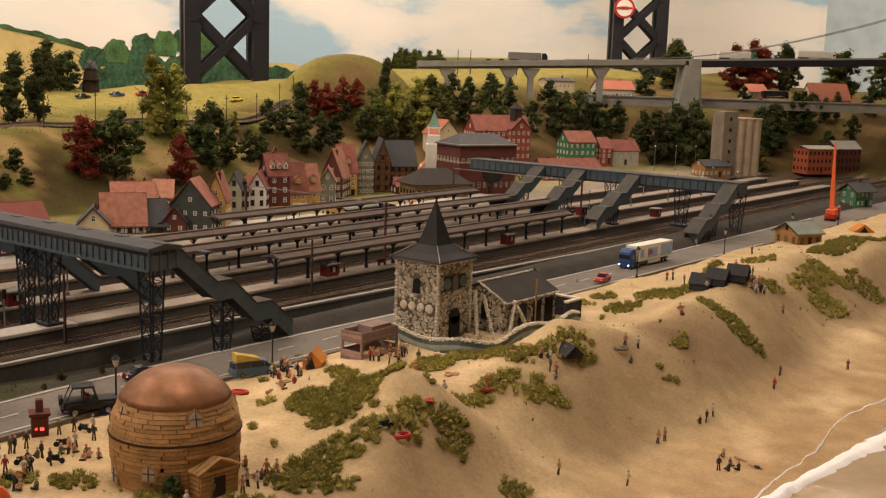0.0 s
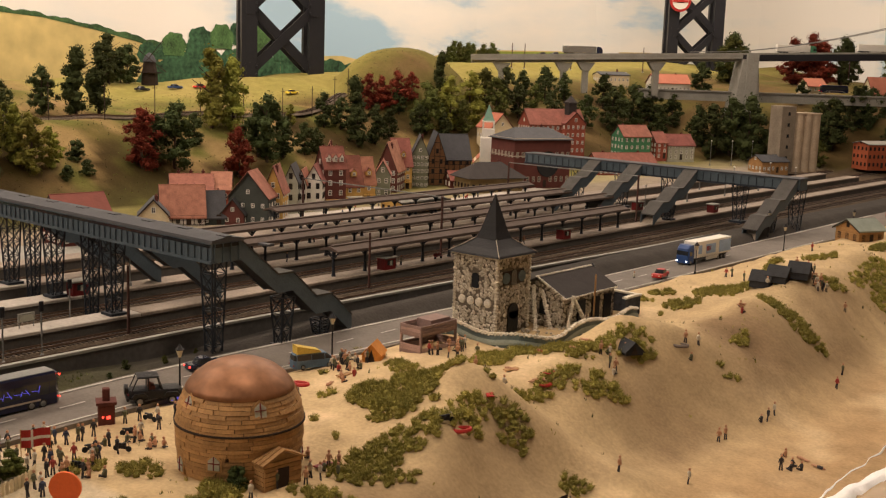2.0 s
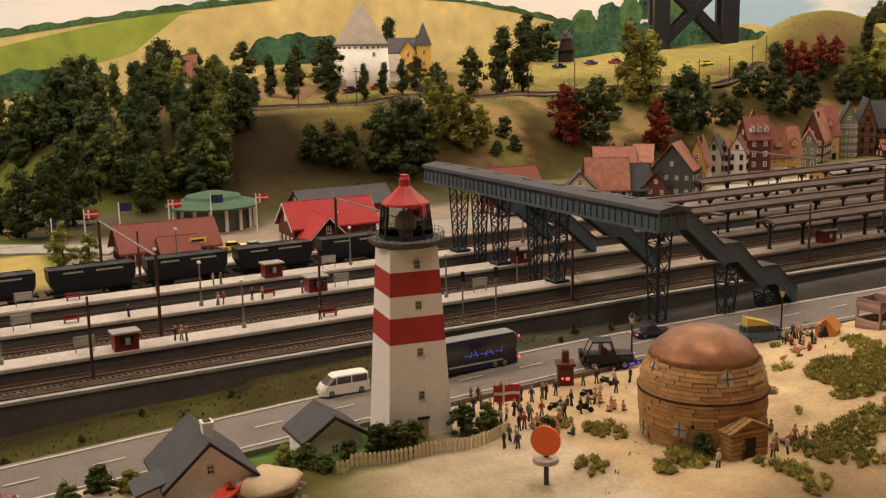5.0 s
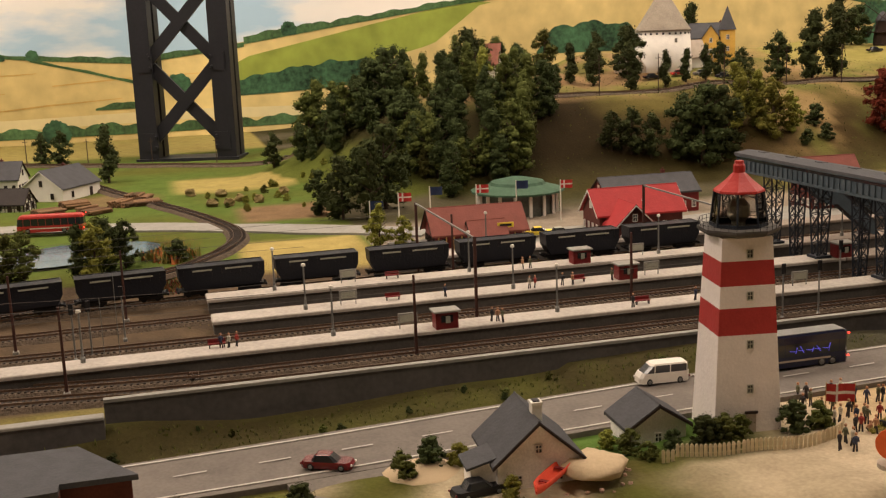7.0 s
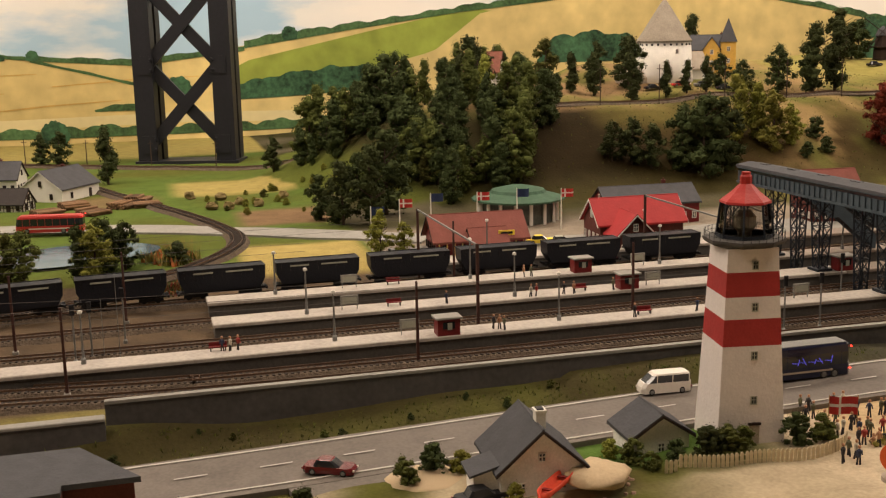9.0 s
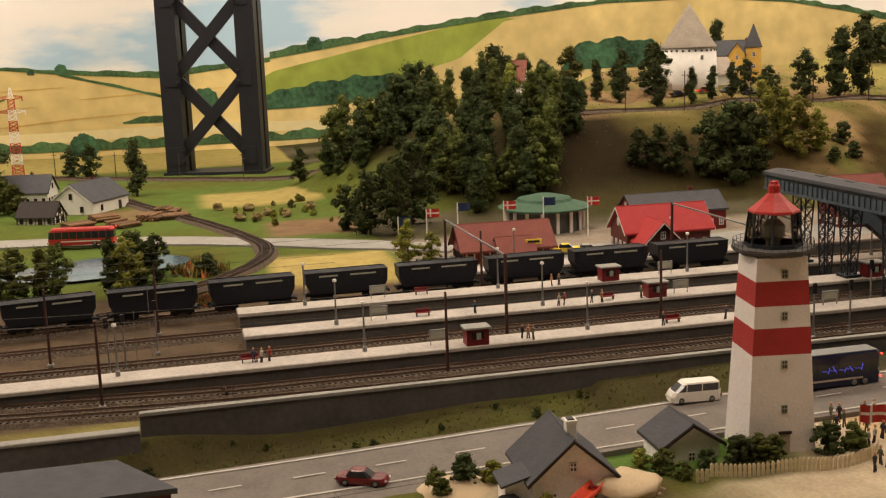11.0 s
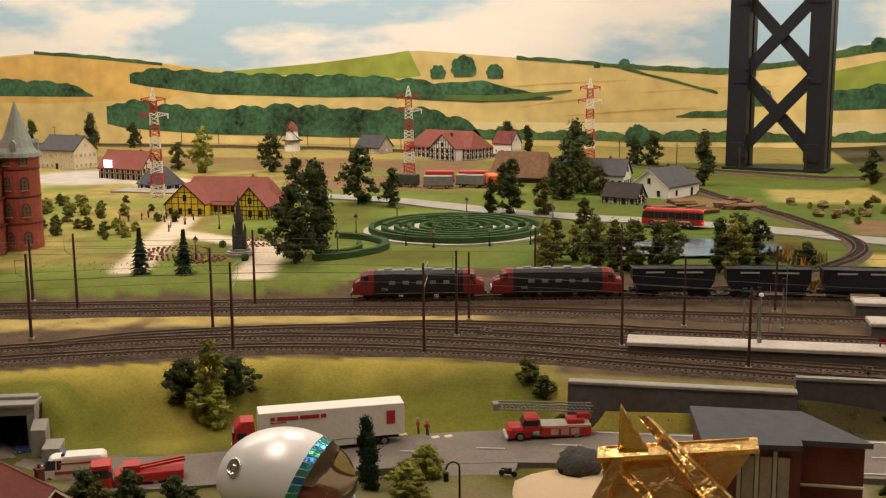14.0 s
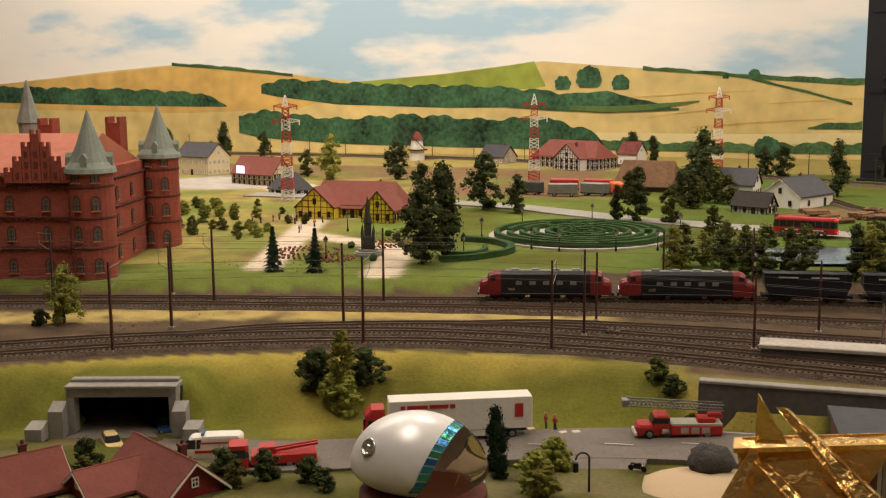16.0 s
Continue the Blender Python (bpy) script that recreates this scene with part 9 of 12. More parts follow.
house("timbered_shed", -2.905, -0.437, 66, 0.095, 0.055, 0.022, 0.030, WHITE, TARROOF, "small black and white timbered shed", "shed", floors=1, win="dark", timber=0.012, chimneys=0)


CUTLOG = mat("cut_log", (0.15, 0.085, 0.042), 0.9, var=0.4, rand=0.5)


def log_pile(x, y, rz, n, L):
    root = thing("log_pile", x, y, land_z(x, y), rz, "stacked cut logs beside the farm", "log pile", "log piles")
    lm = M()
    lm.cyl((0, -L / 2, 0), (0, L / 2, 0), 0.0030, n=7)
    me = lm.mesh("log", CUTLOG)
    rnd = random.Random(int(x * 77))
    for k in range(n):
        row, col = divmod(k, 9)
        piece("log", me, root, pose((col + 0.5 * (row % 2)) * 0.0062, rnd.uniform(-0.004, 0.004), 0.003 + row * 0.0050, 0, 0, rnd.uniform(-4, 4)))


for x, y, r, n in ((-2.90, -0.30, 20, 27), (-2.85, -0.20, 60, 24), (-2.78, -0.26, 40, 20), (-2.93, -0.17, 75, 24), (-2.82, -0.36, 30, 18), (-2.86, -0.13, 10, 18)):
    log_pile(x, y, r, n, 0.06)


def box_wagon(x, y, rz, col, label):
    root = thing("farm_trailer", x, y, land_z(x, y), rz, label, "trailer", "trailers")
    m = M()
    m.box(0, 0, 0.010, 0.085, 0.03, 0.028, 0.002)
    part("box", m, col, root)
    wheels(root, (-0.025, 0.025), 0.0125, "truck")
    m = M()
    m.box(0, 0, 0.006, 0.09, 0.014, 0.004)
    part("frame", m, BLACK, root)


box_wagon(-3.15, -0.98, 100, STEEL, "grey farm trailer parked by barn")
box_wagon(-3.27, -1.0, 95, RED, "red farm trailer parked by barn")
box_wagon(-3.28, -0.90, 95, RED, "red farm trailer parked by barn")
box_wagon(-3.18, -0.89, 80, STEEL, "grey farm trailer parked by barn")
box_wagon(-3.17, -1.085, 75, DKGREEN, "dark green trailer parked by barn")
box_wagon(-3.2, -0.83, 20, ORANGE, "orange farm trailer parked by barn")

# hay bales and bushes of the meadow by the bend
for k, (x, y) in enumerate(((-2.72, 0.02), (-2.78, 0.09), (-2.74, 0.13), (-2.88, 0.05), (-2.84, 0.2), (-2.92, -0.02), (-2.72, 0.06), (-2.86, 0.28))):
    m = M()
    m.blob((0, 0, 0.008), 0.013, random.Random(k), 0.8, 0.3, 8, 6)
    o = solo("dry_bush", m, mat("dry_bush", (0.20, 0.15, 0.06), 0.95, var=0.5, scale=120, bump=0.8) if k == 0 else bpy.data.materials["dry_bush"], "dry straw-coloured bush on the meadow", "bush", "dry bushes")
    o.location = (x, y, land_z(x, y))


# ---- station side buildings ----
st = house("station_kiosk_hall", -2.055, 0.455, 88, 0.165, 0.085, 0.034, 0.036, DKRED, BROWNROOF, "dark red station building with a brown roof", "station", floors=1, win="dark", chimneys=0, over=0.008, cols=5)
house("station_porch", -2.015, 0.465, 88, 0.06, 0.05, 0.030, 0.022, DKBRICK, BROWNROOF, "brown gabled station porch", "station", floors=1, win="dark", chimneys=0, over=0.006, sides=("front",))
sg = M()
sg.use(0).box(0, 0, 0, 0.030, 0.002, 0.009).use(1).box(0, -0.0012, 0.0025, 0.022, 0.0006, 0.004)
part("sign_board", sg, [YELLOW, BLACK], st, "yellow sign board").matrix_basis = pose(0.045, -0.052, 0.036)
for k in range(12):
    vr = M()
    vr.box(-0.078 + k * 0.0142, -0.048, 0, 0.002, 0.002, 0.03)
    part("veranda_post", vr, OCHRE, st)
rh = house("half_hipped_house", -2.045, 0.765, 88, 0.165, 0.085, 0.046, 0.038, DKBRICK, BRIGHTROOF, "brown house with a bright red roof and white gables", "house", "red-roofed houses", floors=1, chimneys=0, over=0.007, gcol=WHITE)
house("half_hipped_wing", -1.995, 0.728, -2, 0.09, 0.070, 0.042, 0.034, DKBRICK, BRIGHTROOF, "gabled wing with a bright red roof", "house", "red-roofed houses", floors=1, chimneys=0, over=0.007, gcol=WHITE, sides=("right", "front"))
house("long_barn", -2.225, 0.875, 88, 0.20, 0.09, 0.045, 0.030, DKRED, GREYROOF, "long dark red barn with a grey roof", "barn", floors=1, chimneys=1)
house("brown_barn", -2.10, 1.22, 84, 0.11, 0.09, 0.060, 0.045, DKBRICK, BROWNROOF, "brown barn beside the footbridge", "barn", floors=1, chimneys=0)


def bandstand():
    root = thing("green_pavilion", -2.335, 0.635, land_z(-2.335, 0.635), 0, "round glazed pavilion with a pale green roof", "pavilion")
    for k in range(16):
        a = 6.2832 * k / 16
        m = M()
        m.box(0.082 * math.cos(a), 0.082 * math.sin(a), 0, 0.006, 0.006, 0.046)
        part("post", m, WHITE, root)
    m = M()
    m.lathe([(0.078, 0.0), (0.078, 0.044)], 16)
    part("glazing", m, mat("pale_glass", (0.09, 0.10, 0.085), 0.15, var=0.5, scale=30), root)
    m = M()
    m.lathe([(0.099, 0.045), (0.099, 0.049), (0.060, 0.060), (0.056, 0.066), (0.020, 0.074), (0.001, 0.076)], 16)
    part("roof", m, mat("pale_green_roof", (0.050, 0.105, 0.062), 0.75, var=0.4, scale=40), root, "pale green canopy roof")


bandstand()


def flag(x, y, h, kind, rz=0):
    z = land_z(x, y)
    root = thing("flagpole", x, y, z, rz, "white flagpole with a red and white flag" if kind == "red" else "white flagpole with a dark blue flag", "flag", "flags")
    m = M()
    m.cyl((0, 0, 0), (0, 0, h), 0.0016, 0.0010, 6)
    part("pole", m, WHITE, root)
    f = M()
    n = 8
    for i in range(n):
        u0, u1 = 0.0245 * i / n, 0.0245 * (i + 1) / n
        w = lambda u: 0.002 * math.sin(u * 260)
        for z0, z1, band in ((0.0, 0.007, 0), (0.007, 0.0095, 1), (0.0095, 0.0165, 0)):
            f.use(1 if (kind == "red" and (band or 0.007 < (u0 + u1) / 2 < 0.0105)) else 0)
            f.add([(u0 + 0.001, w(u0), h - 0.018 + z0), (u1 + 0.001, w(u1), h - 0.018 + z0), (u1 + 0.001, w(u1), h - 0.018 + z1), (u0 + 0.001, w(u0), h - 0.018 + z1)], [(0, 1, 2, 3)])
    part("flag_cloth", f, [RED, WHITE] if kind == "red" else [mat("dark_blue_cloth", (0.02, 0.035, 0.09), 0.8), WHITE], root)


for x, y, k in ((-2.19, 0.345, "red"), (-2.12, 0.275, "blue"), (-2.24, 0.42, "blue"), (-2.22, 0.51, "red"), (-2.24, 0.60, "blue"), (-2.20, 0.68, "red")):
    flag(x, y, 0.082, k, 88)


def big_flag():
    root = thing("flag_stand", -1.083, 0.553, land_z(-1.083, 0.553) - 0.002, 70, "large red flag with a white cross held by figures", "flag", scale=0.78)
    m = M()
    n = 12
    for i in range(n):
        u0, u1 = -0.018 + 0.036 * i / n, -0.018 + 0.036 * (i + 1) / n
        for z0, z1, band in ((0.020, 0.030, 0), (0.030, 0.034, 1), (0.034, 0.044, 0)):
            m.use(1 if band or i in (4,) else 0)
            q = lambda u: 0.0015 * math.sin(u * 230)
            m.add([(u0, q(u0), z0), (u1, q(u1), z0), (u1, q(u1), z1), (u0, q(u0), z1)], [(0, 1, 2, 3)])
    part("flag_cloth", m, [RED, WHITE], root)
    p = M()
    for s in (-1, 1):
        p.cyl((s * 0.0182, 0, 0), (s * 0.0182, 0, 0.046), 0.0006, n=5)
    part("pole", p, WOOD, root)


big_flag()


def round_sign(x, y, z, h):
    root = thing("orange_disc_sign", x, y, z, 40, "orange disc on a dark post", "sign")
    m = M()
    m.T = pose(0, 0, h, 90)
    m.lathe([(0.014, -0.0012), (0.014, 0.0012)], 24)
    part("disc", m, ORANGE, root)
    p = M()
    p.box(0, 0.0025, 0, 0.004, 0.003, h - 0.006)
    part("post", p, DKGREEN, root)
    p = M()
    p.lathe([(0.012, h - 0.020), (0.012, h - 0.016)], 16)
    part("table_top", p, GREYREND, root)


round_sign(-0.906, 0.481, land_z(-0.906, 0.481), 0.110 - land_z(-0.906, 0.481))


def stove():
    root = thing("brick_stove", -1.13, 0.664, land_z(-1.13, 0.664), 60, "dark red brick fireplace with glowing embers", "fireplace")
    m = M()
    m.box(0, 0, 0, 0.018, 0.018, 0.024, 0.001).box(0, 0, 0.024, 0.022, 0.022, 0.003).box(0, 0, 0.027, 0.008, 0.008, 0.014, 0.0008)
    part("flue", m, DKBRICK, root)
    m = M()
    m.box(0.002, -0.0092, 0.008, 0.004, 0.001, 0.003).box(-0.004, -0.0092, 0.009, 0.002, 0.001, 0.002)
    part("embers", m, TAIL, root)


stove()


def street_lamp(x, y, z, h=0.062):
    root = thing("street_lamp", x, y, z, 0, "black old-fashioned street lamp with a glass lantern", "street lamp", "street lamps")
    m = M()
    m.lathe([(0.0028, 0), (0.0024, 0.006), (0.0012, 0.009), (0.0010, h - 0.012)], 8)
    part("post", m, BLACK, root)
    m = M()
    m.lathe([(0.0018, h - 0.012), (0.0045, h - 0.003)], 6)
    lantern = part("lantern", m, mat("lantern_pane", (0.45, 0.40, 0.30), 0.2) if "lantern_pane" not in bpy.data.materials else bpy.data.materials["lantern_pane"], root)
    m = M()
    m.lathe([(0.0056, h - 0.003), (0.0056, h - 0.0022), (0.002, h + 0.002), (0.0006, h + 0.0045)], 6)
    part("lantern_cap", m, BLACK, lantern)


for y in (0.775, 1.015, 1.29, 1.60, 1.95, 2.35, 2.75, 3.1):
    street_lamp(road_x(y) + 0.062, y, road_z(y) + 0.006)
street_lamp(-1.20, 2.55, road_z(2.5) + 0.006)
for x, y in ((-2.10, -0.965), (-2.32, -0.99), (-2.25, -0.60), (-2.53, -0.95), (-2.20, -0.85), (-2.19, -0.79), (-2.62, -0.80), (-2.5, -0.58), (-2.22, -0.68), (-2.0, -1.22), (-2.35, -1.32)):
    street_lamp(x, y, land_z(x, y), 0.042)

# ---- old town behind the station ----
TOWN = "old town houses"
# gable to the square: ridge along x; side to the square: turned by 90
house("town_house", -2.200, 1.553, 58, 0.098, 0.075, 0.023, 0.065, WHITE, PINKROOF, "white timbered town house with a long red roof", "house", TOWN, floors=1, timber=0.012, win="dark", chimneys=4, z=0.088)
house("town_house", -2.170, 1.614, 58, 0.057, 0.070, 0.019, 0.054, DKGREEN, GREYROOF, "dark grey boarded house with a slate roof", "house", TOWN, floors=1, win="small", chimneys=2, z=0.088)
house("town_house", -2.136, 1.662, -52, 0.080, 0.053, 0.027, 0.032, DKBRICK, GREYROOF, "low dark brown-red gabled house", "house", TOWN, floors=1, win="small", chimneys=0, z=0.088)
house("town_house", -2.116, 1.694, -56, 0.075, 0.095, 0.065, 0.057, DKGREEN, PINKROOF, "dark grey-green gabled house with a red tile roof", "house", TOWN, floors=2, win="small", chimneys=0, z=0.088)
house("town_house", -2.132, 1.782, -52, 0.080, 0.045, 0.072, 0.058, OCHRE, PINKROOF, "ochre gabled house with a steep red roof", "house", TOWN, floors=3, chimneys=1, z=0.088)
house("town_house", -2.197, 1.896, -50, 0.090, 0.035, 0.084, 0.038, PALEREND, GREYROOF, "pale grey gabled house with white windows", "house", TOWN, win="dark", floors=3, chimneys=0, z=0.088)
house("town_house", -2.211, 1.945, -50, 0.090, 0.022, 0.077, 0.029, WHITE, PINKROOF, "narrow white gabled house with dark windows", "house", TOWN, win="dark", floors=3, cols=2, chimneys=0, z=0.088)
house("town_house", -2.208, 1.984, -50, 0.090, 0.045, 0.077, 0.039, WHITE, PINKROOF, "white gabled house with dark windows", "house", TOWN, win="dark", floors=3, chimneys=0, z=0.088)
house("town_house", -2.226, 2.056, 66, 0.060, 0.075, 0.106, 0.052, DKBRICK, REDROOF, "tall dark brick shop house with white windows", "house", TOWN, floors=4, chimneys=2, z=0.088)
house("town_house", -2.247, 2.147, 66, 0.050, 0.080, 0.053, 0.075, OCHRE, REDROOF, "ochre shop house with a steep red roof", "house", TOWN, floors=2, chimneys=1, z=0.088)
house("town_house", -2.252, 2.212, 66, 0.039, 0.070, 0.054, 0.067, OCHRE, PINKROOF, "narrow ochre shop house with a red roof", "house", TOWN, floors=2, chimneys=1, z=0.088)
house("town_house", -2.295, 2.333, -48, 0.080, 0.043, 0.069, 0.036, GREENGREY, PINKROOF, "grey-green gabled house with a red roof", "house", TOWN, floors=2, chimneys=0, z=0.088)
house("town_house", -2.425, 2.543, 62, 0.056, 0.085, 0.074, 0.078, OCHRE, PINKROOF, "tall town house with a broad pink-red roof", "house", TOWN, floors=3, chimneys=2, z=0.088)
house("town_house", -2.416, 2.629, -46, 0.110, 0.050, 0.107, 0.054, GREENGREY, GREYROOF, "grey-green gabled house with rows of white windows", "house", TOWN, floors=5, cols=4, win="small", chimneys=1, z=0.088)
house("town_inn", -2.433, 2.723, -42, 0.120, 0.052, 0.095, 0.073, BROWNWOOD, GREYROOF, "brown half-timbered inn with a grey roof", "house", TOWN, floors=3, timber=0.018, win="dark", chimneys=0, z=0.088)
house("town_inn", -2.432, 2.812, 60, 0.096, 0.090, 0.082, 0.075, BROWNWOOD, GREYROOF, "brown half-timbered inn wing with a grey roof", "house", TOWN, floors=3, timber=0.018, win="dark", chimneys=1, z=0.088)
house("town_house", -2.328, 2.708, 60, 0.054, 0.060, 0.025, 0.025, DKBRICK, BROWNROOF, "small brown-roofed house on the square", "house", TOWN, floors=1, chimneys=0, z=0.088)
house("back_house", -2.318, 1.667, 58, 0.100, 0.070, 0.063, 0.034, BRICK, PINKROOF, "long pink-roofed house behind the row", "house", TOWN, floors=2, chimneys=3, z=0.088)
house("back_house", -2.294, 1.743, 48, 0.046, 0.090, 0.063, 0.037, BRICK, PINKROOF, "pink-roofed house behind the row", "house", TOWN, floors=2, chimneys=1, z=0.088)
house("back_house", -2.359, 2.178, -45, 0.100, 0.042, 0.112, 0.045, DKBRICK, PINKROOF, "gabled brick house behind the shops", "house", TOWN, floors=4, chimneys=1, z=0.088)
house("back_house", -2.387, 2.466, -60, 0.120, 0.064, 0.069, 0.079, DKBRICK, PINKROOF, "dark brick gabled house with a pink-red roof", "house", TOWN, floors=3, chimneys=1, z=0.088)
house("sandstone_station", -2.202, 2.716, 66, 0.184, 0.110, 0.053, 0.035, SANDSTONE, TARROOF, "sandstone station wing with a dark hipped roof", "station", floors=1, win="dark", chimneys=1, hip=0.06, over=0.012, z=0.088)


def dormer(root, u, v, z, w, h, wall, roof):
    """A small gabled dormer on the front slope of a roof."""
    m = M()
    m.ext([(-w / 2, 0), (w / 2, 0), (w / 2, h * 0.6), (0, h), (-w / 2, h * 0.6)], -0.010, 0.012)
    part("dormer", m, wall, root).matrix_basis = pose(u, v, z)
    m = M()
    for e in (-1, 1):
        m.ext([(e * (w / 2 + 0.0015), h * 0.55), (0, h + 0.002), (0, h), (e * (w / 2 + 0.0015), h * 0.5)][:: e], -0.0115, 0.014)
    part("dormer_roof", m, roof, root).matrix_basis = pose(u, v, z)
    piece("window", WIN["small"], root, pose(u, v - 0.0108, z + h * 0.1) @ Matrix.Scale(min(1.0, w / 0.011), 4))


for k, hs in enumerate([o for o in bpy.data.objects if o.name.startswith("town_house") and o.parent is None]):
    if k in (8, 9, 10, 12):
        wd, dp, hh, rr = {8: (0.060, 0.075, 0.106, 0.052), 9: (0.050, 0.080, 0.053, 0.075), 10: (0.039, 0.070, 0.054, 0.067), 12: (0.056, 0.085, 0.074, 0.078)}[k]
        for u in ((-0.018, 0.0, 0.018) if k == 8 else (0.0,)):
            dormer(hs, u, -dp * 0.33, hh + rr * 0.30, 0.011 if k == 8 else 0.017, 0.020, WHITE if k == 8 else OCHRE, REDROOF)
        shop = M()
        shop.box(0, -dp / 2 - 0.005, 0.019, wd * 0.9, 0.010, 0.003)
        part("shop_awning", shop, WHITE if k % 2 else OCHRE, hs)
house("small_yellow_house", -2.18, 1.46, -35, 0.06, 0.065, 0.036, 0.034, CREAM, GREYROOF, "small cream gabled house with a grey roof", "house", TOWN, floors=1)
house("goods_shed", -2.03, 2.17, 86, 0.15, 0.085, 0.036, 0.010, OCHRE, CONCRETE, "low ochre station shed with a flat grey roof", "shed", floors=1, win="dark", chimneys=0, over=0.012)
ms = house("main_station", -2.222, 2.962, 68, 0.215, 0.15, 0.158, 0.030, DKBRICK, GREYROOF, "tall dark brick station hall with a grey hipped roof", "station", floors=2, win="tall", chimneys=1, hip=0.05, over=0.008, z=0.090)
aw = M()
aw.T = pose(0.02, -0.0765, 0.075, 90)
aw.lathe([(0.042, -0.001), (0.042, 0.002)], 24)
part("arched_window", aw, DARKPANE, ms, "large arched window")
cn = M()
cn.box(0, 0, 0.153, 0.222, 0.157, 0.006).box(0, 0, 0.100, 0.219, 0.154, 0.003)
part("cornice", cn, GREYREND, ms)


def town_church():
    root = thing("town_church", -2.405, 2.965, 0.088, 40, "white church tower with a green pointed spire", "church", scale=0.86)
    m = M()
    m.box(0, 0, 0, 0.060, 0.060, 0.17, 0.002)
    part("tower", m, WHITE, root)
    m = M()
    m.box(0, 0, 0.17, 0.050, 0.050, 0.034, 0.002)
    for s in (-1, 1):
        for e in (-1, 1):
            m.box(s * 0.021, e * 0.021, 0.204, 0.005, 0.005, 0.026)
    m.box(0, 0, 0.230, 0.050, 0.050, 0.006)
    part("belfry", m, WHITE, root)
    m = M()
    m.lathe([(0.034, 0.236), (0.026, 0.246), (0.012, 0.275), (0.0006, 0.300)], 4, ph=math.pi / 4)
    part("spire", m, mat("green_copper", (0.14, 0.26, 0.20), 0.7, var=0.2), root, "green copper spire")
    m = M()
    m.ext([(-0.05, 0.0), (0.05, 0.0), (0.05, 0.07), (0, 0.12), (-0.05, 0.07)], 0.03, 0.17)
    part("nave", m, CREAM, root)
    m = M()
    for s in (-1, 1):
        m.ext([(s * 0.056, 0.063), (0, 0.123), (0, 0.119), (s * 0.056, 0.060)][:: s], 0.028, 0.175)
    part("nave_roof", m, CASTLEROOF, root)


town_church()
house("curved_gable_house", -2.60, 3.62, 62, 0.24, 0.11, 0.085, 0.055, BRICK, REDROOF, "large brick house with a red roof above the station", "house", TOWN, floors=3, chimneys=1)
house("gabled_hall", -2.62, 3.28, -25, 0.12, 0.09, 0.10, 0.05, CREAM, CASTLEROOF, "cream hall with an orange roof", "house", TOWN, floors=2)
tw = house("brick_villa", -2.54, 3.66, -25, 0.09, 0.09, 0.12, 0.04, BRICK, REDROOF, "brick villa with a small lookout tower", "house", TOWN, floors=4)
tt = M()
tt.box(0, 0, 0.15, 0.035, 0.035, 0.045, 0.001).box(0, 0, 0.195, 0.045, 0.045, 0.004).lathe([(0.026, 0.199), (0.010, 0.215), (0.001, 0.225)], 6)
part("lookout_tower", tt, TARROOF, tw)
house("green_town_house", -2.40, 3.90, 62, 0.125, 0.10, 0.085, 0.040, GREENREND, REDROOF, "green town house with white windows and red roof", "house", TOWN, floors=3, chimneys=2, z=0.130)
house("red_town_house", -2.345, 4.01, 60, 0.05, 0.09, 0.065, 0.040, BRICK, REDROOF, "red town house with white windows", "house", TOWN, floors=3, z=0.125)
house("grey_town_house", -2.305, 4.10, 60, 0.125, 0.09, 0.060, 0.040, PALEREND, REDROOF, "pale grey-green town house with a red roof", "house", TOWN, floors=3, z=0.120)
house("shed_by_tracks", -1.985, 4.30, 62, 0.13, 0.09, 0.045, 0.022, WOOD, GREYROOF, "wooden goods shed with a grey roof", "shed", floors=1, chimneys=0, z=0.085)
for x, y, w, lb in ((-1.745, 4.84, 0.15, "orange brick warehouse with small windows"), (-1.685, 5.01, 0.13, "dark brick warehouse with a grey roof")):
    house("brick_warehouse", x, y, 58, w, 0.10, 0.100, 0.010 if w > 0.14 else 0.03, ORANGEBRICK if w > 0.14 else DKBRICK, CONCRETE, lb, "warehouse", "warehouses", floors=3, chimneys=0, z=0.098, win="dark")
house("low_red_roofs", -2.27, 3.62, 64, 0.26, 0.10, 0.04, 0.04, BRICK, REDROOF, "long low house with a red roof", "house", TOWN, floors=1, chimneys=2)
house("signal_box", -1.19, 3.66, 70, 0.085, 0.06, 0.055, 0.020, GREENREND, GREYROOF, "green signal box with a row of windows", "signal box", floors=2, z=0.088, over=0.010)


SILO = mat("warm_concrete", (0.40, 0.315, 0.225), 0.9, var=0.3, scale=25)


def silo():
    root = thing("grain_silo", -1.93, 4.41, 0.085, 60, "tall grey concrete grain silo with ribbed cells", "silo")
    for k in range(6):
        m = M()
        m.lathe([(0.024, 0), (0.024, 0.232), (0.0255, 0.234), (0.0255, 0.240)], 18, 0.012 + (k % 3) * 0.040, (k // 3) * 0.040)
        part("silo_cell", m, SILO, root, smooth=False)
    m = M()
    m.box(0.052, 0.020, 0.238, 0.120, 0.085, 0.004)
    part("cell_cap", m, SILO, root)
    m = M()
    m.box(-0.050, 0.020, 0, 0.068, 0.080, 0.268, 0.001)
    part("head_tower", m, mat("stained_concrete", (0.20, 0.165, 0.125), 0.9, var=0.4, scale=25), root)
    for k in range(5):
        m = M()
        m.box(-0.050, -0.0208, 0.05 + 0.045 * k, 0.010, 0.0016, 0.014)
        part("window", m, DARKPANE, root)


silo()
for x, y in ((-2.249, 4.307), (-2.197, 4.40), (-2.147, 4.49)):
    lamp_post(x, y, land_z(x, y), 0.19 - land_z(x, y), "tall grey yard lamp before the silo")


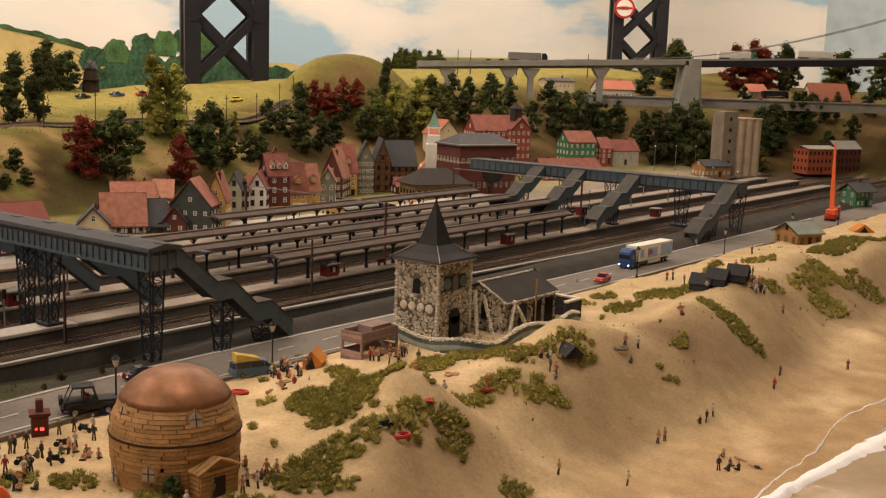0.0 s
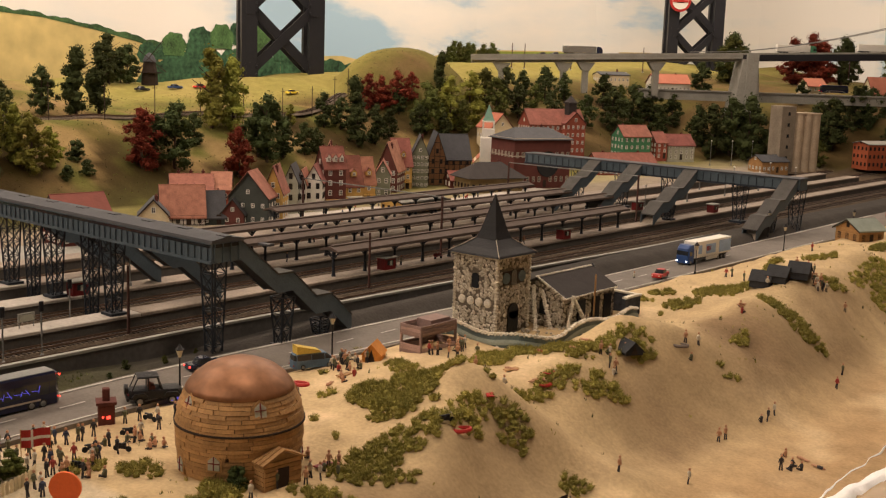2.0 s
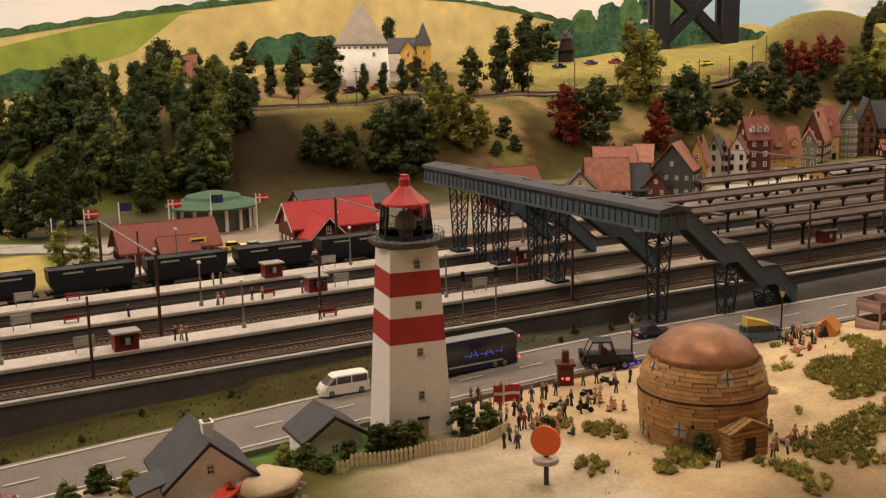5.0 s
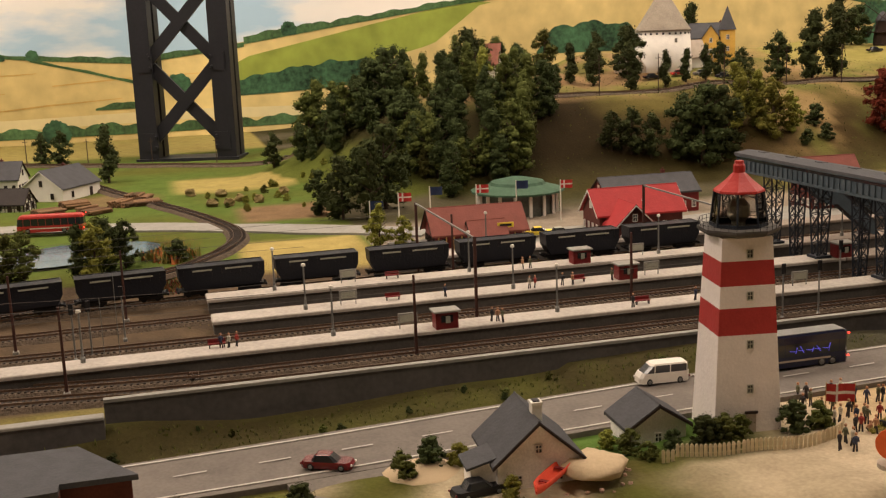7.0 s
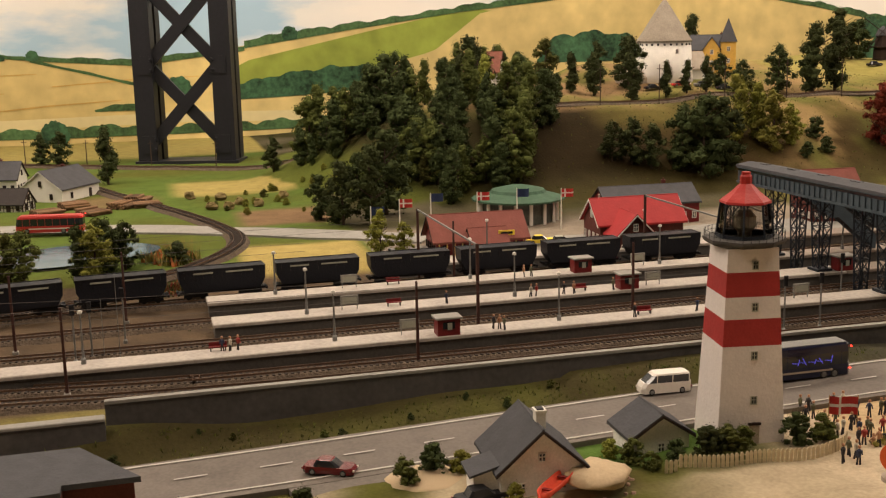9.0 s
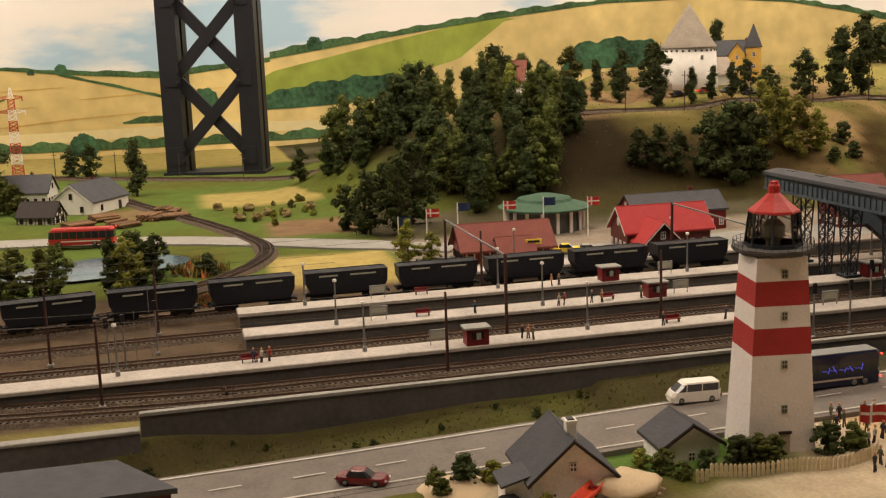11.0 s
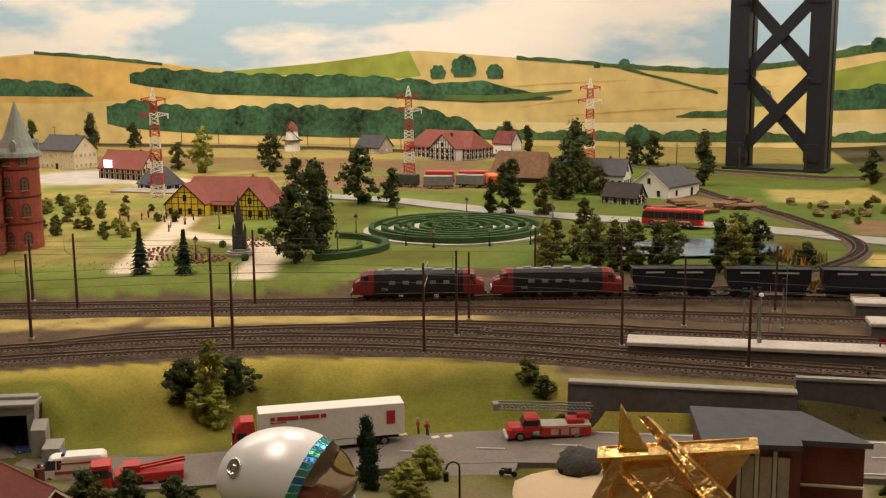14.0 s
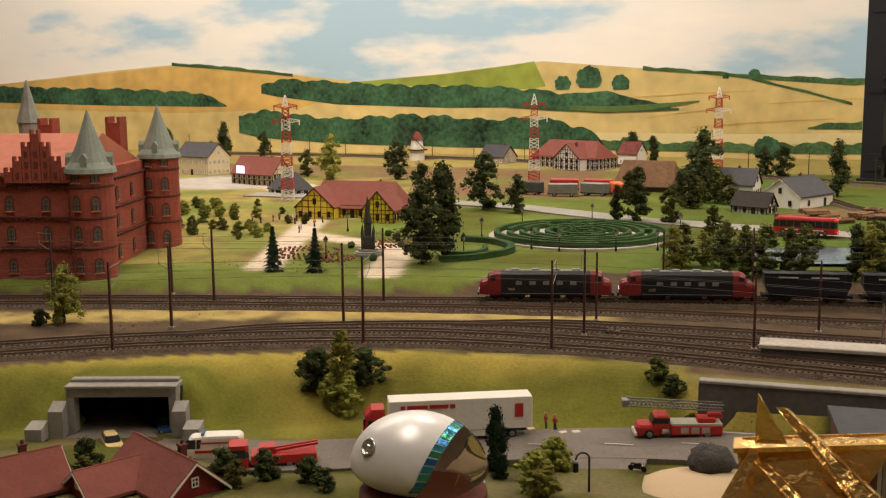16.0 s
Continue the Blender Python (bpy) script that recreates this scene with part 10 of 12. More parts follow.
def long_bridge():
    root = thing("road_bridge", 0, 0, 0, 0, "grey concrete road bridge high across the far valley", "bridge")
    a, b = Vector((-3.25, 3.93)), Vector((-0.95, 5.95))
    d = (b - a).normalized()
    ang = math.degrees(math.atan2(d.y, d.x))
    L, z = (b - a).length, 0.497
    rise = math.tan(math.radians(2.2))
    B = pose(a.x, a.y, 0, 0, 0, ang) @ Matrix.Rotation(-math.radians(2.2), 4, "Y")
    cut = 1.22
    m = M()
    m.box(cut / 2, 0, z, cut, 0.10, 0.016).box(cut / 2, 0, z - 0.012, cut, 0.06, 0.014)
    part("deck", m, CONCRETE, root, "pale concrete approach deck").matrix_basis = B
    m = M()
    m.box((L + cut) / 2, 0, z - 0.012, L - cut, 0.11, 0.030)
    part("girder", m, TOWERBLACK, root, "dark steel main girder").matrix_basis = B
    m = M()
    for s in (-1, 1):
        m.box(L / 2, s * 0.05, z + 0.016, L, 0.003, 0.010)
    part("parapet", m, CONCRETE, root).matrix_basis = B
    for u in (0.12, 0.40, 0.50, 0.82):
        m = M()
        p = a + d * u
        zp = z + rise * u
        m.box(0, 0, 0.365, 0.024, 0.05, zp - 0.395).ext([(-0.04, zp - 0.012), (0.04, zp - 0.012), (0.016, zp - 0.05), (-0.016, zp - 0.05)], -0.03, 0.03)
        part("pier", m, CONCRETE, root).matrix_basis = pose(p.x, p.y, 0, 0, 0, ang)
    p = a + d * cut
    m = M()
    m.ext([(-0.06, 0.28), (0.07, 0.28), (0.045, z + 0.045), (-0.02, z + 0.045)], -0.07, 0.07).box(0.02, 0, 0.28, 0.05, 0.16, z - 0.21)
    part("abutment", m, CONCRETE, root, "broad concrete abutment").matrix_basis = pose(p.x, p.y, 0, 0, 0, ang)
    m = M()
    q = a + d * 1.05 + Vector((-d.y, d.x)) * 0.02
    m.box(0.65, 0, 0.35, 1.9, 0.012, 0.040).box(0.65, 0.0, 0.390, 1.9, 0.03, 0.006)
    part("lower_viaduct", m, CONCRETE, root, "lower concrete road wall").matrix_basis = pose(q.x, q.y, 0, 0, 0, ang)
    c = M()
    for s in (-1, 1):
        prev = None
        for i in range(25):
            u = 1.00 + i * 0.07
            zz = z + 0.022 + 0.010 + 0.28 * max(0.0, (u - 1.15) / 1.4) ** 1.6
            cur = (u, s * 0.045, zz)
            if prev:
                c.cyl(prev, cur, 0.0022, n=4, caps=False)
            prev = cur
    part("suspension_cable", c, STEEL, root).matrix_basis = B
    for u, label, cabm, boxm in ((0.48, "silver tanker lorry on the bridge", NAVY, CHROME), (1.45, "white box lorry on the bridge", GREENREND, WHITE), (1.82, "white box lorry on the bridge", WHITE, WHITE)):
        p = a + d * u
        lorry(p.x, p.y, ang, cabm, boxm, label, z + 0.018 + rise * u, Lt=0.15, Ht=0.042)
    for u, cm in ((0.30, BLACK), (0.36, BLUE)):
        p = a + d * u
        car("bridge_car", p.x, p.y, ang + 180, cm, "small car crossing the road bridge", z=z + 0.018 + rise * u)
    for k, u in enumerate((0.18, 0.24, 0.46, 0.80, 1.78)):
        p = a + d * u + Vector((-d.y, d.x)) * 0.2
        mast(p.x, p.y, 0.115, 0.0, base=z - 0.03)
    p = a + d * 1.68 + Vector((-d.y, d.x)) * 0.10
    coach(p.x, p.y, ang, NAVY, "dark coach on the lower road", 0.402, 0.13, 0.036)


long_bridge()
for bx, by, bw, bh, brh, wl, rf, lb in ((-3.02, 4.72, 0.15, 0.075, 0.012, CREAM, GREYROOF, "cream flat-roofed house below the bridge"), (-2.78, 4.86, 0.19, 0.045, 0.040, WHITE, CASTLEROOF, "white house with a pale red hipped roof below the bridge"), (-2.22, 5.26, 0.10, 0.055, 0.035, CREAM, CASTLEROOF, "cream house with a pale red roof below the bridge"), (-1.93, 5.46, 0.22, 0.030, 0.075, CREAM, CASTLEROOF, "low house with a broad pale red roof below the bridge")):
    house("bridge_house", bx, by, 55, bw, 0.10, bh, brh, wl, rf, lb, "house", floors=2 if bh > 0.05 else 1, z=0.375)


# ---- hilltop ----
def tower_house():
    root = thing("round_white_church", -3.17, 1.380, 0.325, 10, "white round church with a tall pale cone roof", "church")
    m = M()
    m.lathe([(0.090, -0.03), (0.084, 0.03), (0.079, 0.123)], 32)
    part("wall", m, WHITE, root, smooth=True)
    m = M()
    m.lathe([(0.083, 0.120), (0.081, 0.125), (0.062, 0.152), (0.042, 0.184), (0.020, 0.219), (0.0008, 0.247)], 32)
    part("cone_roof", m, mat("pale_shingle_cone", (0.29, 0.25, 0.195), 0.9, var=0.3, scale=30, bump=0.4), root, "tall pale grey cone roof", smooth=True)
    m = M()
    m.ext([(-0.035, -0.03), (0.035, -0.03), (0.035, 0.045), (0, 0.085), (-0.035, 0.045)], 0.02, 0.140)
    part("porch", m, WHITE, root)
    m = M()
    for e in (-1, 1):
        m.ext([(e * 0.040, 0.040), (0, 0.090), (0, 0.086), (e * 0.040, 0.036)][:: e], 0.02, 0.143)
    part("porch_roof", m, GREYREND, root)
    m = M()
    m.ext([(-0.03, -0.03), (0.03, -0.03), (0.03, 0.02), (0, 0.05), (-0.03, 0.02)], -0.150, -0.02)
    part("apse", m, GREYREND, root)
    hole = M().box(0, 0, 0, 0.0055, 0.0014, 0.0055).mesh("peephole", DARKPANE)
    for a in range(-100, 101, 13):
        q = math.radians(a)
        piece("peephole", hole, root, pose(0.0797 * math.cos(q), 0.0797 * math.sin(q), 0.110, 0, 0, a + 90))
    piece("window", WIN["white"], root, pose(0.0815 * math.cos(-0.15), 0.0815 * math.sin(-0.15), 0.086, 0, 0, 81))


tower_house()
VILLA = mat("yellow_villa_render", (0.74, 0.46, 0.10), 0.85, var=0.2)
yv = house("yellow_villa", -3.255, 1.585, 66, 0.125, 0.07, 0.068, 0.040, VILLA, GREYROOF, "yellow villa with a grey roof and pointed turret", "villa", floors=2, chimneys=1)
m = M()
m.ext([(-0.024, -0.01), (0.024, -0.01), (0.024, 0.070), (0, 0.102), (-0.024, 0.070)], -0.060, -0.02)
part("front_gable", m, VILLA, yv).matrix_basis = pose(-0.006, 0, 0)
m = M()
for e in (-1, 1):
    m.ext([(e * 0.028, 0.066), (0, 0.105), (0, 0.102), (e * 0.028, 0.063)][:: e], -0.063, 0.0)
part("gable_roof", m, GREYROOF, yv).matrix_basis = pose(-0.006, 0, 0)
m = M()
m.lathe([(0.036, 0.088), (0.034, 0.092), (0.016, 0.128), (0.001, 0.158)], 4, 0.044, -0.034, math.pi / 4)
part("turret_roof", m, GREYROOF, yv)
m = M()
m.box(0.044, -0.034, 0, 0.044, 0.044, 0.090)
part("turret", m, VILLA, yv)
for u, v, zz in ((-0.006, -0.0608, 0.020), (-0.006, -0.0608, 0.052), (0.044, -0.0568, 0.025), (0.044, -0.0568, 0.060)):
    piece("window", WIN["white"], yv, pose(u, v, zz))
m = M()
m.box(0.0, -0.068, 0.030, 0.055, 0.022, 0.002)
for u in (-0.025, 0.0, 0.025):
    m.box(u, -0.077, 0.0, 0.0025, 0.0025, 0.03)
part("veranda", m, WHITE, yv)
house("hill_house", -3.10, 0.80, 60, 0.10, 0.08, 0.05, 0.05, WHITE, REDROOF, "white house with a red roof in the woods", "house", floors=2)


def pole(x, y, h=0.085):
    z = land_z(x, y)
    root = thing("telegraph_pole", x, y, z, 0, "thin brown wooden telegraph pole", "pole", "telegraph poles")
    m = M()
    m.cyl((0, 0, -0.003), (0, 0, h), 0.0016, 0.0012, 6)
    part("post", m, BARK, root)
    m = M()
    m.box(0, 0, h * 0.88, 0.0016, 0.016, 0.0016)
    part("cross_arm", m, BARK, root)


for i, p in enumerate(curve_points(HILLTRACK, 0.15)):
    pole(p.x + 0.03, p.y, 0.105)
for i, p in enumerate(curve_points(TRACKS[7], 0.19)):
    pole(p.x - 0.03, p.y)
for x, y, c in ((-3.03, 1.28, BLACK), (-3.02, 1.36, RED), (-3.02, 1.43, STEEL), (-3.02, 1.50, BLACK), (-3.30, 2.20, BLACK), (-3.28, 2.32, BLUE), (-3.27, 2.42, RED), (-3.26, 2.5, WHITE), (-3.16, 2.75, YELLOW)):
    car("hill_car", x, y, 85, c, "small car on the hilltop road", z=land_z(x, y) + 0.002, lit=c is RED)

# ---- trees ----
LOW = [(0.05, 0.40), (0.30, 0.52), (0.60, 0.46), (0.90, 0.20)]


def crown_mesh(name, kind, seed, h, shape):
    """A crown of many small leaf flakes gathered in clumps; shape: list of (height share, radius share)."""
    rnd = random.Random(seed)
    m = M()
    zs, rs = [s[0] for s in shape], [s[1] for s in shape]
    boughs = []
    for i in range(23):
        k = (i + rnd.random()) / 23
        boughs.append((rnd.uniform(0, 6.2832), k, rnd.uniform(0.70, 1.05)))
    for i in range(86):
        a, k, long = boughs[i % 23]
        z = h * (zs[0] + (zs[-1] - zs[0]) * k)
        r = h * lerp_at(z / h, zs, rs) * long
        u = rnd.random() ** 0.6
        a += rnd.gauss(0, 0.28)
        c = Vector((u * r * math.cos(a), u * r * math.sin(a), z + h * rnd.gauss(0, 0.022) - 0.05 * h * u * u))
        cr = h * rnd.uniform(0.062, 0.112) * (1.2 - 0.35 * u) * (1.7 if shape is LOW else 1.0)
        m.blob(c, cr * 0.66, rnd, 0.8, 0.5, 5, 3)
        for _ in range(25):
            d = Vector((rnd.gauss(0, 1), rnd.gauss(0, 1), rnd.gauss(0, 1) * 0.8)).normalized()
            p = c + d * cr * rnd.uniform(0.6, 1.25)
            u = d.orthogonal().normalized()
            u = (u * math.cos(t := rnd.uniform(0, 6.28)) + d.cross(u) * math.sin(t))
            v = d.cross(u) * 0.8 + d * rnd.uniform(-0.7, 0.7)
            s = h * rnd.uniform(0.012, 0.025)
            m.add([tuple(p + u * s), tuple(p - u * s * 0.6 + v * s), tuple(p - u * s * 0.6 - v * s)], [(0, 1, 2)])
    return m.mesh(name, LEAF[kind])


def trunk_mesh(h, seed):
    rnd = random.Random(seed)
    m = M()
    m.cyl((0, 0, -0.02 * h), (0.01 * h, 0, h * 0.45), 0.026 * h, 0.016 * h, 7)
    m.cyl((0.01 * h, 0, h * 0.45), (0, 0.01 * h, h * 0.88), 0.016 * h, 0.004 * h, 6)
    for k in range(7):
        a, z = rnd.uniform(0, 6.28), h * rnd.uniform(0.28, 0.7)
        r = h * rnd.uniform(0.14, 0.24)
        m.cyl((0, 0, z), (r * math.cos(a), r * math.sin(a), z + r * 0.7), 0.009 * h, 0.003 * h, 5)
    return m.mesh("trunk", BARK)


ROUND = [(0.10, 0.20), (0.28, 0.33), (0.55, 0.34), (0.80, 0.24), (0.96, 0.08)]
TALL = [(0.12, 0.09), (0.28, 0.165), (0.55, 0.17), (0.82, 0.11), (0.98, 0.03)]
CONE = [(0.05, 0.14), (0.30, 0.12), (0.70, 0.07), (0.98, 0.015)]
PROTO = {}
for kind in ("dark", "mid", "light", "red", "fir"):
    for shape_name, shape in (("round", ROUND), ("tall", TALL), ("low", LOW), ("cone", CONE)):
        if (kind in ("red", "fir") and shape_name in ("tall", "low")) or (shape_name == "cone" and kind != "fir") or (kind == "fir" and shape_name == "round"):
            continue
        for v in range(3 if shape_name == "round" and kind in ("dark", "mid", "light") else 2):
            PROTO[kind, shape_name, v] = (crown_mesh("crown", kind, hash_seed := len(PROTO) * 7 + 1, 0.14, shape), trunk_mesh(0.14, len(PROTO)))
TREE_LABEL = {"dark": "dark green leafy model tree", "mid": "green leafy model tree", "light": "yellow-green leafy model tree", "red": "dark red copper-leaved model tree", "fir": "slim dark columnar evergreen tree"}
trees_made = [0]


def tree(x, y, h, kind, shape=None, group="trees", sink=0.004, z=None):
    trees_made[0] += 1
    k = trees_made[0]
    if shape is None:
        shape = "cone" if kind == "fir" else "low" if h < 0.05 else "tall" if (kind == "light" and h > 0.18) or (k % 5 == 0 and kind not in ("red",)) else "round"
    if (kind, shape, 0) not in PROTO:
        shape = "round" if (kind, "round", 0) in PROTO else "cone"
    n = 3 if (kind, shape, 2) in PROTO else 2
    crown, trunk = PROTO[kind, shape, k % n]
    s = h / 0.14
    root = thing("bush" if shape == "low" else "tree", x, y, (land_z(x, y) if z is None else z) - sink * s * 0.5, (k * 77) % 360, TREE_LABEL[kind] if shape != "low" else TREE_LABEL[kind].replace("tree", "bush"), "bush" if shape == "low" else "tree", group, scale=s)
    part("crown", crown, None, root)
    part("trunk", trunk, None, root)
    return root


TOWN_HILL_TREES = [(-2.914, 1.715, 0.205, "dark", "tall"), (-2.595, 1.714, 0.159, "red", "round"), (-2.622, 1.776, 0.133, "dark", "round"), (-2.953, 1.815, 0.200, "dark", "tall"), (-2.592, 1.817, 0.19, "dark", "round"), (-2.694, 1.958, 0.096, "dark", "round"), (-2.535, 1.995, 0.15, "red", "round"), (-2.768, 2.079, 0.237, "light", "tall"), (-3.393, 2.13, 0.169, "dark", "round"), (-2.628, 2.139, 0.161, "dark", "round"), (-2.755, 2.151, 0.23, "light", "tall"), (-2.6, 2.152, 0.203, "dark", "round"), (-2.623, 2.236, 0.127, "dark", "round"), (-3.445, 2.239, 0.141, "dark", "round"), (-2.642, 2.341, 0.106, "dark", "round"), (-2.649, 2.399, 0.085, "dark", "round"), (-2.825, 2.444, 0.069, "light", "round"), (-2.818, 2.589, 0.121, "dark", "round"), (-2.708, 2.639, 0.134, "dark", "round"), (-2.802, 2.651, 0.116, "dark", "round"), (-2.778, 2.695, 0.204, "dark", "tall"), (-2.727, 2.748, 0.139, "dark", "round")]
MOUND_TREES = [(-2.776, 2.867, 0.105, "dark", "round"), (-2.964, 2.955, 0.13, "red", "round"), (-2.933, 2.994, 0.122, "red", "round"), (-2.898, 3.033, 0.14, "red", "round"), (-2.884, 3.034, 0.099, "dark", "round"), (-2.785, 3.037, 0.118, "dark", "round"), (-2.879, 3.096, 0.107, "red", "round"), (-2.799, 3.098, 0.192, "mid", "round"), (-2.747, 3.136, 0.101, "dark", "round"), (-2.779, 3.206, 0.206, "light", "round"), (-2.858, 3.236, 0.157, "dark", "tall"), (-2.75, 3.245, 0.135, "mid", "round"), (-2.785, 3.33, 0.207, "light", "round"), (-2.803, 3.52, 0.167, "mid", "round"), (-2.866, 3.524, 0.166, "mid", "round"), (-2.768, 3.618, 0.145, "dark", "round"), (-2.887, 3.687, 0.149, "dark", "round"), (-2.688, 3.747, 0.147, "dark", "round"), (-2.806, 3.787, 0.112, "mid", "round"), (-2.879, 3.803, 0.136, "dark", "round"), (-2.695, 3.88, 0.113, "dark", "round"), (-2.857, 3.93, 0.154, "dark", "round"), (-2.656, 3.952, 0.146, "dark", "round")]
FAR_TREES = [(-2.627, 4.111, 0.192, "dark", "round"), (-2.789, 4.289, 0.16, "dark", "round"), (-2.64, 4.299, 0.198, "dark", "round"), (-2.754, 4.382, 0.124, "mid", "round"), (-2.564, 4.4, 0.162, "dark", "round"), (-2.316, 4.45, 0.24, "dark", "round"), (-2.411, 4.492, 0.19, "dark", "round"), (-2.661, 4.494, 0.186, "dark", "round"), (-2.268, 4.519, 0.261, "dark", "round"), (-2.188, 4.536, 0.287, "dark", "round"), (-2.58, 4.554, 0.161, "dark", "round"), (-2.6, 4.855, 0.17, "dark", "round"), (-2.015, 4.887, 0.194, "dark", "round"), (-1.958, 4.903, 0.245, "dark", "round"), (-2.199, 5.104, 0.115, "dark", "round"), (-1.95, 5.125, 0.196, "dark", "round"), (-1.899, 5.184, 0.182, "dark", "round"), (-1.72, 5.243, 0.123, "dark", "round"), (-1.871, 5.295, 0.111, "dark", "round"), (-1.985, 5.314, 0.106, "dark", "round"), (-1.725, 5.518, 0.151, "dark", "round"), (-1.999, 5.934, 0.107, "dark", "round")]
SLOPE_TREES = [(-2.588, 1.012, 0.113, "dark", "round"), (-2.6, 0.966, 0.101, "dark", "round"), (-2.567, 1.054, 0.11, "dark", "round"), (-2.555, 1.13, 0.16, "dark", "round"), (-2.528, 1.169, 0.204, "dark", "round"), (-2.539, 1.227, 0.18, "dark", "round"), (-2.571, 1.161, 0.132, "mid", "round"), (-2.633, 1.317, 0.169, "light", "tall"), (-2.637, 1.376, 0.148, "light", "tall"), (-2.592, 1.397, 0.154, "light", "round"), (-2.609, 1.455, 0.102, "light", "round"), (-2.699, 1.395, 0.111, "mid", "round"), (-2.64, 1.251, 0.114, "dark", "round"), (-2.64, 1.548, 0.056, "dark", "low"), (-2.564, 1.475, 0.039, "dark", "low"), (-2.577, 1.54, 0.044, "dark", "low"), (-2.413, 0.274, 0.143, "dark", "round"), (-2.487, 0.382, 0.19, "dark", "round"), (-2.384, 0.329, 0.17, "dark", "tall"), (-2.736, 0.366, 0.106, "dark", "round"), (-2.626, 0.508, 0.083, "mid", "tall")]
PLATEAU_TREES = [(-2.95, 0.719, 0.175, "dark", "round"), (-2.95, 1.178, 0.125, "dark", "tall"), (-2.95, 1.280, 0.100, "dark", "tall"), (-2.95, 1.343, 0.095, "dark", "tall"), (-2.95, 1.403, 0.10, "dark", "tall"), (-3.05, 1.04, 0.115, "dark", "tall"), (-3.03, 1.10, 0.11, "dark", "tall"), (-3.36, 1.57, 0.16, "dark"), (-3.169, 1.166, 0.123, "dark"), (-3.075, 1.225, 0.16, "dark"), (-3.05, 1.50, 0.10, "dark"), (-3.0, 1.66, 0.14, "dark"), (-3.379, 2.125, 0.13, "dark"), (-3.412, 2.19, 0.125, "dark"), (-2.87, 1.47, 0.10, "dark"), (-3.2, 1.02, 0.13, "mid"), (-3.35, 1.50, 0.10, "dark")]
FOOT_TREES = [(-2.676, 0.425, 0.126, "mid"), (-2.082, 0.284, 0.08, "light"), (-2.072, 0.325, 0.06, "light"), (-3.217, 0.221, 0.10, "dark"), (-3.299, -0.225, 0.16, "dark"), (-3.795, -0.382, 0.115, "dark"), (-3.814, -0.44, 0.107, "dark"), (-2.02, -0.39, 0.096, "mid"), (-2.003, -0.32, 0.10, "mid"), (-2.02, -0.235, 0.10, "dark"), (-2.117, -0.075, 0.046, "dark"), (-2.50, 0.24, 0.10, "dark"), (-2.09, -0.46, 0.08, "light"), (-2.10, -0.50, 0.067, "light")]
PARK_TREES = [(-4.111, -2.609, 0.16, "dark"), (-4.35, -2.55, 0.11, "dark"), (-3.465, -1.842, 0.15, "light"), (-3.535, -1.968, 0.10, "mid"), (-1.985, -1.013, 0.155, "dark"), (-2.08, -1.00, 0.19, "dark"), (-2.811, -1.296, 0.121, "dark"), (-3.505, -1.626, 0.135, "dark"), (-2.794, -1.119, 0.158, "dark"), (-2.754, -1.02, 0.102, "dark"), (-2.652, -0.745, 0.089, "dark"), (-2.66, -0.70, 0.103, "dark"), (-2.636, -0.613, 0.10, "mid"), (-3.225, -0.589, 0.195, "dark"), (-4.265, -0.936, 0.13, "dark"), (-4.269, -0.86, 0.11, "dark"), (-2.482, -0.508, 0.069, "mid"), (-2.244, -1.545, 0.034, "mid"), (-2.227, -1.653, 0.028, "mid"), (-2.95, -0.6, 0.1, "dark"), (-4.15, -2.9, 0.13, "dark")]
BANK_TREES = [(-1.282, -0.882, 0.100, "light", "tall"), (-1.270, -0.872, 0.050, "light", "low"), (-1.277, -0.893, 0.044, "light", "low"), (-1.291, -0.922, 0.060, "dark", "low"), (-1.318, -0.862, 0.056, "dark", "low"), (-1.046, -0.575, 0.044, "light"), (-1.133, -0.570, 0.040, "light"), (-1.115, -0.635, 0.075, "fir"), (-1.09, -0.622, 0.060, "fir"), (-1.106, -0.663, 0.034, "dark"), (-1.082, -0.765, 0.035, "dark"), (-1.004, -0.850, 0.034, "dark"), (-0.985, -0.775, 0.025, "dark"), (-1.424, -1.405, 0.094, "light"), (-1.400, -1.430, 0.029, "dark"), (-1.017, -0.560, 0.040, "light"), (-1.095, -0.585, 0.036, "light"), (-1.00, -0.80, 0.03, "dark"), (-1.300, -0.445, 0.022, "mid"), (-1.285, -0.17, 0.018, "dark"), (-1.28, 0.05, 0.014, "mid"), (-0.975, -1.045, 0.036, "dark"), (-0.950, -1.030, 0.026, "mid"), (-0.998, -0.897, 0.036, "dark"), (-0.975, -0.868, 0.030, "mid"), (-1.03, -0.91, 0.026, "dark")]
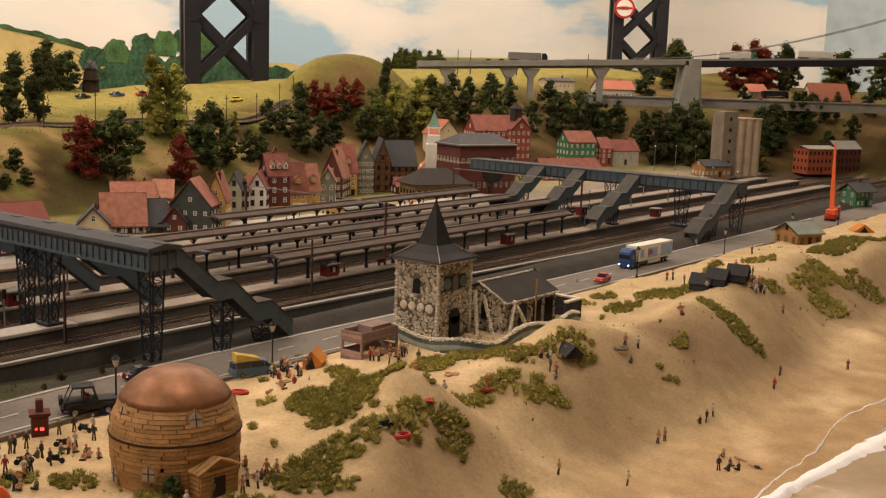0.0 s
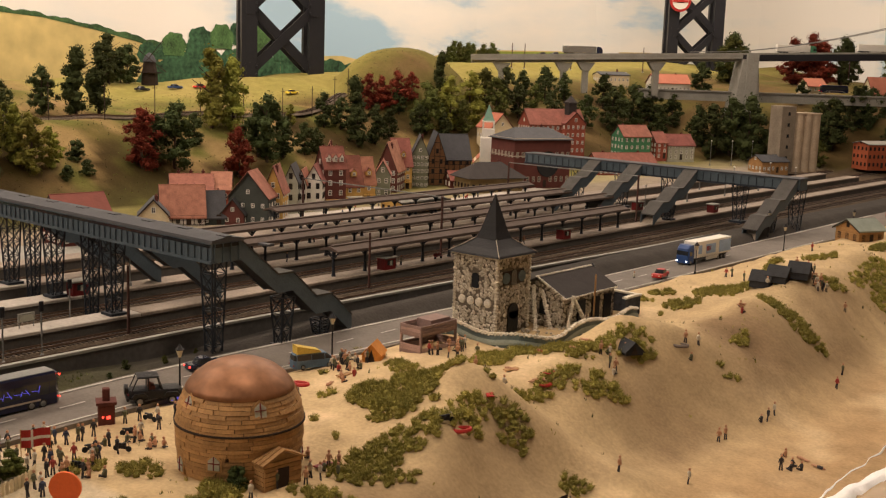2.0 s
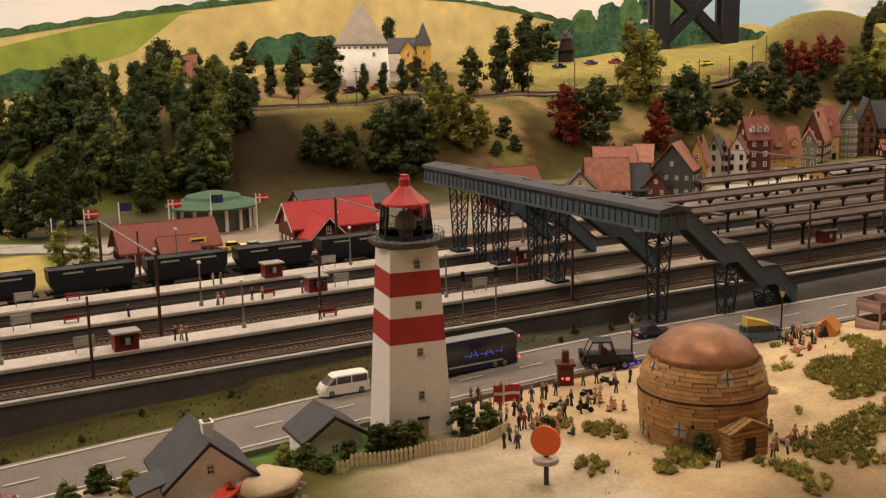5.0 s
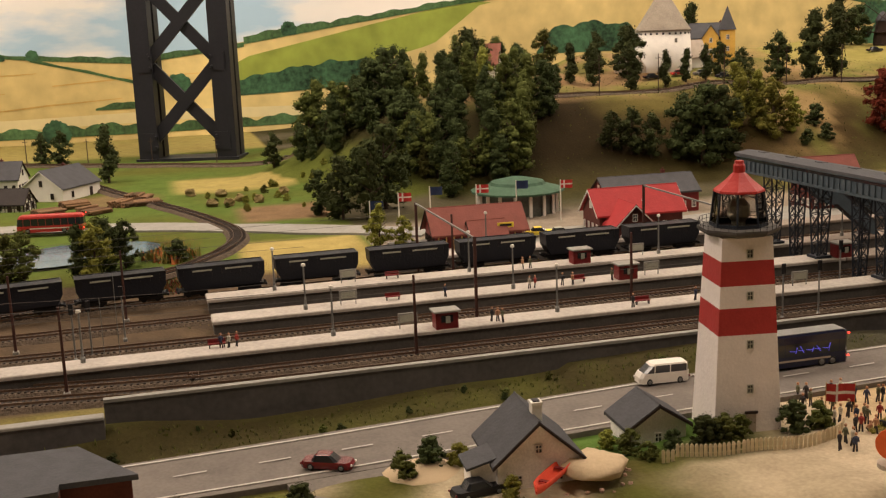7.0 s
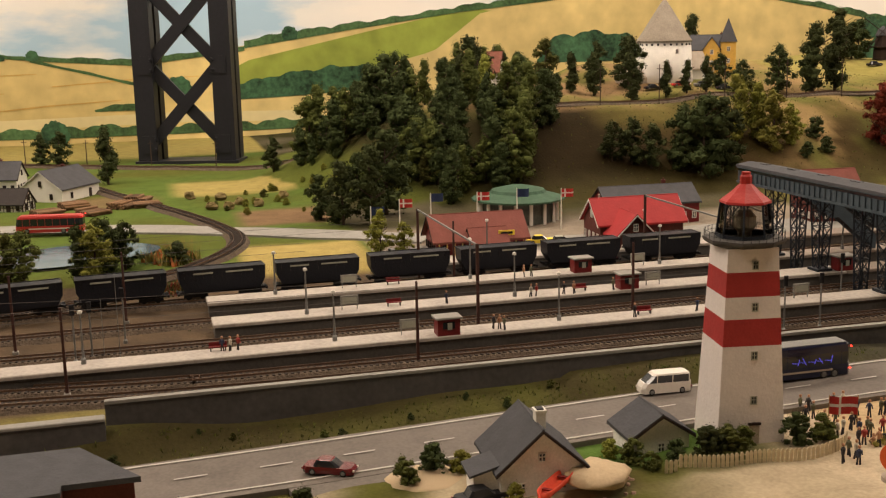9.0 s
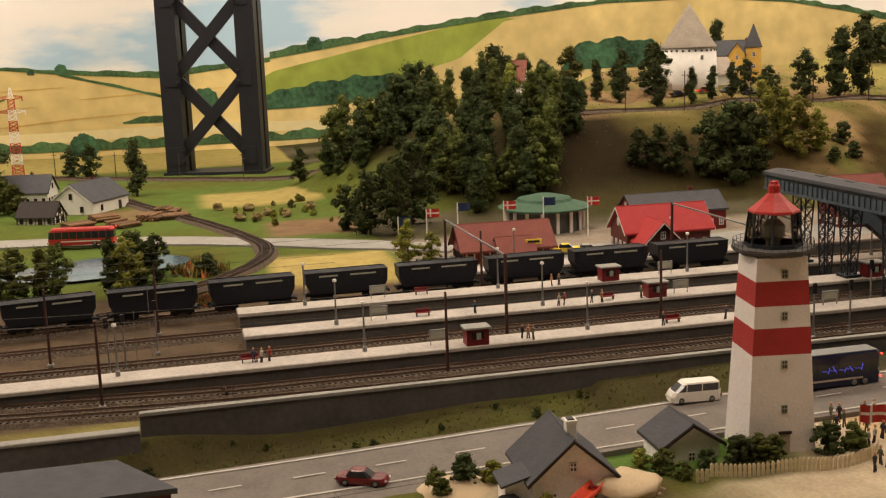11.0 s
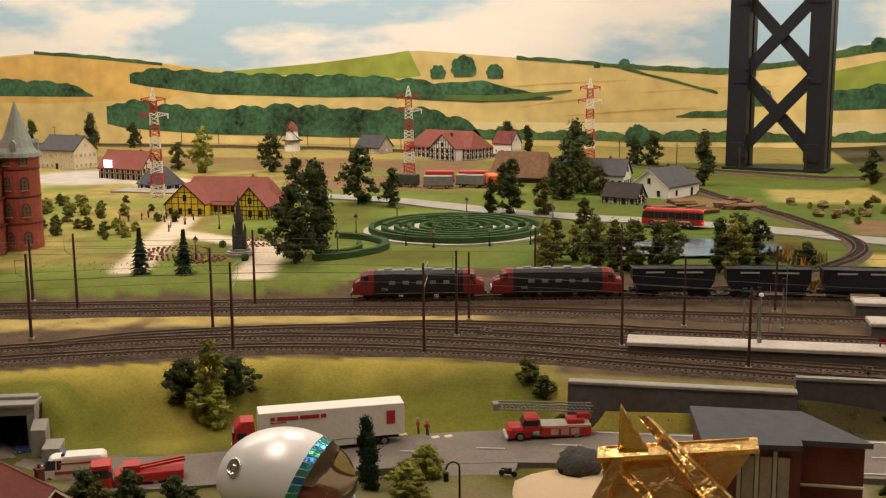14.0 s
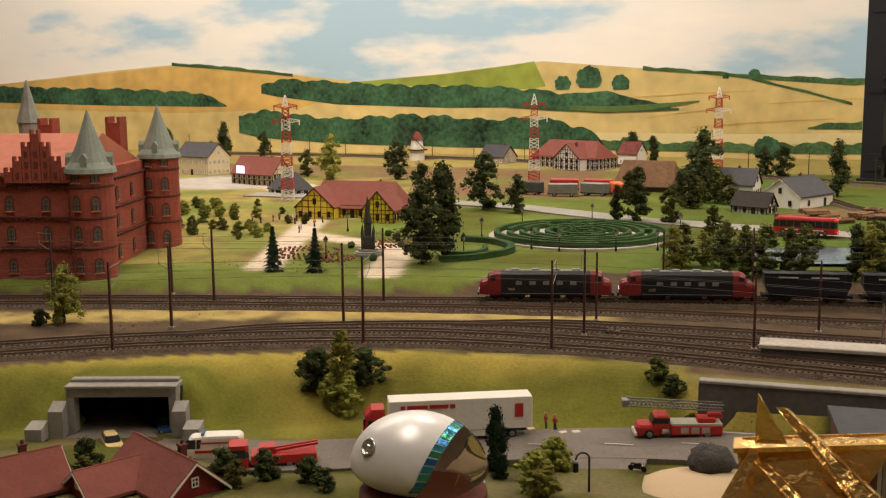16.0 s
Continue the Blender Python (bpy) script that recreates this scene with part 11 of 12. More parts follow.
GARDEN_TREES = [(-1.138, 0.136, 0.034, 'dark', 'low'), (-1.128, 0.161, 0.026, 'light', 'low'), (-1.038, 0.186, 0.024, 'light', 'low'), (-1.083, 0.321, 0.026, 'mid', 'low'), (-1.103, 0.304, 0.022, 'light', 'low'), (-1.063, 0.331, 0.02, 'mid', 'low'), (-1.063, 0.391, 0.034, 'dark', 'low'), (-1.060, 0.408, 0.034, 'mid', 'low'), (-1.064, 0.488, 0.034, 'dark', 'low'), (-1.060, 0.515, 0.03, 'mid', 'low'), (-1.066, 0.43, 0.030, 'mid', 'low'), (-1.07, 0.36, 0.022, 'dark', 'low'), (-0.905, 0.665, 0.03, 'fir'), (-0.885, 0.65, 0.026, 'dark', 'low'), (-1.075, 0.0, 0.036, 'dark', 'low'), (-1.06, -0.03, 0.034, 'mid', 'low'), (-1.09, -0.11, 0.036, 'dark', 'low'), (-1.07, -0.1, 0.028, 'mid', 'low'), (-1.118, 0.101, 0.03, 'mid', 'low'), (-1.372, -0.495, 0.034, 'mid', 'low'), (-1.345, -0.47, 0.03, 'dark', 'low')]
for lst, g in ((TOWN_HILL_TREES, "hillside trees"), (MOUND_TREES, "hillside trees"), (FAR_TREES, "far trees"), (PLATEAU_TREES, "hilltop trees"), (SLOPE_TREES, "hillside trees"), (FOOT_TREES, "meadow trees"), (PARK_TREES, "park trees"), (BANK_TREES, "bank trees"), (GARDEN_TREES, "garden bushes")):
    for t in lst:
        tree(*t, group=g)

rw = random.Random(21)
n = 0
FOREST = []
while n < 130:
    x, y = rw.uniform(-3.25, -2.55), rw.uniform(0.26, 1.02)
    hh = hill(x, y)
    if hh < 0.03 or (x > -2.88 and y < 0.45) or y > lerp_at(x, (-3.2, -2.9, -2.75, -2.55), (1.02, 0.97, 0.90, 0.70)):
        continue
    if hh > 0.175 and rw.random() < 0.6:
        n += 1
        continue
    FOREST.append((x, y, (0.75 if hh > 0.175 else 1.0) * rw.uniform(0.085, 0.185), rw.choice(("dark", "dark", "mid") if y < 0.5 else ("dark", "dark", "dark", "mid", "mid", "mid", "light" if x > -2.85 else "dark")), rw.choice(("tall", "tall", "tall", "round")), rw.uniform(0, 360), rw.randrange(2)))
    n += 1
for _ in range(44):
    x, y = rw.uniform(-2.78, -2.52), rw.uniform(0.47, 0.88)
    if y < lerp_at(x, (-2.75, -2.55), (0.88, 0.68)):
        FOREST.append((x, y, rw.uniform(0.065, 0.145), rw.choice(("dark", "dark", "dark", "dark", "mid", "mid")), rw.choice(("tall", "tall", "round")), rw.uniform(0, 360), rw.randrange(2)))


def dense_wood():
    """The wood on the hillside: the same crowns and trunks, joined."""
    names = [LEAF["dark"], LEAF["mid"], LEAF["light"], BARK]
    vs, fs, ls, ms, base = [], [], [], [], 0
    for x, y, h, kind, shape, rz, v in FOREST:
        P = pose(x, y, land_z(x, y) - 0.003, 0, 0, rz) @ Matrix.Scale(h / 0.14, 4)
        R = np.array(P)[:3, :3]
        for me, k in ((PROTO[kind, shape, v][0], ("dark", "mid", "light").index(kind)), (PROTO[kind, shape, v][1], 3)):
            c = np.empty(len(me.vertices) * 3, np.float32)
            me.vertices.foreach_get("co", c)
            vs.append(c.reshape(-1, 3) @ R.T + np.array(P.translation))
            loops = np.empty(len(me.loops), np.int32)
            me.loops.foreach_get("vertex_index", loops)
            sizes = np.empty(len(me.polygons), np.int32)
            me.polygons.foreach_get("loop_total", sizes)
            fs.append(loops + base)
            ls.append(sizes)
            ms.append(np.full(len(sizes), k, np.int32))
            base += len(me.vertices)
    vs, fs, ls, ms = (np.concatenate(q) for q in (vs, fs, ls, ms))
    me = bpy.data.meshes.new("forest")
    me.vertices.add(len(vs))
    me.vertices.foreach_set("co", vs.astype(np.float32).ravel())
    me.loops.add(len(fs))
    me.loops.foreach_set("vertex_index", fs)
    me.polygons.add(len(ls))
    me.polygons.foreach_set("loop_start", np.concatenate([[0], np.cumsum(ls)[:-1]]).astype(np.int32))
    me.polygons.foreach_set("material_index", ms)
    for q in names:
        me.materials.append(q)
    me.update(calc_edges=True)
    tagged(new("forest", me), "dense dark green wood on the hillside", "forest", kind="stuff")


dense_wood()
def grove(n, box, kinds, lo, hi, group, ok=None):
    """Trees strewn over a stretch of the plan."""
    made = 0
    while made < n:
        x, y = rw.uniform(box[0], box[1]), rw.uniform(box[2], box[3])
        if ok is None or ok(x, y):
            tree(x, y, rw.uniform(lo, hi), rw.choice(kinds), group=group)
            made += 1


grove(12, (-2.85, -1.55, 3.9, 5.6), ("dark", "dark", "mid"), 0.08, 0.13, "far trees", lambda x, y: 4.85 < -0.61 * (x + 0.08) + 0.79 * y < 5.3)
grove(9, (-2.10, -1.99, -0.56, -0.16), ("mid", "mid", "light", "dark"), 0.080, 0.105, "meadow trees")
grove(7, (-3.1, -2.75, -0.85, -0.5), ("dark", "mid"), 0.07, 0.11, "park trees", lambda x, y: abs(x + 2.70 + 0.3 * (y + 0.75)) > 0.12)
for i in range(14):  # trees behind the bridge
    u = (1.32, 1.36, 1.66, 1.72, 1.78, 1.84, 1.90, 1.96, 2.16, 2.22, 2.44, 2.50, 2.58, 2.66)[i] + rw.uniform(-0.02, 0.02)
    x, y = -3.25 + 0.751 * u - 0.66 * 0.62, 3.93 + 0.660 * u + 0.751 * 0.62
    tree(x, y, rw.uniform(0.20, 0.27), rw.choice(("mid", "dark")) if not 1.62 < u < 2.0 else "red" if u < 1.85 else "dark", "round", group="far trees")
for i in range(11):
    u = -0.06 + i * 0.025
    x, y = -3.25 + 0.751 * u - 0.5, 3.93 + 0.660 * u + 0.5
    tree(x, y, rw.uniform(0.12, 0.17), "mid", "tall", group="far trees", z=0.42)

# ---- dune grass ----
def grass_patch(x, y, rx, ry, rz, dense, hgt, seed):
    rnd = random.Random(seed)
    m = M()
    lobes = [(rnd.uniform(-0.5, 0.5), rnd.uniform(-0.5, 0.5), rnd.uniform(0.45, 0.7)) for _ in range(4)] + [(0, 0, 0.7)]
    ca, sa = math.cos(math.radians(rz)), math.sin(math.radians(rz))
    inside = lambda u, v: any(math.hypot(u - a, v - b) < r for a, b, r in lobes)
    for _ in range(int(dense * rx * ry) + 6):
        u, v = rnd.uniform(-1.15, 1.15), rnd.uniform(-1.15, 1.15)
        if not inside(u, v):
            continue
        px, py = x + ca * u * rx - sa * v * ry, y + sa * u * rx + ca * v * ry
        z = land_z(px, py)
        r = hgt * rnd.uniform(0.38, 0.72)
        c = Vector((px, py, z + r * 0.45))
        tone = rnd.randrange(2)
        m.use(1 - tone).blob(c, r * 0.7, rnd, 0.9, 0.35, 7, 5)
        for _ in range(46):
            d = Vector((rnd.gauss(0, 1), rnd.gauss(0, 1), abs(rnd.gauss(0, 1)) + 0.1)).normalized()
            p = c + d * r * rnd.uniform(0.58, 0.95)
            q = d.orthogonal().normalized()
            q = q * math.cos(t := rnd.uniform(0, 6.28)) + d.cross(q) * math.sin(t)
            l, w = r * rnd.uniform(0.35, 0.75), r * 0.085
            tip = p + (d + Vector((0, 0, 0.5)) + q * rnd.uniform(-0.6, 0.6)).normalized() * l
            m.use(tone if rnd.random() < 0.7 else 1 - tone).add([tuple(p - q * w), tuple(p + q * w), tuple(tip)], [(0, 1, 2)])
    return solo("dune_grass", m, [MARRAM, MARRAM2], "olive tuft of dune grass on the sand", "grass", "dune grass")


PATCHES = [(-0.929, 0.914, 0.054, 0.05, 13), (-0.887, 0.875, 0.031, 0.025, 26), (-0.914, 0.954, 0.038, 0.023, 2), (-0.821, 0.859, 0.074, 0.016, 71), (-0.824, 0.924, 0.022, 0.016, 72), (-0.796, 0.963, 0.018, 0.023, 28), (-0.775, 0.963, 0.008, 0.008, -13), (-0.835, 0.782, 0.038, 0.031, 80), (-0.804, 0.788, 0.019, 0.013, 58), (-0.825, 0.835, 0.013, 0.01, 46), (-0.943, 1.155, 0.056, 0.02, 93), (-0.885, 1.195, 0.04, 0.035, 40), (-0.832, 1.271, 0.055, 0.014, 66), (-0.801, 1.29, 0.024, 0.012, 56), (-0.814, 1.152, 0.047, 0.018, 61)]
PATCHES += [(-0.838, 1.064, 0.03, 0.012, 92), (-0.842, 0.985, 0.01, 0.012, 28), (-0.99, 0.998, 0.017, 0.015, -12), (-0.91, 1.59, 0.03, 0.035, 32), (-0.927, 1.763, 0.073, 0.035, 68), (-0.996, 1.602, 0.012, 0.016, 83), (-1.013, 1.701, 0.022, 0.018, 78), (-0.766, 1.671, 0.042, 0.045, 47), (-0.759, 1.473, 0.026, 0.009, 87), (-0.74, 1.381, 0.015, 0.01, 38), (-0.806, 1.962, 0.035, 0.013, 82), (-0.809, 2.195, 0.15, 0.022, 88), (-0.753, 2.117, 0.035, 0.035, 15), (-0.875, 2.558, 0.128, 0.05, 77), (-0.768, 2.383, 0.042, 0.037, 50)]
PATCHES += [(-0.907, 1.914, 0.06, 0.008, 92), (-0.905, 2.142, 0.03, 0.025, 22), (-1.013, 0.889, 0.011, 0.012, 15), (-0.964, 0.826, 0.005, 0.007, 24), (-0.901, 0.799, 0.005, 0.006, 41), (-0.725, 0.983, 0.019, 0.015, 61), (-0.925, 1.534, 0.008, 0.009, 17), (-0.852, 0.901, 0.005, 0.006, 13), (-1.147, 1.081, 0.01, 0.01, 67), (-0.98, 0.605, 0.018, 0.022, 44), (-0.912, 0.54, 0.015, 0.012, 59), (-0.879, 0.59, 0.013, 0.013, 62), (-0.784, 0.691, 0.007, 0.009, 20), (-1.08, 0.946, 0.01, 0.008, 36), (-1.02, 1.022, 0.016, 0.012, 26)]
PATCHES2 = [(-0.890, 0.640, 0.022, 0.022), (-0.832, 0.690, 0.016, 0.012), (-1.019, 0.573, 0.014, 0.02), (-0.79, 2.8, 0.06, 0.12), (-0.80, 0.70, 0.02, 0.02)]
for i, (x, y, a, b, rz) in enumerate(PATCHES + [(*p, 10) for p in PATCHES2]):
    grass_patch(x, y, a * (1.3 if a > 0.012 else 1), b * (1.3 if b > 0.012 else 1), rz, 125000 if y < 1.5 else 90000, 0.0092 if max(a, b) > 0.02 else 0.0075, i)


def reeds(x, y, rx, ry, col, seed, label):
    rnd = random.Random(seed)
    m = M()
    for _ in range(260):
        px, py = x + rnd.gauss(0, 0.5) * rx, y + rnd.gauss(0, 0.5) * ry
        z, h = land_z(px, py), rnd.uniform(0.010, 0.024)
        a = rnd.uniform(0, 6.28)
        m.add([(px - 0.001, py, z), (px + 0.001, py, z), (px + 0.3 * h * math.cos(a), py + 0.3 * h * math.sin(a), z + h)], [(0, 1, 2)])
    solo("reeds", m, col, label, "reeds", "reeds")


REEDG, REEDO = mat("green_reeds", (0.06, 0.11, 0.04), 0.9), mat("rusty_reeds", (0.28, 0.11, 0.03), 0.9)
for i, (x, y, c) in enumerate(((-2.20, -0.12, REEDG), (-2.28, -0.09, REEDO), (-2.24, -0.08, REEDO), (-2.32, -0.14, REEDG), (-2.14, -0.14, REEDG), (-2.34, -0.2, REEDG), (-2.02, 0.02, REEDO), (-1.99, -0.02, REEDO))):
    reeds(x, y, 0.04, 0.05, c, i, "clump of reeds beside the water")

# flower beds of the park
for k, (x, y, r) in enumerate(((-2.05, -1.29, 0.075), (-2.20, -1.16, 0.06), (-2.0, -1.20, 0.04))):
    m = M()
    for rr in (r, r * 0.7, r * 0.4):
        for i in range(int(rr * 500)):
            a = 6.2832 * i / int(rr * 500)
            m.blob((rr * math.cos(a), rr * 0.9 * math.sin(a), 0.002), 0.0034, random.Random(i + k), 0.8, 0.4, 5, 4)
    o = solo("flower_bed", m, mat("red_brown_flowers", (0.20, 0.08, 0.05), 0.9, var=0.6, scale=200) if k == 0 else bpy.data.materials["red_brown_flowers"], "round bed of red-brown flowers", "flower bed", "flower beds")
    o.location = (x, y, land_z(x, y))
for k, (x, y) in enumerate(((-2.13, -1.22), (-2.16, -1.12), (-2.3, -1.2), (-2.32, -1.12), (-2.0, -1.12), (-1.96, -1.24), (-2.42, -1.18))):
    m = M()
    m.blob((0, 0, 0.006), 0.0085, random.Random(k), 0.9, 0.15, 9, 7)
    o = solo("clipped_bush", m, HEDGE, "small round clipped bush", "bush", "clipped bushes")
    o.location = (x, y, land_z(x, y))
# meadow scrub below the castle
rs = random.Random(31)
for k in range(70):
    x, y = rs.uniform(-2.75, -1.98), rs.uniform(-1.95, -1.42)
    if (y > -1.6 and x < -2.45) or (y > -1.50 and x > -2.2) or math.hypot(x + 1.95, y + 1.75) < 0.32:
        continue
    tree(x, y, rs.uniform(0.016, 0.034), rs.choice(("mid", "light", "light")), "low", "scrub")
for k in range(26):
    x, y = rs.uniform(-3.0, -2.5), rs.uniform(-0.02, 0.34)
    tree(x, y, rs.uniform(0.012, 0.022), rs.choice(("mid", "light")), "low", "scrub")
for k in range(16):
    x, y = rs.uniform(-1.32, -1.275), rs.uniform(-0.1, 0.95)
    tree(x, y, rs.uniform(0.006, 0.014), rs.choice(("mid", "dark")), "low", "scrub")


# ---- fine ground cover ----
def tufts(name, n, spots, hgt, mats, label, category, seed):
    """Short blades and flakes strewn over a stretch of ground; spots gives a plan point or None."""
    rnd = random.Random(seed)
    m = M()
    done = 0
    while done < n:
        p = spots(rnd)
        if p is None:
            continue
        done += 1
        x, y = p
        z, h = land_z(x, y) - 0.0005, hgt * rnd.uniform(0.4, 1.2)
        m.use(rnd.randrange(len(mats)))
        for _ in range(3):
            a, b = rnd.uniform(0, 6.28), rnd.uniform(0, 6.28)
            c, w, l = (x + 0.3 * h * math.cos(b), y + 0.3 * h * math.sin(b)), 0.16 * h, 0.8 * h * rnd.random()
            m.add([(c[0] - w * math.sin(a), c[1] + w * math.cos(a), z), (c[0] + w * math.sin(a), c[1] - w * math.cos(a), z), (c[0] + l * math.cos(a), c[1] + l * math.sin(a), z + h)], [(0, 1, 2)])
    solo(name, m, mats, label, category, kind="stuff")


TUFT = [mat("fresh_turf", (0.13, 0.15, 0.03), 0.95), mat("straw_turf", (0.30, 0.24, 0.07), 0.95), mat("deep_turf", (0.055, 0.065, 0.018), 0.95)]


def on_bank(r):
    y = r.uniform(-1.9, -0.32)
    x = yard_edge(y) + r.uniform(0.01, 0.22)
    return (x, y) if x < -1.20 - 0.2 * max(0, -0.8 - y) or y < -0.95 else None


def on_strip(r):
    y = r.uniform(-0.4, 0.75)
    return (r.uniform(-1.325, -1.285), y)


def on_hill(r):
    x, y = r.uniform(-3.2, -2.4), r.uniform(0.4, 4.2)
    return (x, y) if hill(x, y) > 0.02 else None


def on_dune(r):
    x, y = r.uniform(-1.08, -0.72), r.uniform(0.5, 2.6)
    return (x, y) if n3(x, y, 8, 12.0) > 0.12 and math.hypot(x + 0.945, y - 0.712) > 0.08 else None


def on_yard(r):
    y = r.uniform(-1.9, 1.2)
    x = r.uniform(-1.95, -1.36)
    return (x, y) if n3(x, y, 6, 3.0) > 0.15 and min(abs(x - c) for c in (-1.50, -1.667, -1.80)) > 0.03 and x < yard_edge(y) - 0.01 else None


tufts("bank_grass", 1200, on_bank, 0.0018, [TUFT[0], TUFT[1]], "short grass on the railway bank", "grass", 1)
tufts("verge_grass", 1200, on_strip, 0.0035, [TUFT[0], TUFT[2]], "dark grass below the wall", "grass", 2)
tufts("hillside_grass", 6000, on_hill, 0.0045, [TUFT[2], TUFT[0], mat("brown_litter", (0.07, 0.040, 0.018), 0.95)], "rough grass and litter on the hillside", "grass", 4)
tufts("sparse_beach_grass", 420, on_dune, 0.0050, [MARRAM, TUFT[2]], "single small grass tufts on the sand", "grass", 5)
tufts("yard_weeds", 1500, on_yard, 0.0035, [TUFT[1], TUFT[2]], "dry weeds between the tracks", "weeds", 6)


def on_flowerbed(r):
    u = r.random()
    return (-1.955 - 0.03 * u + r.uniform(-0.020, 0.020), -0.11 + 0.15 * u + r.uniform(-0.012, 0.012))


def on_reeds(r):
    a = r.uniform(0, 6.28)
    return (-2.15 + 0.05 * r.random() * math.cos(a), -0.085 + 0.05 * r.random() * math.sin(a))


tufts("flower_bed", 900, on_flowerbed, 0.0085, [mat("red_blossom", (0.26, 0.050, 0.025), 0.9), TUFT[2], TUFT[0], mat("rust_blossom", (0.20, 0.075, 0.035), 0.9)], "bed of red flowers beside the track curve", "flowers", 8)
tufts("pond_reeds", 260, on_reeds, 0.018, [TUFT[1], TUFT[0], mat("orange_blossom", (0.45, 0.14, 0.04), 0.9)], "tall reeds and flowers by the pond", "reeds", 9)

# ---- plain toy figures ----
def figure_mesh(pose_kind, mats):
    m = M()
    rnd = random.Random(1)
    limb = lambda p, q, r: m.cyl(p, q, r, r * 0.8, 6)
    if pose_kind == "stand":
        for e in (-1, 1):
            m.use(2)
            limb((0.0016 * e, 0.0009, 0.0), (0.0009 * e, 0, 0.0085), 0.0010)
            m.use(0)
            limb((0.0022 * e, 0, 0.0145), (0.0032 * e, 0.0012 * e, 0.0095), 0.0007)
        m.lathe([(0.0015, 0.0078), (0.0019, 0.0100), (0.0024, 0.0142), (0.0009, 0.0160)], 8)
        m.use(1).blob((0, 0, 0.0180), 0.0016, rnd, 1.1, 0.0, 7, 6)
    elif pose_kind == "sit":
        for e in (-1, 1):
            m.use(2)
            limb((0.0012 * e, -0.0005, 0.0012), (0.0014 * e, 0.0060, 0.0022), 0.0010)
            m.use(0)
            limb((0.0020 * e, 0, 0.0070), (0.0026 * e, 0.0030, 0.0030), 0.0007)
        m.lathe([(0.0019, 0.0), (0.0019, 0.003), (0.0023, 0.0072), (0.0009, 0.0088)], 8)
        m.use(1).blob((0, 0, 0.0106), 0.0016, rnd, 1.1, 0.0, 7, 6)
    else:
        m.T = pose(0, 0, 0.0020, 0, 90, 0)
        for e in (-1, 1):
            m.use(2)
            limb((0, 0.0009 * e, -0.001), (0, 0.0016 * e, -0.0095), 0.0010)
            m.use(0)
            limb((0, 0.0022 * e, 0.005), (0, 0.0036 * e, 0.0010), 0.0007)
        m.lathe([(0.0015, -0.0015), (0.0021, 0.001), (0.0022, 0.005), (0.0009, 0.0065)], 8)
        m.use(1).blob((0, 0, 0.0083), 0.0016, rnd, 1.0, 0.0, 7, 6)
    return m.mesh("toy_figure", [mats, FIG[0], FIG[0] if pose_kind == "lie" else FIG[1]])


FMESH = {(k, i): figure_mesh(k, f) for k in ("stand", "sit", "lie") for i, f in enumerate(FIG)}
fcount = [0]


def figure(x, y, kind="stand", z=None, col=None):
    fcount[0] += 1
    i = col if col is not None else (fcount[0] * 5 + 3) % len(FIG)
    o = new("toy_figure", FMESH[kind, i])
    o.matrix_basis = pose(x, y, land_z(x, y) if z is None else z, 0, 0, (fcount[0] * 67) % 360)
    tagged(o, {"stand": "tiny plain standing toy figure on the layout", "sit": "tiny plain seated toy figure on the layout", "lie": "tiny plain lying toy figure on the sand"}[kind], "toy figure", "toy figures")


BEACH = [(-0.88, 1.007), (-0.99, 1.089), (-0.984, 1.10), (-1.014, 1.094), (-1.023, 1.087), (-0.977, 1.133), (-0.645, 1.114), (-0.684, 1.267), (-0.682, 1.281), (-0.669, 1.399), (-0.768, 1.91), (-0.677, 1.669), (-0.656, 1.591), (-0.626, 1.842), (-0.935, 1.853), (-0.855, 1.772), (-0.854, 1.943), (-0.827, 1.904), (-0.862, 1.909), (-0.977, 1.892), (-0.849, 0.725), (-0.847, 0.704), (-1.149, 1.832), (-0.986, 1.887), (-1.005, 2.341), (-1.02, 1.09), (-1.026, 1.132), (-0.855, 0.642), (-0.70, 1.05)]
CROWD = [(-1.109, 0.527), (-1.118, 0.542), (-1.088, 0.535), (-1.088, 0.548), (-1.066, 0.542), (-1.074, 0.557), (-1.085, 0.57), (-1.111, 0.590), (-1.099, 0.596), (-1.10, 0.611), (-1.098, 0.615), (-1.101, 0.63), (-1.009, 0.502), (-1.016, 0.513), (-0.997, 0.511), (-1.003, 0.557), (-1.03, 0.584), (-1.033, 0.593), (-1.037, 0.617), (-1.112, 0.676), (-1.091, 0.728), (-1.096, 0.708), (-1.109, 0.693), (-1.16, 0.554), (-1.155, 0.561), (-1.057, 0.554), (-1.15, 0.60), (-1.145, 0.585), (-1.05, 0.60), (-1.065, 0.625)]
SITTING = [(-0.833, 1.231), (-0.824, 1.259), (-1.03, 0.652), (-1.03, 0.669), (-1.03, 0.933), (-1.034, 0.957), (-1.06, 0.975), (-1.055, 0.99), (-1.07, 0.965), (-1.045, 0.945), (-0.843, 1.016), (-0.606, 1.294), (-0.863, 0.744), (-0.894, 0.75), (-1.06, 0.66), (-0.80, 1.56), (-0.81, 1.575)]
LYING = [(-0.916, 1.046), (-0.891, 1.095), (-0.894, 1.173), (-0.849, 1.105), (-0.866, 1.191), (-0.854, 1.093), (-0.586, 1.301), (-0.921, 1.035), (-1.04, 0.92), (-0.88, 1.25), (-0.81, 1.58)]
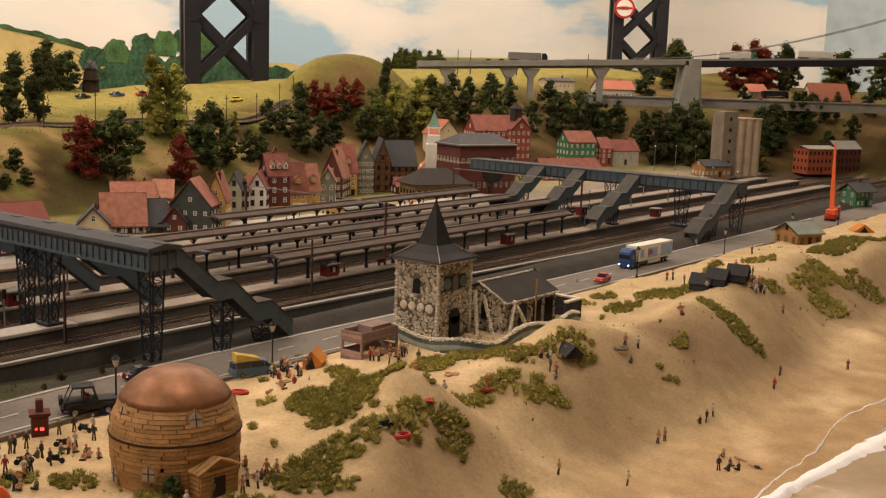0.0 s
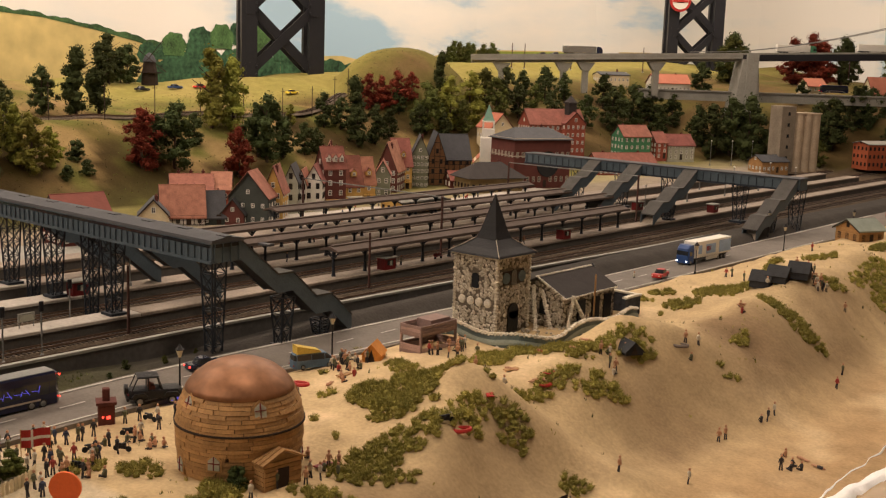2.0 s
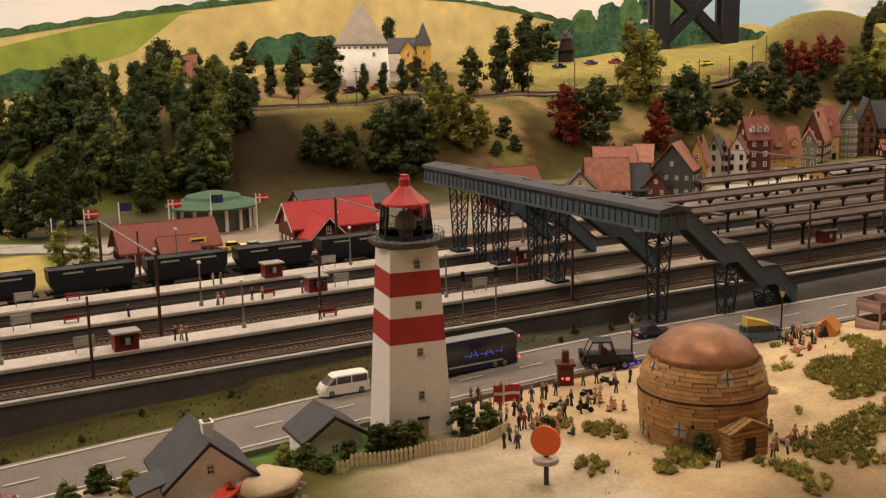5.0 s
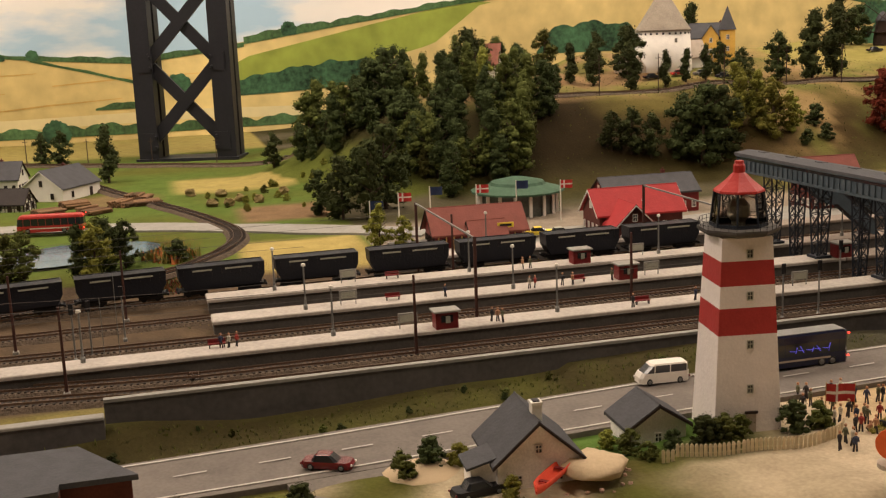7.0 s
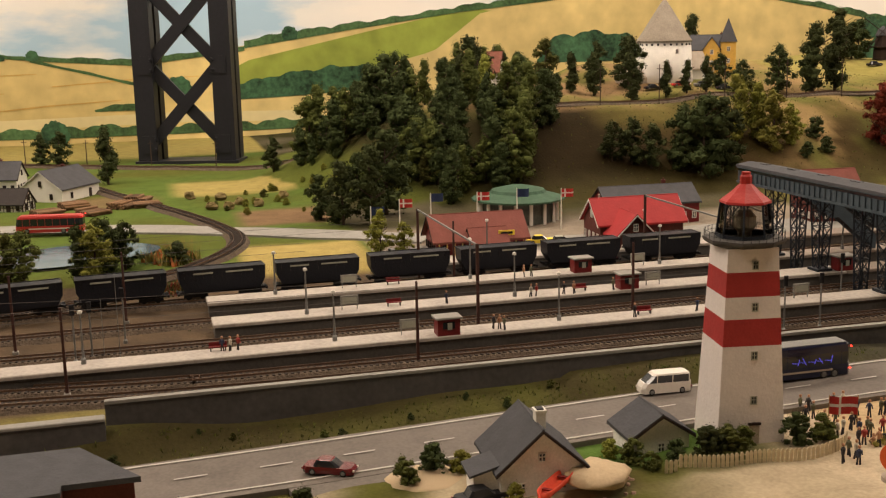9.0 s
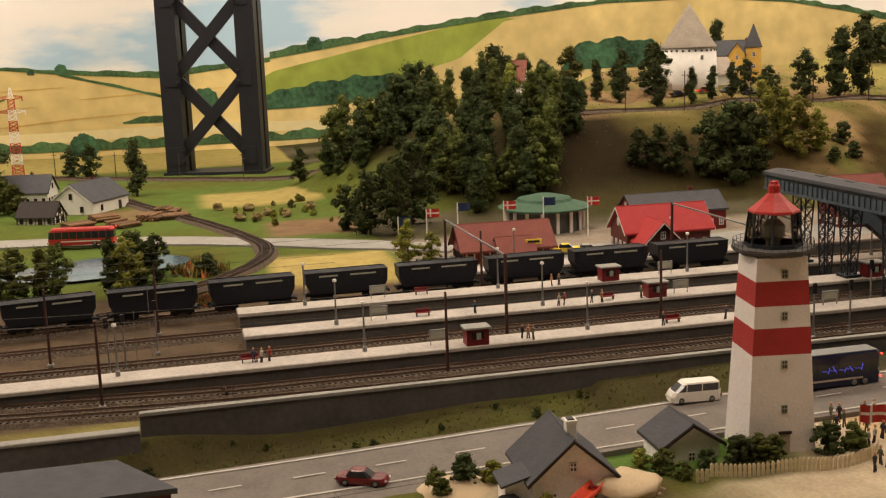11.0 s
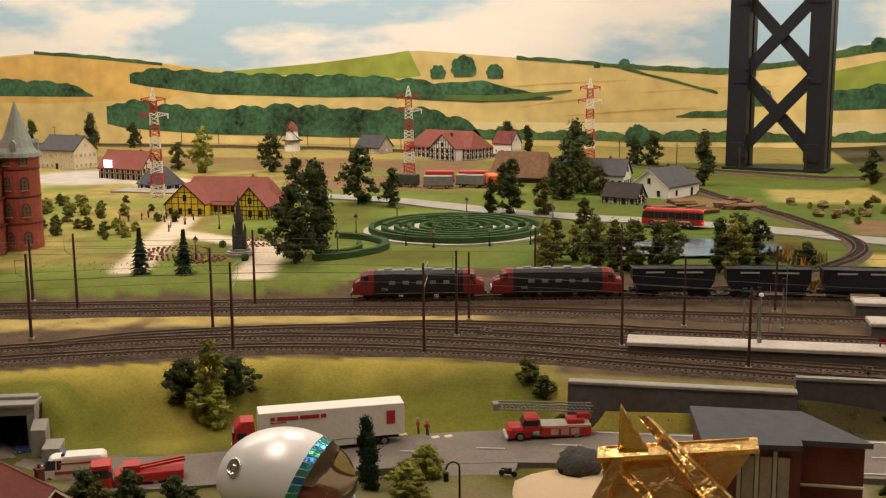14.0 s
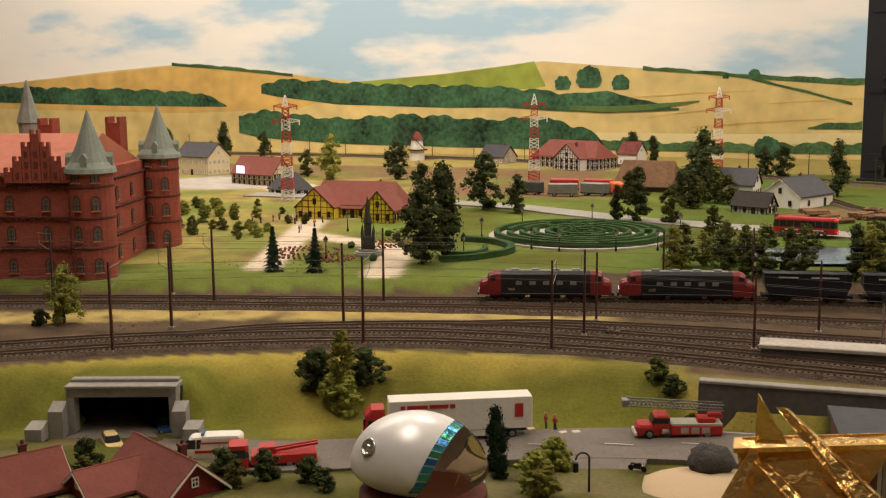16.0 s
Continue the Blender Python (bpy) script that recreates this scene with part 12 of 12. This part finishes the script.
PLATFORM_P = [(-1.496, 0.312), (-1.493, 0.319), (-1.485, 0.323), (-1.652, 0.29), (-1.650, 0.419), (-1.651, 0.428), (-1.650, 0.471), (-1.648, 0.486), (-1.650, 0.55), (-1.507, -0.04), (-1.504, -0.030), (-1.507, -0.020), (-1.490, 0.511), (-1.785, 0.455), (-1.783, 0.467), (-1.490, 0.605), (-1.50, 1.55), (-1.51, 1.72), (-1.505, 1.80), (-1.50, 1.95), (-1.51, 2.2), (-1.66, 1.4), (-1.66, 1.7), (-1.80, 1.6)]
for lst, k in ((BEACH, "stand"), (CROWD, "stand"), (SITTING, "sit"), (LYING, "lie")):
    for x, y in lst:
        figure(x, y, k, col=(0 if k == "lie" else (0, 0, 2, 3, 0, 5)[int(abs(x * 1000)) % 6]) if lst is not CROWD else (1, 4, 5, 1, 3, 1)[int(abs(x * 1000)) % 6])
rc = random.Random(77)
for cx, cy, n, spread in ((-0.800, 1.850, 13, 0.022), (-0.822, 1.216, 5, 0.016), (-1.030, 0.560, 14, 0.030), (-1.060, 0.655, 8, 0.025), (-0.862, 0.745, 6, 0.020), (-0.780, 1.362, 3, 0.010), (-1.012, 1.140, 7, 0.018)):
    for _ in range(n):
        figure(cx + rc.gauss(0, 0.6) * spread, cy + rc.gauss(0, 0.8) * spread, rc.choice(("sit", "stand", "stand")), col=rc.choice((0, 0, 1, 2, 3, 5)))
for _ in range(13):
    figure(-1.085 + rc.uniform(-0.018, 0.030), 1.000 + rc.uniform(-0.040, 0.030), rc.choice(("sit", "sit", "stand")), col=rc.choice((0, 1, 3, 5)))

for x, y, k in ((-0.580, 1.250, "sit"), (-0.572, 1.262, "sit"), (-0.590, 1.243, "stand"), (-0.586, 1.268, "sit"), (-0.560, 1.285, "lie"), (-0.672, 1.366, "sit"), (-0.668, 1.378, "stand")):
    figure(x, y, k, col=1)
for x, y in PLATFORM_P:
    figure(x, y, "stand", ZP)
for x, y in ((-1.262, -0.612), (-1.258, -0.600)):
    figure(x, y, "stand", 0.024, 2)
rv = random.Random(12)
for k in range(34):
    x, y = rv.uniform(-2.12, -1.96), rv.uniform(1.85, 2.6)
    figure(x, y, "stand", land_z(x, y) + 0.006)
for k in range(16):
    x, y = rv.uniform(-2.5, -2.3), rv.uniform(-1.62, -1.42)
    figure(x, y, "stand")


def towel(x, y, rz, col, label):
    m = M()
    m.box(0, 0, 0, 0.022, 0.009, 0.0012, 0.0003)
    o = solo("beach_towel", m, col, label, "towel", "beach towels")
    o.matrix_basis = pose(x, y, land_z(x, y) + 0.001, 0, 0, rz)


for x, y, c in ((-0.916, 1.046, RED), (-0.891, 1.095, WOOD), (-0.894, 1.173, RED), (-0.849, 1.12, RED), (-0.866, 1.191, WOOD), (-0.825, 0.965, RED), (-0.87, 0.75, DKRED), (-1.05, 0.955, WOOD)):
    towel(x, y, (x * 9000) % 180, c, "small beach towel on the sand")


def motorbike(x, y, rz, z=None):
    root = thing("motorcycle", x, y, land_z(x, y) if z is None else z, rz, "small dark motorcycle parked on the sand", "motorcycle", "motorcycles")
    for u in (-0.0085, 0.0085):
        m = M()
        m.T = pose(u * 0.82, 0, 0.0031, 90)
        m.lathe([(0.0031, -0.0006), (0.0031, 0.0006)], 12)
        part("wheel", m, RUBBER, root)
    m = M()
    m.box(0, 0, 0.0028, 0.009, 0.0026, 0.0044, 0.0008).box(-0.0035, 0, 0.0072, 0.0075, 0.0026, 0.0016, 0.0005).box(0.0022, 0, 0.0070, 0.0045, 0.0024, 0.0026, 0.0008)
    part("body", m, BLACK, root)
    m = M()
    m.bar((0.0085, 0, 0.0038), (0.0055, 0, 0.011), 0.0005).bar((0.0055, -0.004, 0.011), (0.0055, 0.004, 0.011), 0.0004)
    part("handlebar", m, CHROME, root)


for x, y, r in ((-1.04, 0.625, 30), (-1.065, 0.605, 70), (-1.025, 0.565, 20), (-0.811, 0.872, 60), (-1.10, 0.70, 10), (-1.135, -0.486, 80), (-1.08, 0.66, 45)):
    motorbike(x, y, r)


def dinghy(x, y, rz, col, label):
    root = thing("rubber_dinghy", x, y, land_z(x, y), rz, label, "dinghy", "dinghies")
    m = M()
    n, k = 22, 6
    for i in range(n):
        for j in range(k):
            def q(a, b):
                cx, cy = 0.014 * math.cos(a), 0.008 * math.sin(a)
                r = 0.0028
                return (cx + r * math.cos(b) * math.cos(a), cy + r * math.cos(b) * math.sin(a), 0.003 + r * math.sin(b))
            a0, a1, b0, b1 = 6.2832 * i / n, 6.2832 * (i + 1) / n, 6.2832 * j / k, 6.2832 * (j + 1) / k
            m.add([q(a0, b0), q(a1, b0), q(a1, b1), q(a0, b1)], [(0, 1, 2, 3)])
    part("tube", m, col, root, smooth=True)
    root.scale = (0.72, 0.72, 0.8)


dinghy(-1.068, 0.898, 20, RED, "small red rubber dinghy")
dinghy(-0.843, 1.098, 60, RED, "small red rubber dinghy")
dinghy(-0.799, 0.886, 75, RED, "small red rubber dinghy")
dinghy(-0.786, 1.342, 40, mat("grey_rubber", (0.16, 0.13, 0.11), 0.7), "grey rubber dinghy on the dune")


def open_boat(x, y, z, rz, L):
    root = thing("open_boat", x, y, z, rz, "orange-red open plastic boat lying in the cottage garden", "boat")
    h = M()
    secs = []
    for k in range(13):
        u = -1 + 2 * k / 12
        b = 0.0066 * (1 - abs(u) ** 3.2) ** 0.5 + 0.0012
        secs.append([(u * L / 2, s * b * f, zz) for s, f, zz in ((-1, 1, 0.0085), (-1, 0.86, 0.003), (-1, 0.45, 0), (1, 0.45, 0), (1, 0.86, 0.003), (1, 1, 0.0085), (1, 0.84, 0.0085), (1, 0.62, 0.003), (-1, 0.62, 0.003), (-1, 0.84, 0.0085))])
    n = 10
    h.add([p for s in secs for p in s], [(i * n + j, i * n + (j + 1) % n, (i + 1) * n + (j + 1) % n, (i + 1) * n + j) for i in range(12) for j in range(n)] + [tuple(range(n)), tuple(range(12 * n, 13 * n))])
    part("hull", h, mat("red_orange_plastic", (0.62, 0.065, 0.028), 0.5, var=0.15), root, smooth=True)
    for u in (-0.25, 0.22):
        t = M()
        t.box(u * L, 0, 0.0052, 0.004, 0.0100, 0.0012)
        part("thwart", t, DKRED, root)


open_boat(-1.032, 0.222, 0.066, 135, 0.070)


def signal(x, y, h=0.07):
    root = thing("light_signal", x, y, ZT, 0, "slim grey light signal beside the track", "signal", "signals")
    m = M()
    m.lathe([(0.003, 0), (0.003, 0.004), (0.0013, 0.006), (0.0011, h)], 7)
    part("post", m, STEEL, root)
    m = M()
    m.box(0.001, 0, h - 0.006, 0.003, 0.006, 0.014, 0.0006)
    part("signal_head", m, BLACK, root)


for x, y in ((-1.47, 0.66), (-1.425, 0.70), (-1.425, 0.755), (-1.60, -0.20), (-1.59, -0.22), (-1.67, -0.16), (-1.53, 0.86)):
    signal(x, y)


def lattice_post(x, y, h=0.115):
    root = thing("lattice_post", x, y, ZT, 0, "grey lattice signal post", "post", "lattice posts")
    m = M()
    for s in (-1, 1):
        m.bar((s * 0.003, 0, 0), (s * 0.0016, 0, h), 0.0006)
    for k in range(12):
        a, b = h * k / 12, h * (k + 1) / 12
        m.bar((-0.003 + 0.0014 * k / 12, 0, a), (0.003 - 0.0014 * k / 12, 0, b), 0.0004)
    part("lattice", m, STEEL, root)


lattice_post(-1.585, -0.165)
lattice_post(-1.60, -0.185, 0.08)


def crate(x, y, z, c):
    m = M()
    m.box(0, 0, 0, 0.010, 0.008, 0.007, 0.0006)
    o = solo("crate", m, c, "small pale goods crate on the ground", "crate", "crates")
    o.matrix_basis = pose(x, y, z, 0, 0, x * 900)


for x, y in ((-1.262, -0.575), (-1.258, -0.59), (-1.262, -0.63)):
    crate(x, y, land_z(x, y) + 0.001, CREAM)


def garden_lamp():
    root = thing("curled_iron_lamp", -1.052, -0.522, land_z(-1.052, -0.522), -60, "black wrought-iron lamp post with a curled arm", "street lamp")
    m = M()
    m.cyl((0, 0, 0), (0, 0, 0.034), 0.0012, 0.001, 6)
    pts = [(0.007 - 0.007 * math.cos(a), 0, 0.034 + 0.007 * math.sin(a)) for a in np.linspace(0, math.pi, 10)]
    for a, b in zip(pts, pts[1:]):
        m.cyl(a, b, 0.001, n=5)
    part("post", m, BLACK, root)
    m = M()
    m.box(0.014, 0, 0.022, 0.005, 0.005, 0.010, 0.001)
    part("lantern", m, BLACK, root)


garden_lamp()
